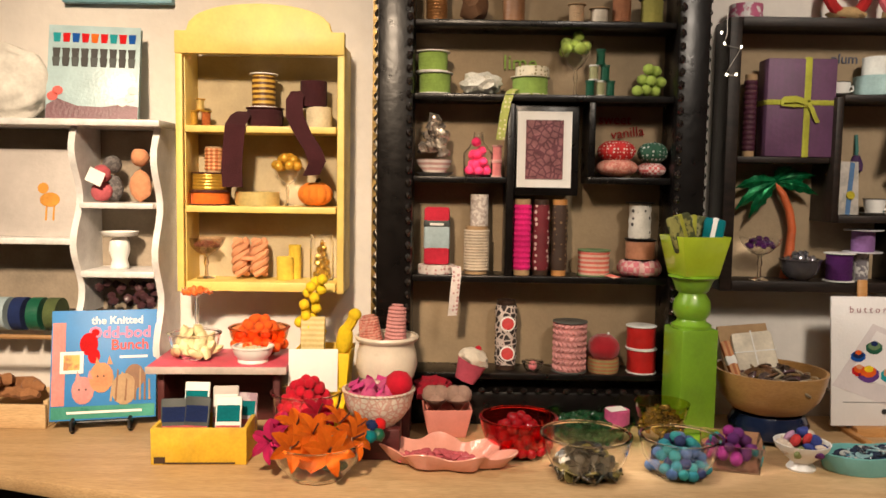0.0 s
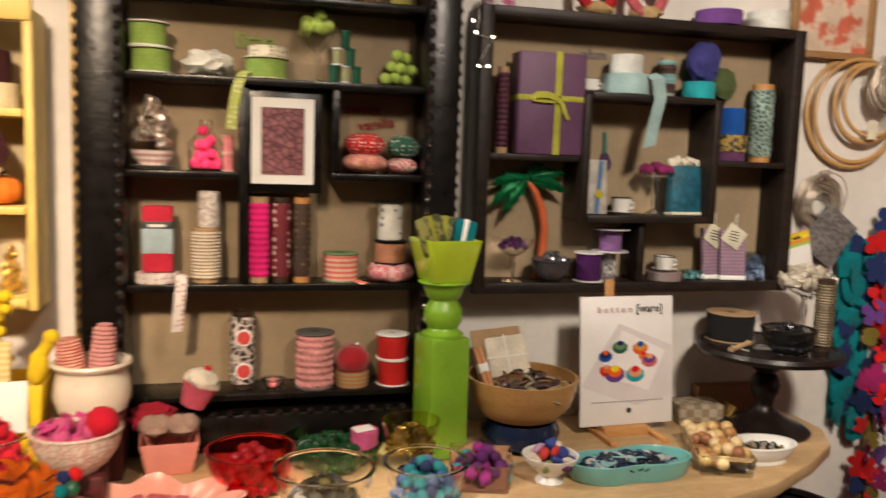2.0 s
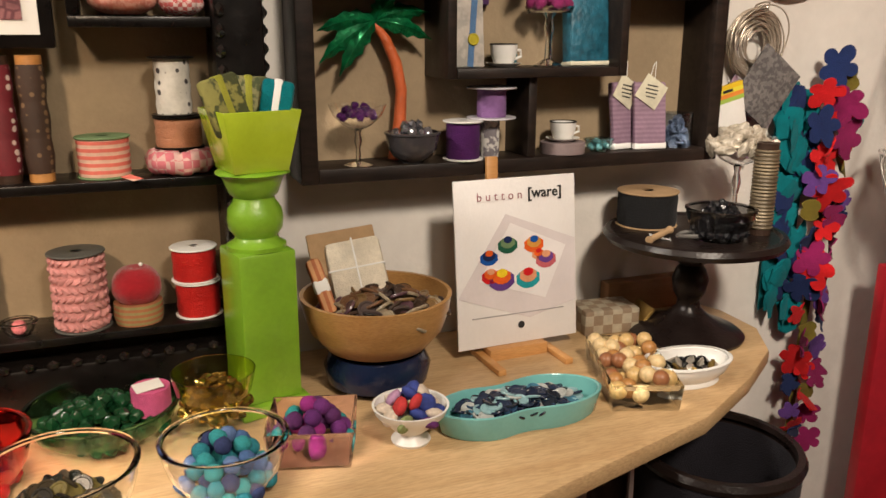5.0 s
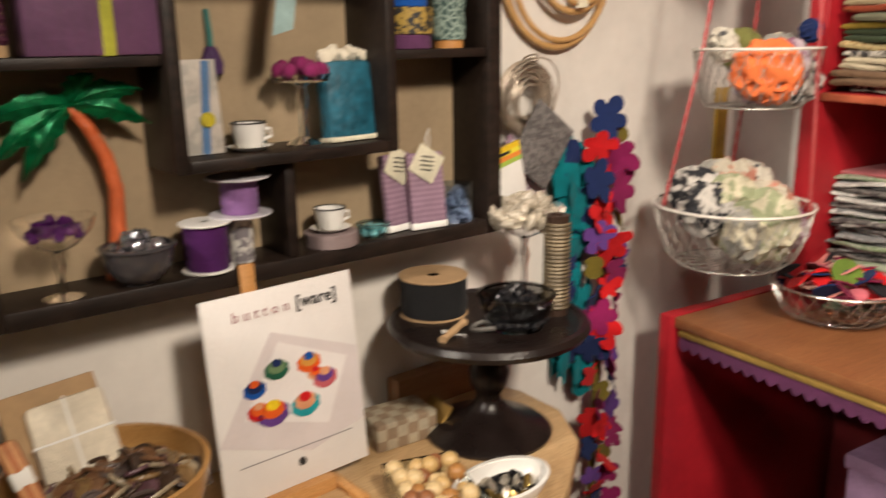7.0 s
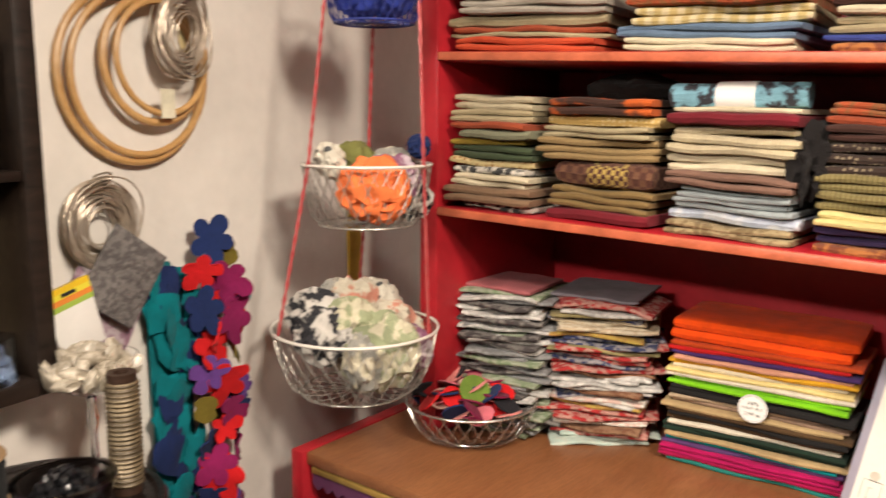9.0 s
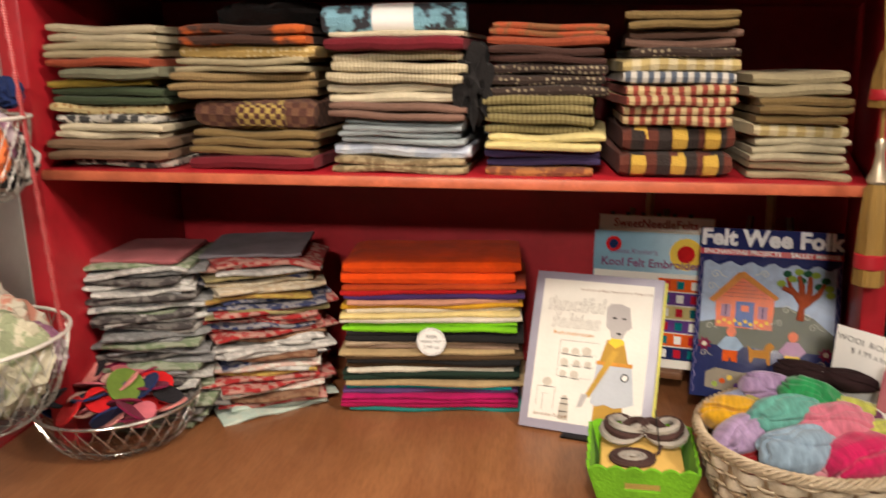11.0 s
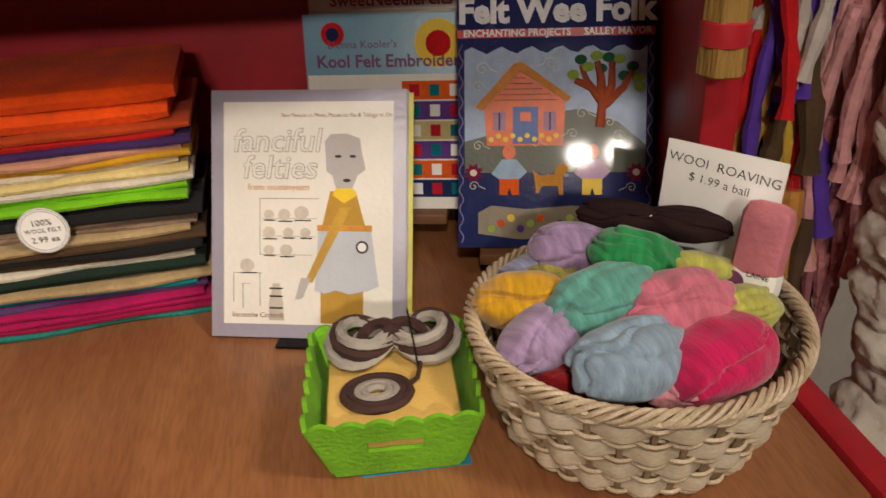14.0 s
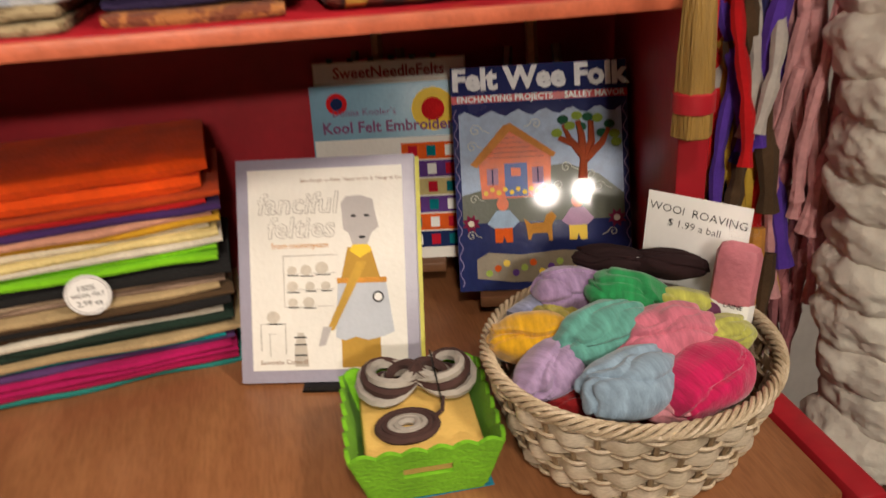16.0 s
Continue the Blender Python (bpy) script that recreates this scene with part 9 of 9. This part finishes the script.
for x, z, r, nm in ((-0.065, 0.212, 0.014, "scarlet_felt"), (-0.065, 0.212, 0.008, "navy_felt"), (0.06, 0.2, 0.028, "bright_yellow"), (0.06, 0.2, 0.015, "scarlet_felt")):
    plate(kf, [(x + r * math.cos(t), z + r * math.sin(t)) for t in [2 * math.pi * i / 16 for i in range(16)]], MATS[nm], lift=0.001 if r > 0.013 and nm != "scarlet_felt" or r == 0.014 else 0.0018)
sn = book("beige needlecraft book with a printed title band", pose(2.2745, 0.595, 0.837, -10, 0, -112) @ pose(0.018, 0, 0), 0.2, 0.262, 0.01, mat("sand_cover", (0.5, 0.42, 0.32), 0.4, var=0.15), "craft books")
plate(sn, rect(-0.098, 0.236, 0.098, 0.26), IVORY)
words("SweetNeedleFelts", 0.02, mat("crimson_ink", (0.4, 0.05, 0.06), 0.5, bump=0), sn, pose(0.0, -0.0012, 0.241), "title", 0.0002, 0.0004)
for k in range(6):
    plate(sn, rect(-0.08 + 0.027 * k, 0.261, -0.072 + 0.027 * k, 0.267), INK)
for label, m, h, run in (("plain wooden easel holding a craft book", pose(2.103, 0.443, DZ, 0, 0, -111.7), 0.03, 0.12), ("plain wooden easel holding two books", pose(2.262, 0.60, DZ, 0, 0, -112), 0.037, 0.062)):
    e = thing("wooden_easel", label, "easel", m, "wooden easels")
    part("ledge", box(0.16, 0.045, 0.014, 0, 0.006, h - 0.0145, 0.002), wood("walnut_easel", (0.16, 0.07, 0.03), (0.24, 0.11, 0.05)), e)
    for s in (-0.06, 0.06):
        part("leg", tube([(s * 1.1, 0.028, 0.006), (s, 0.04, h), (s * 0.5, 0.04 + run, 0.30)], 0.006, 6), MATS["walnut_easel"], e)
    part("mast", tube([(0.0, 0.04, h), (0.0, 0.04 + run * 1.15, 0.345)], 0.008, 6), wood("pale_easel", (0.4, 0.24, 0.1), (0.5, 0.32, 0.15)), e)
    part("rear_leg", tube([(0, 0.07 + run, 0.006), (0, 0.04 + run, 0.28)], 0.006, 6), MATS["walnut_easel"], e)

# green felt box
gx = thing("felt_box", "lime green felt tray with scalloped edges and a handle slot", "box", pose(1.896, 0.676, DZ, 0, 0, -101))
GFELT = cloth("grass_green_felt", (0.19, 0.5, 0.02), bump=0.5, bscale=250)


def scallop_wall(w0, w1, h, slot=False):
    pts = [(-w0 / 2, 0), (w0 / 2, 0)]
    n = 6
    for i in range(n * 6 + 1):
        f = i / (n * 6)
        pts.append((w1 / 2 - w1 * f, h - 0.004 + 0.006 * abs(math.sin(math.pi * n * f))))
    if not slot:
        return slab(pts, 0.004)
    bm = slab([(-w0 / 2, 0), (w0 / 2, 0), ((w0 + w1) / 4, h * 0.46), (-(w0 + w1) / 4, h * 0.46)], 0.004)
    add(bm, slab([(-(w0 + w1) / 4, h * 0.4601), (-0.022, h * 0.4601), (-0.022, h * 0.66), (-w0 / 2 - (w1 - w0) * 0.33, h * 0.66)], 0.004))
    add(bm, slab([(0.022, h * 0.4601), ((w0 + w1) / 4, h * 0.4601), (w0 / 2 + (w1 - w0) * 0.33, h * 0.66), (0.022, h * 0.66)], 0.004))
    top = [(-w0 / 2 - (w1 - w0) * 0.33, h * 0.6601), (w0 / 2 + (w1 - w0) * 0.33, h * 0.6601)] + pts[2:]
    add(bm, slab(top, 0.004))
    return bm


GB, GT, GH = 0.1, 0.134, 0.066
lean = math.degrees(math.atan((GT - GB) / 2 / GH))
for k, rz in enumerate((0, 90, 180, 270)):
    part("wall", moved(scallop_wall(GB, GT, GH, k in (0, 2)), pose(0, 0, 0, 0, 0, rz) @ pose(0, -GB / 2, 0.004, 90 + lean)), GFELT, gx)
part("base", box(GB, GB, 0.004, 0, 0, 0.0004, 0), GFELT, gx)
solo("blue_felt_sheet", box(0.09, 0.09, 0.0008, 0, 0, 0, 0), cloth("cyan_felt", (0.03, 0.3, 0.45)), "cyan felt sheet under the green tray", "felt", pose(1.886, 0.664, DZ, 0, 0, -99))
solo("foam_pad", box(0.108, 0.108, 0.05, 0, 0, 0, 0.006), mat("yellow_foam", (0.78, 0.5, 0.13), 0.9, var=0.12, bump=0.2, bscale=300), "yellow foam needle-felting pad in the green tray", "foam", pose(1.896, 0.676, DZ + 0.0048, 0, 0, -101))
RM = pose(1.896, 0.676, DZ + 0.055, 0, 0, -101)
WG = [cloth("grey_roving", (0.42, 0.38, 0.33), bscale=120), cloth("chocolate_roving", (0.07, 0.035, 0.03), bscale=120)]
rv = thing("roving_twist", "twisted brown and grey wool roving on the pad", "wool", RM @ pose(0.004, 0.035, 0.012))
for k in range(6):
    pts = []
    for i in range(33):
        a = 2 * math.pi * i / 32
        den = 1 + math.sin(a) ** 2
        q = 1 - 0.1 * k
        pts.append((0.05 * q * math.cos(a) / den * 1.1, 0.055 * q * math.sin(a) * math.cos(a) / den * 1.35, 0.004 + 0.0035 * (k % 3) + 0.006 * math.sin(a * 2 + k)))
    part("strand", tube(pts, 0.0052, 6), WG[k % 2], rv)
cl = thing("roving_coil", "flat oval coil of brown roving needled into the pad", "wool", RM @ pose(-0.012, -0.022, 0.003))
for k, (r, m) in enumerate(((0.027, 1), (0.021, 1), (0.016, 0), (0.01, 0))):
    part("strand", tube([(r * math.cos(a), 0.78 * r * math.sin(a), 0.001) for a in [2 * math.pi * i / 24 for i in range(24)]], 0.004, 6, True), WG[m], cl)
part("tail", tube([(0.024, 0.004, 0.002), (0.034, 0.012, 0.004), (0.038, 0.03, 0.006)], 0.0022, 6), WG[1], cl)
part("needle", tube([(0.036, 0.02, 0.0), (0.03, 0.045, 0.05)], 0.0009, 6), BLACK, cl, "dark felting needle")

# wicker basket
wk = thing("wicker_basket", "round pale wicker basket of wool roving balls", "basket", pose(1.853, 0.478, DZ + 0.001))
WICK = wood("pale_wicker", (0.46, 0.35, 0.22), (0.68, 0.56, 0.4), 0.5, 6, (6, 6, 6))
SPL = wood("flat_splint", (0.58, 0.48, 0.34), (0.74, 0.64, 0.5), 0.55, 5, (3, 3, 12))
R0, R1, HB, NS = 0.1, 0.133, 0.1, 34


def brad(z):
    return R0 + (R1 - R0) * (z / HB) ** 0.8


# stakes browner than the weavers: shade of the weave's gaps put into their colour
for i in range(NS):
    a = 2 * math.pi * i / NS
    part("stake", tube([(brad(z) * math.cos(a), brad(z) * math.sin(a), z) for z in [HB * j / 5 for j in range(6)]], 0.0026, 6), wood("brown_stake", (0.26, 0.17, 0.09), (0.4, 0.29, 0.17), 0.55, 6, (6, 6, 2)), wk)


def weave(z, th, ph, wide=0.0):
    n = NS * 4
    pts = []
    for i in range(n):
        a = 2 * math.pi * i / n
        rr = brad(z) + 0.0046 * math.cos(NS * a / 2 + ph)
        pts.append((rr * math.cos(a), rr * math.sin(a), z + 0.0012 * math.sin(a * 5 + ph)))
    if not wide:
        return tube(pts, th, 5, True)
    bm = bmesh.new()
    rows = []
    for i, p in enumerate(pts):
        a = 2 * math.pi * i / n
        c = Vector((math.cos(a), math.sin(a), 0))
        rows.append([bm.verts.new(Vector(p) + c * o + Vector((0, 0, k))) for o, k in ((0.001, -wide / 2), (0.0022, 0), (0.001, wide / 2), (-0.001, wide / 2), (-0.001, -wide / 2))])
    for i in range(n):
        p, q = rows[i], rows[(i + 1) % n]
        for k in range(5):
            bm.faces.new((p[k], p[(k + 1) % 5], q[(k + 1) % 5], q[k]))
    bmesh.ops.recalc_face_normals(bm, faces=bm.faces[:])
    return bm


z, ph = 0.003, 0.0
for kind in "ttwttwttwttwttt":
    ph += math.pi
    if kind == "t":
        part("weaver", weave(z + 0.0018, 0.0021, ph), WICK, wk)
        z += 0.0041
    else:
        part("splint", weave(z + 0.0068, 0, ph, 0.0135), SPL, wk, "wide flat splint")
        z += 0.0138
for k in range(5):
    pts = []
    for i in range(NS * 6):
        a = 2 * math.pi * i / (NS * 6)
        w = NS / 2 * a + k * math.pi * 0.4
        pts.append(((R1 + 0.005 * math.cos(w)) * math.cos(a), (R1 + 0.005 * math.cos(w)) * math.sin(a), HB + 0.002 + 0.0055 * math.sin(w)))
    part("rim_braid", tube(pts, 0.0023, 6, True), WICK, wk)
part("base", lathe([(0, 0), (R0, 0), (R0, 0.004), (0, 0.004)], 40), WICK, wk)
ROV = (("golden yellow", (1.886, 0.573), 0.925, 0.034, (0.72, 0.38, 0.01)), ("pale lilac", (1.838, 0.572), 0.917, 0.034, (0.4, 0.28, 0.46)), ("dusty sky blue", (1.778, 0.52), 0.922, 0.041, (0.26, 0.36, 0.46)), ("sea green", (1.842, 0.515), 0.938, 0.039, (0.12, 0.36, 0.3)), ("lavender", (1.927, 0.503), 0.94, 0.034, (0.34, 0.23, 0.4)), ("emerald green", (1.876, 0.462), 0.945, 0.036, (0.02, 0.27, 0.08)), ("grey-blue", (1.935, 0.54), 0.918, 0.028, (0.26, 0.28, 0.42)), ("olive yellow", (1.91, 0.522), 0.918, 0.028, (0.34, 0.29, 0.06)), ("rose pink", (1.81, 0.467), 0.938, 0.04, (0.62, 0.17, 0.24)), ("lime yellow", (1.845, 0.42), 0.935, 0.032, (0.5, 0.5, 0.1)), ("lime yellow", (1.798, 0.417), 0.93, 0.03, (0.48, 0.46, 0.1)), ("cerise", (1.757, 0.457), 0.922, 0.04, (0.58, 0.01, 0.1)), ("pale pink", (1.757, 0.49), 0.908, 0.027, (0.68, 0.28, 0.32)), ("dark red", (1.815, 0.566), 0.89, 0.026, (0.32, 0.01, 0.012)), ("rose pink", (1.86, 0.5), 0.89, 0.05, (0.62, 0.17, 0.24)), ("dark red", (1.80, 0.5), 0.88, 0.05, (0.32, 0.01, 0.012)))


def roving(r):
    """A soft ball of combed wool with swirling strands."""
    bm = bmesh.new()
    bmesh.ops.create_icosphere(bm, subdivisions=5, radius=1)
    off = Vector((random.random() * 9, random.random() * 9, random.random() * 9))
    ax = Vector((0.28 + random.uniform(-0.35, 0.35), 0.96, random.uniform(-0.15, 0.15))).normalized()
    cuts = [(ax.orthogonal().normalized() + Vector((random.uniform(-1, 1), random.uniform(-1, 1), random.uniform(-1, 1))) * 0.55).normalized() for k in range(3)]
    for v in bm.verts:
        d = v.co.normalized()
        t = d.dot(ax)
        warp = noise.noise(d * 1.3 + off)
        groove = 0.0
        for cut in cuts:
            f = d.dot(cut) + 0.5 * warp
            groove -= 0.09 * math.exp(-(f / 0.07) ** 2) - 0.04 * math.exp(-((f - 0.2) / 0.12) ** 2)
        comb = 0.006 * math.sin(55 * (d.dot(ax.orthogonal().normalized()) + 0.35 * warp) + 8 * t)
        v.co = d * r * (1 + groove + comb + 0.13 * noise.noise(d * 1.5 - off)) + ax * t * r * 0.3
        v.co.x *= 0.88
        v.co.z *= 0.76
    return bm


random.seed(31)
for nm, (x, y), z, r, c in ROV:
    solo("roving_ball", roving(r * 0.94), cloth("roving_" + nm.replace(" ", "_"), c, var=0.3, scale=40, bump=0.25, bscale=130, stretch=(0.5, 5, 1.5), sheen=0.3), "%s ball of combed wool roving in a wicker basket" % nm, "wool", pose(1.853 + (x - 1.853) * 0.92, 0.478 + (y - 0.478) * 0.92, z - 0.010, random.uniform(-15, 15), random.uniform(-15, 15), random.uniform(-22, 22)), "wool roving balls")
br = thing("roving_bundle", "dark brown bundle of roving tied in the middle", "wool", pose(1.90, 0.44, 0.958, 0, 0, -128))
for s in (-1, 1):
    part("lobe", moved(roving(0.023), pose(s * 0.028, 0, 0) @ Matrix.Diagonal((1.25, 0.85, 0.8, 1)) @ pose(0, 0, 0, 0, 0, 90)), cloth("dark_brown_roving", (0.022, 0.009, 0.01), bump=0.5, bscale=90, sheen=0), br)
part("tie", lathe([(0.008, -0.004), (0.0095, -0.002), (0.0095, 0.002), (0.008, 0.004)], 16), PAPER, br, "white tie", m=pose(0, 0, 0, 0, 90))
cdm = pose(1.885, 0.394, 0.899, -2, 3, -141)
cdd = thing("price_card", "white handwritten price card for wool roving", "card", cdm)
part("card", box(0.098, 0.0015, 0.12, 0, 0, 0, 0.0002), PAPER, cdd)
words("WOOl  ROAVING", 0.0118, INK, cdd, pose(0.0, -0.0012, 0.1, 0, 3, 0), "handwriting", 0.0001, -0.0001)
words("$ 1.99 a ball", 0.0105, INK, cdd, pose(-0.002, -0.0012, 0.087, 0, 3, 0), "handwriting", 0.0001, -0.0001)
pkx = thing("roving_packet", "clear packet of pink wool with a white paper band", "packet", pose(1.825, 0.392, 0.896, -6, 3, -140))
part("wool", joined(box(0.04, 0.026, 0.1, 0, 0, 0.0, 0.011)), cloth("pink_packet_wool", (0.6, 0.2, 0.24), rough=0.5, bump=0.6, bscale=90), pkx)
part("band", box(0.0415, 0.0275, 0.048, 0, 0, 0.004, 0.011), PAPER, pkx, "white paper band")
part("band_rule", box(0.042, 0.028, 0.003, 0, 0, 0.024, 0.0014), INK, pkx)
words("LAINE", 0.0065, INK, pkx, pose(0.004, -0.0142, 0.041), "lettering", 0.0001)
part("badge", moved(slab(circle(0.009, 18), 0.0006), pose(-0.014, -0.0142, 0.034, 90)), mat("plum_ink", (0.2, 0.05, 0.15)), pkx, "plum round badge")
see_through(part("wrap", strip([(-0.002, 0, 0.098), (0.002, -0.002, 0.108), (-0.004, 0.002, 0.12)], 0.026, 0.001), GLASS, pkx))

# ---- beside the hutch ----
tsl = thing("curtain_tassel", "long gold and red curtain tassel hung on the hutch", "tassel", pose(1.872, 0.41, 1.088) @ Matrix.Diagonal((0.8, 0.8, 0.72, 1)))
GT1 = mat("gold_tassel", (0.32, 0.18, 0.035), 0.6, bump=1.0, bscale=60, stretch=(6, 6, 0.4))
part("skirt", lathe([(0.02, 0), (0.022, 0.002), (0.021, 0.06), (0.02, 0.1), (0.017, 0.165), (0.012, 0.175)], 24, 0.06), GT1, tsl)
part("band", lathe([(0.021, 0.03), (0.0235, 0.032), (0.0235, 0.055), (0.021, 0.057)], 24), MATS["red_paint"], tsl, "red band")
part("cap", lathe([(0.014, 0.1752), (0.016, 0.18), (0.009, 0.2), (0.006, 0.225), (0.008, 0.24), (0.004, 0.25)], 18), mat("glass_cap", (0.5, 0.42, 0.3), 0.2, 0.5), tsl)
part("cord", tube([(0, 0, 0.248), (0.004, 0, 0.35), (0.03, 0.0, 0.52), (0.09, 0.0, 0.62)], 0.003), GT1, tsl)
part("upper_skirt", moved(lathe([(0.022, 0), (0.023, 0.002), (0.02, 0.05), (0.012, 0.09)], 24, 0.06), pose(0.006, -0.004, 0.30)), GT1, tsl)
part("upper_band", moved(lathe([(0.0235, 0.012), (0.0245, 0.014), (0.023, 0.028), (0.022, 0.03)], 24), pose(0.006, -0.004, 0.30)), MATS["red_paint"], tsl)
rl = thing("red_rail", "red painted rail along the end of the desk", "rail", HM)
part("rail", box(0.03, 0.63, 0.03, 1.20, 0.10, DZ - 0.026, 0.006), RED, rl)
part("end_panel", box(0.02, 0.6, 0.76, 1.197, 0.10, 0.0, 0.004), RED, rl)
random.seed(44)


def knit_strip(p, length, w, m, sway, seg=12):
    """A hanging knitted strip with crimped edges."""
    pts = []
    ph = random.uniform(0, 6)
    for i in range(seg + 1):
        f = i / seg
        pts.append((p[0] + sway[0] * f + 0.012 * math.sin(ph + 4 * f), p[1] + sway[1] * f + 0.012 * math.cos(ph + 3 * f), p[2] - length * f))
    return tube(pts, [w * (0.8 + 0.2 * math.sin(i * 2.2)) for i in range(seg + 1)], 7)


sc1 = thing("felted_scarf", "tangled scarf of purple yellow and white felt strips", "scarf", pose(0, 0, 0))
C1 = [cloth("royal_purple", (0.12, 0.05, 0.42)), cloth("ink_navy", (0.03, 0.03, 0.12)), MATS["scarlet_felt"], cloth("white_wool", (0.6, 0.56, 0.5)), cloth("sunny_wool", (0.65, 0.42, 0.05)), cloth("royal_purple", (0.12, 0.05, 0.42)), cloth("bottle_green", (0.01, 0.06, 0.06)), cloth("bark_wool", (0.1, 0.06, 0.03))]
for k in range(42):
    part("felt_strip", knit_strip((2.11 + random.uniform(-0.06, 0.06), 0.185 + random.uniform(-0.03, 0.035), random.uniform(1.05, 1.3)), random.uniform(0.2, 0.38), random.uniform(0.009, 0.015), C1[k % 8], (random.uniform(-0.05, 0.03), random.uniform(-0.02, 0.04))), C1[k % 8], sc1)
for k in range(12):
    part("felt_strip", knit_strip((2.08 + random.uniform(-0.05, 0.05), 0.19 + random.uniform(-0.03, 0.02), random.uniform(0.85, 0.95)), random.uniform(0.3, 0.42), random.uniform(0.009, 0.014), [C1[1], C1[2], MATS["amber_felt"], C1[7]][k % 4], (random.uniform(-0.06, 0.0), 0.02)), [C1[1], C1[2], MATS["amber_felt"], C1[7]][k % 4], sc1)
sc2 = thing("fringed_scarf", "dusty pink scarf with long crimped knitted fringes", "scarf", pose(0, 0, 0))
PKW = cloth("dusty_pink_knit", (0.72, 0.36, 0.36), bump=1.0, bscale=120)
PKD = cloth("dark_rose_knit", (0.45, 0.17, 0.18), bump=1.0, bscale=120)
for k in range(36):
    part("fringe", knit_strip((2.055 + random.uniform(-0.06, 0.05), 0.135 + random.uniform(-0.035, 0.03), random.uniform(1.08, 1.28)), random.uniform(0.28, 0.4), 0.0095, PKW, (random.uniform(-0.02, 0.02), random.uniform(-0.01, 0.02))), PKW, sc2)
for k in range(10):
    part("fringe", knit_strip((2.055 + random.uniform(-0.04, 0.05), 0.15 + random.uniform(-0.03, 0.02), random.uniform(0.9, 0.98)), random.uniform(0.22, 0.3), 0.009, PKD, (random.uniform(-0.02, 0.02), 0.0)), PKD, sc2)
def curly(r, x, y, z):
    """A fat roll of fleece with short woolly curls."""
    bm = bmesh.new()
    bmesh.ops.create_icosphere(bm, subdivisions=5, radius=1)
    off = Vector((x * 31, y * 17, z * 23))
    for v in bm.verts:
        d = v.co.normalized()
        q = 1 + 0.16 * noise.noise(d * 1.7 + off) + 0.06 * noise.noise(d * 5 + off) + 0.03 * noise.noise(d * 14 + off)
        v.co = Vector((x + d.x * r * 1.15 * q, y + d.y * r * 0.95 * q, z + d.z * r * 0.8 * q))
    return bm


fz = thing("fleece_throw", "thick cream fleece hanging in woolly curls", "fleece", pose(0, 0, 0))
FLC = cloth("cream_fleece", (0.76, 0.72, 0.62), bump=0.25, bscale=300, var=0.12)
for k in range(14):
    part("fleece_roll", curly(0.062, 1.935 - 0.004 * k + random.uniform(-0.012, 0.012), 0.115 + random.uniform(-0.01, 0.01), 1.33 - 0.052 * k), FLC, fz)
rack = thing("scarf_rail", "plain dark rail from which scarves hang", "rail", pose(0, 0, 0))
part("rod", tube([(1.88, 0.10, 1.36), (2.5, 0.16, 1.36)], 0.008), BLACK, rack)
lav = thing("storage_box", "lavender box standing under the desk", "box", HM @ pose(0.35, 0.1, 0))
part("body", box(0.38, 0.3, 0.56, 0, 0, 0, 0.006), mat("lavender_board", (0.32, 0.2, 0.33), 0.7), lav)
part("lid", box(0.39, 0.31, 0.03, 0, 0, 0.5605, 0.005), mat("lavender_lid", (0.36, 0.22, 0.36), 0.7), lav)
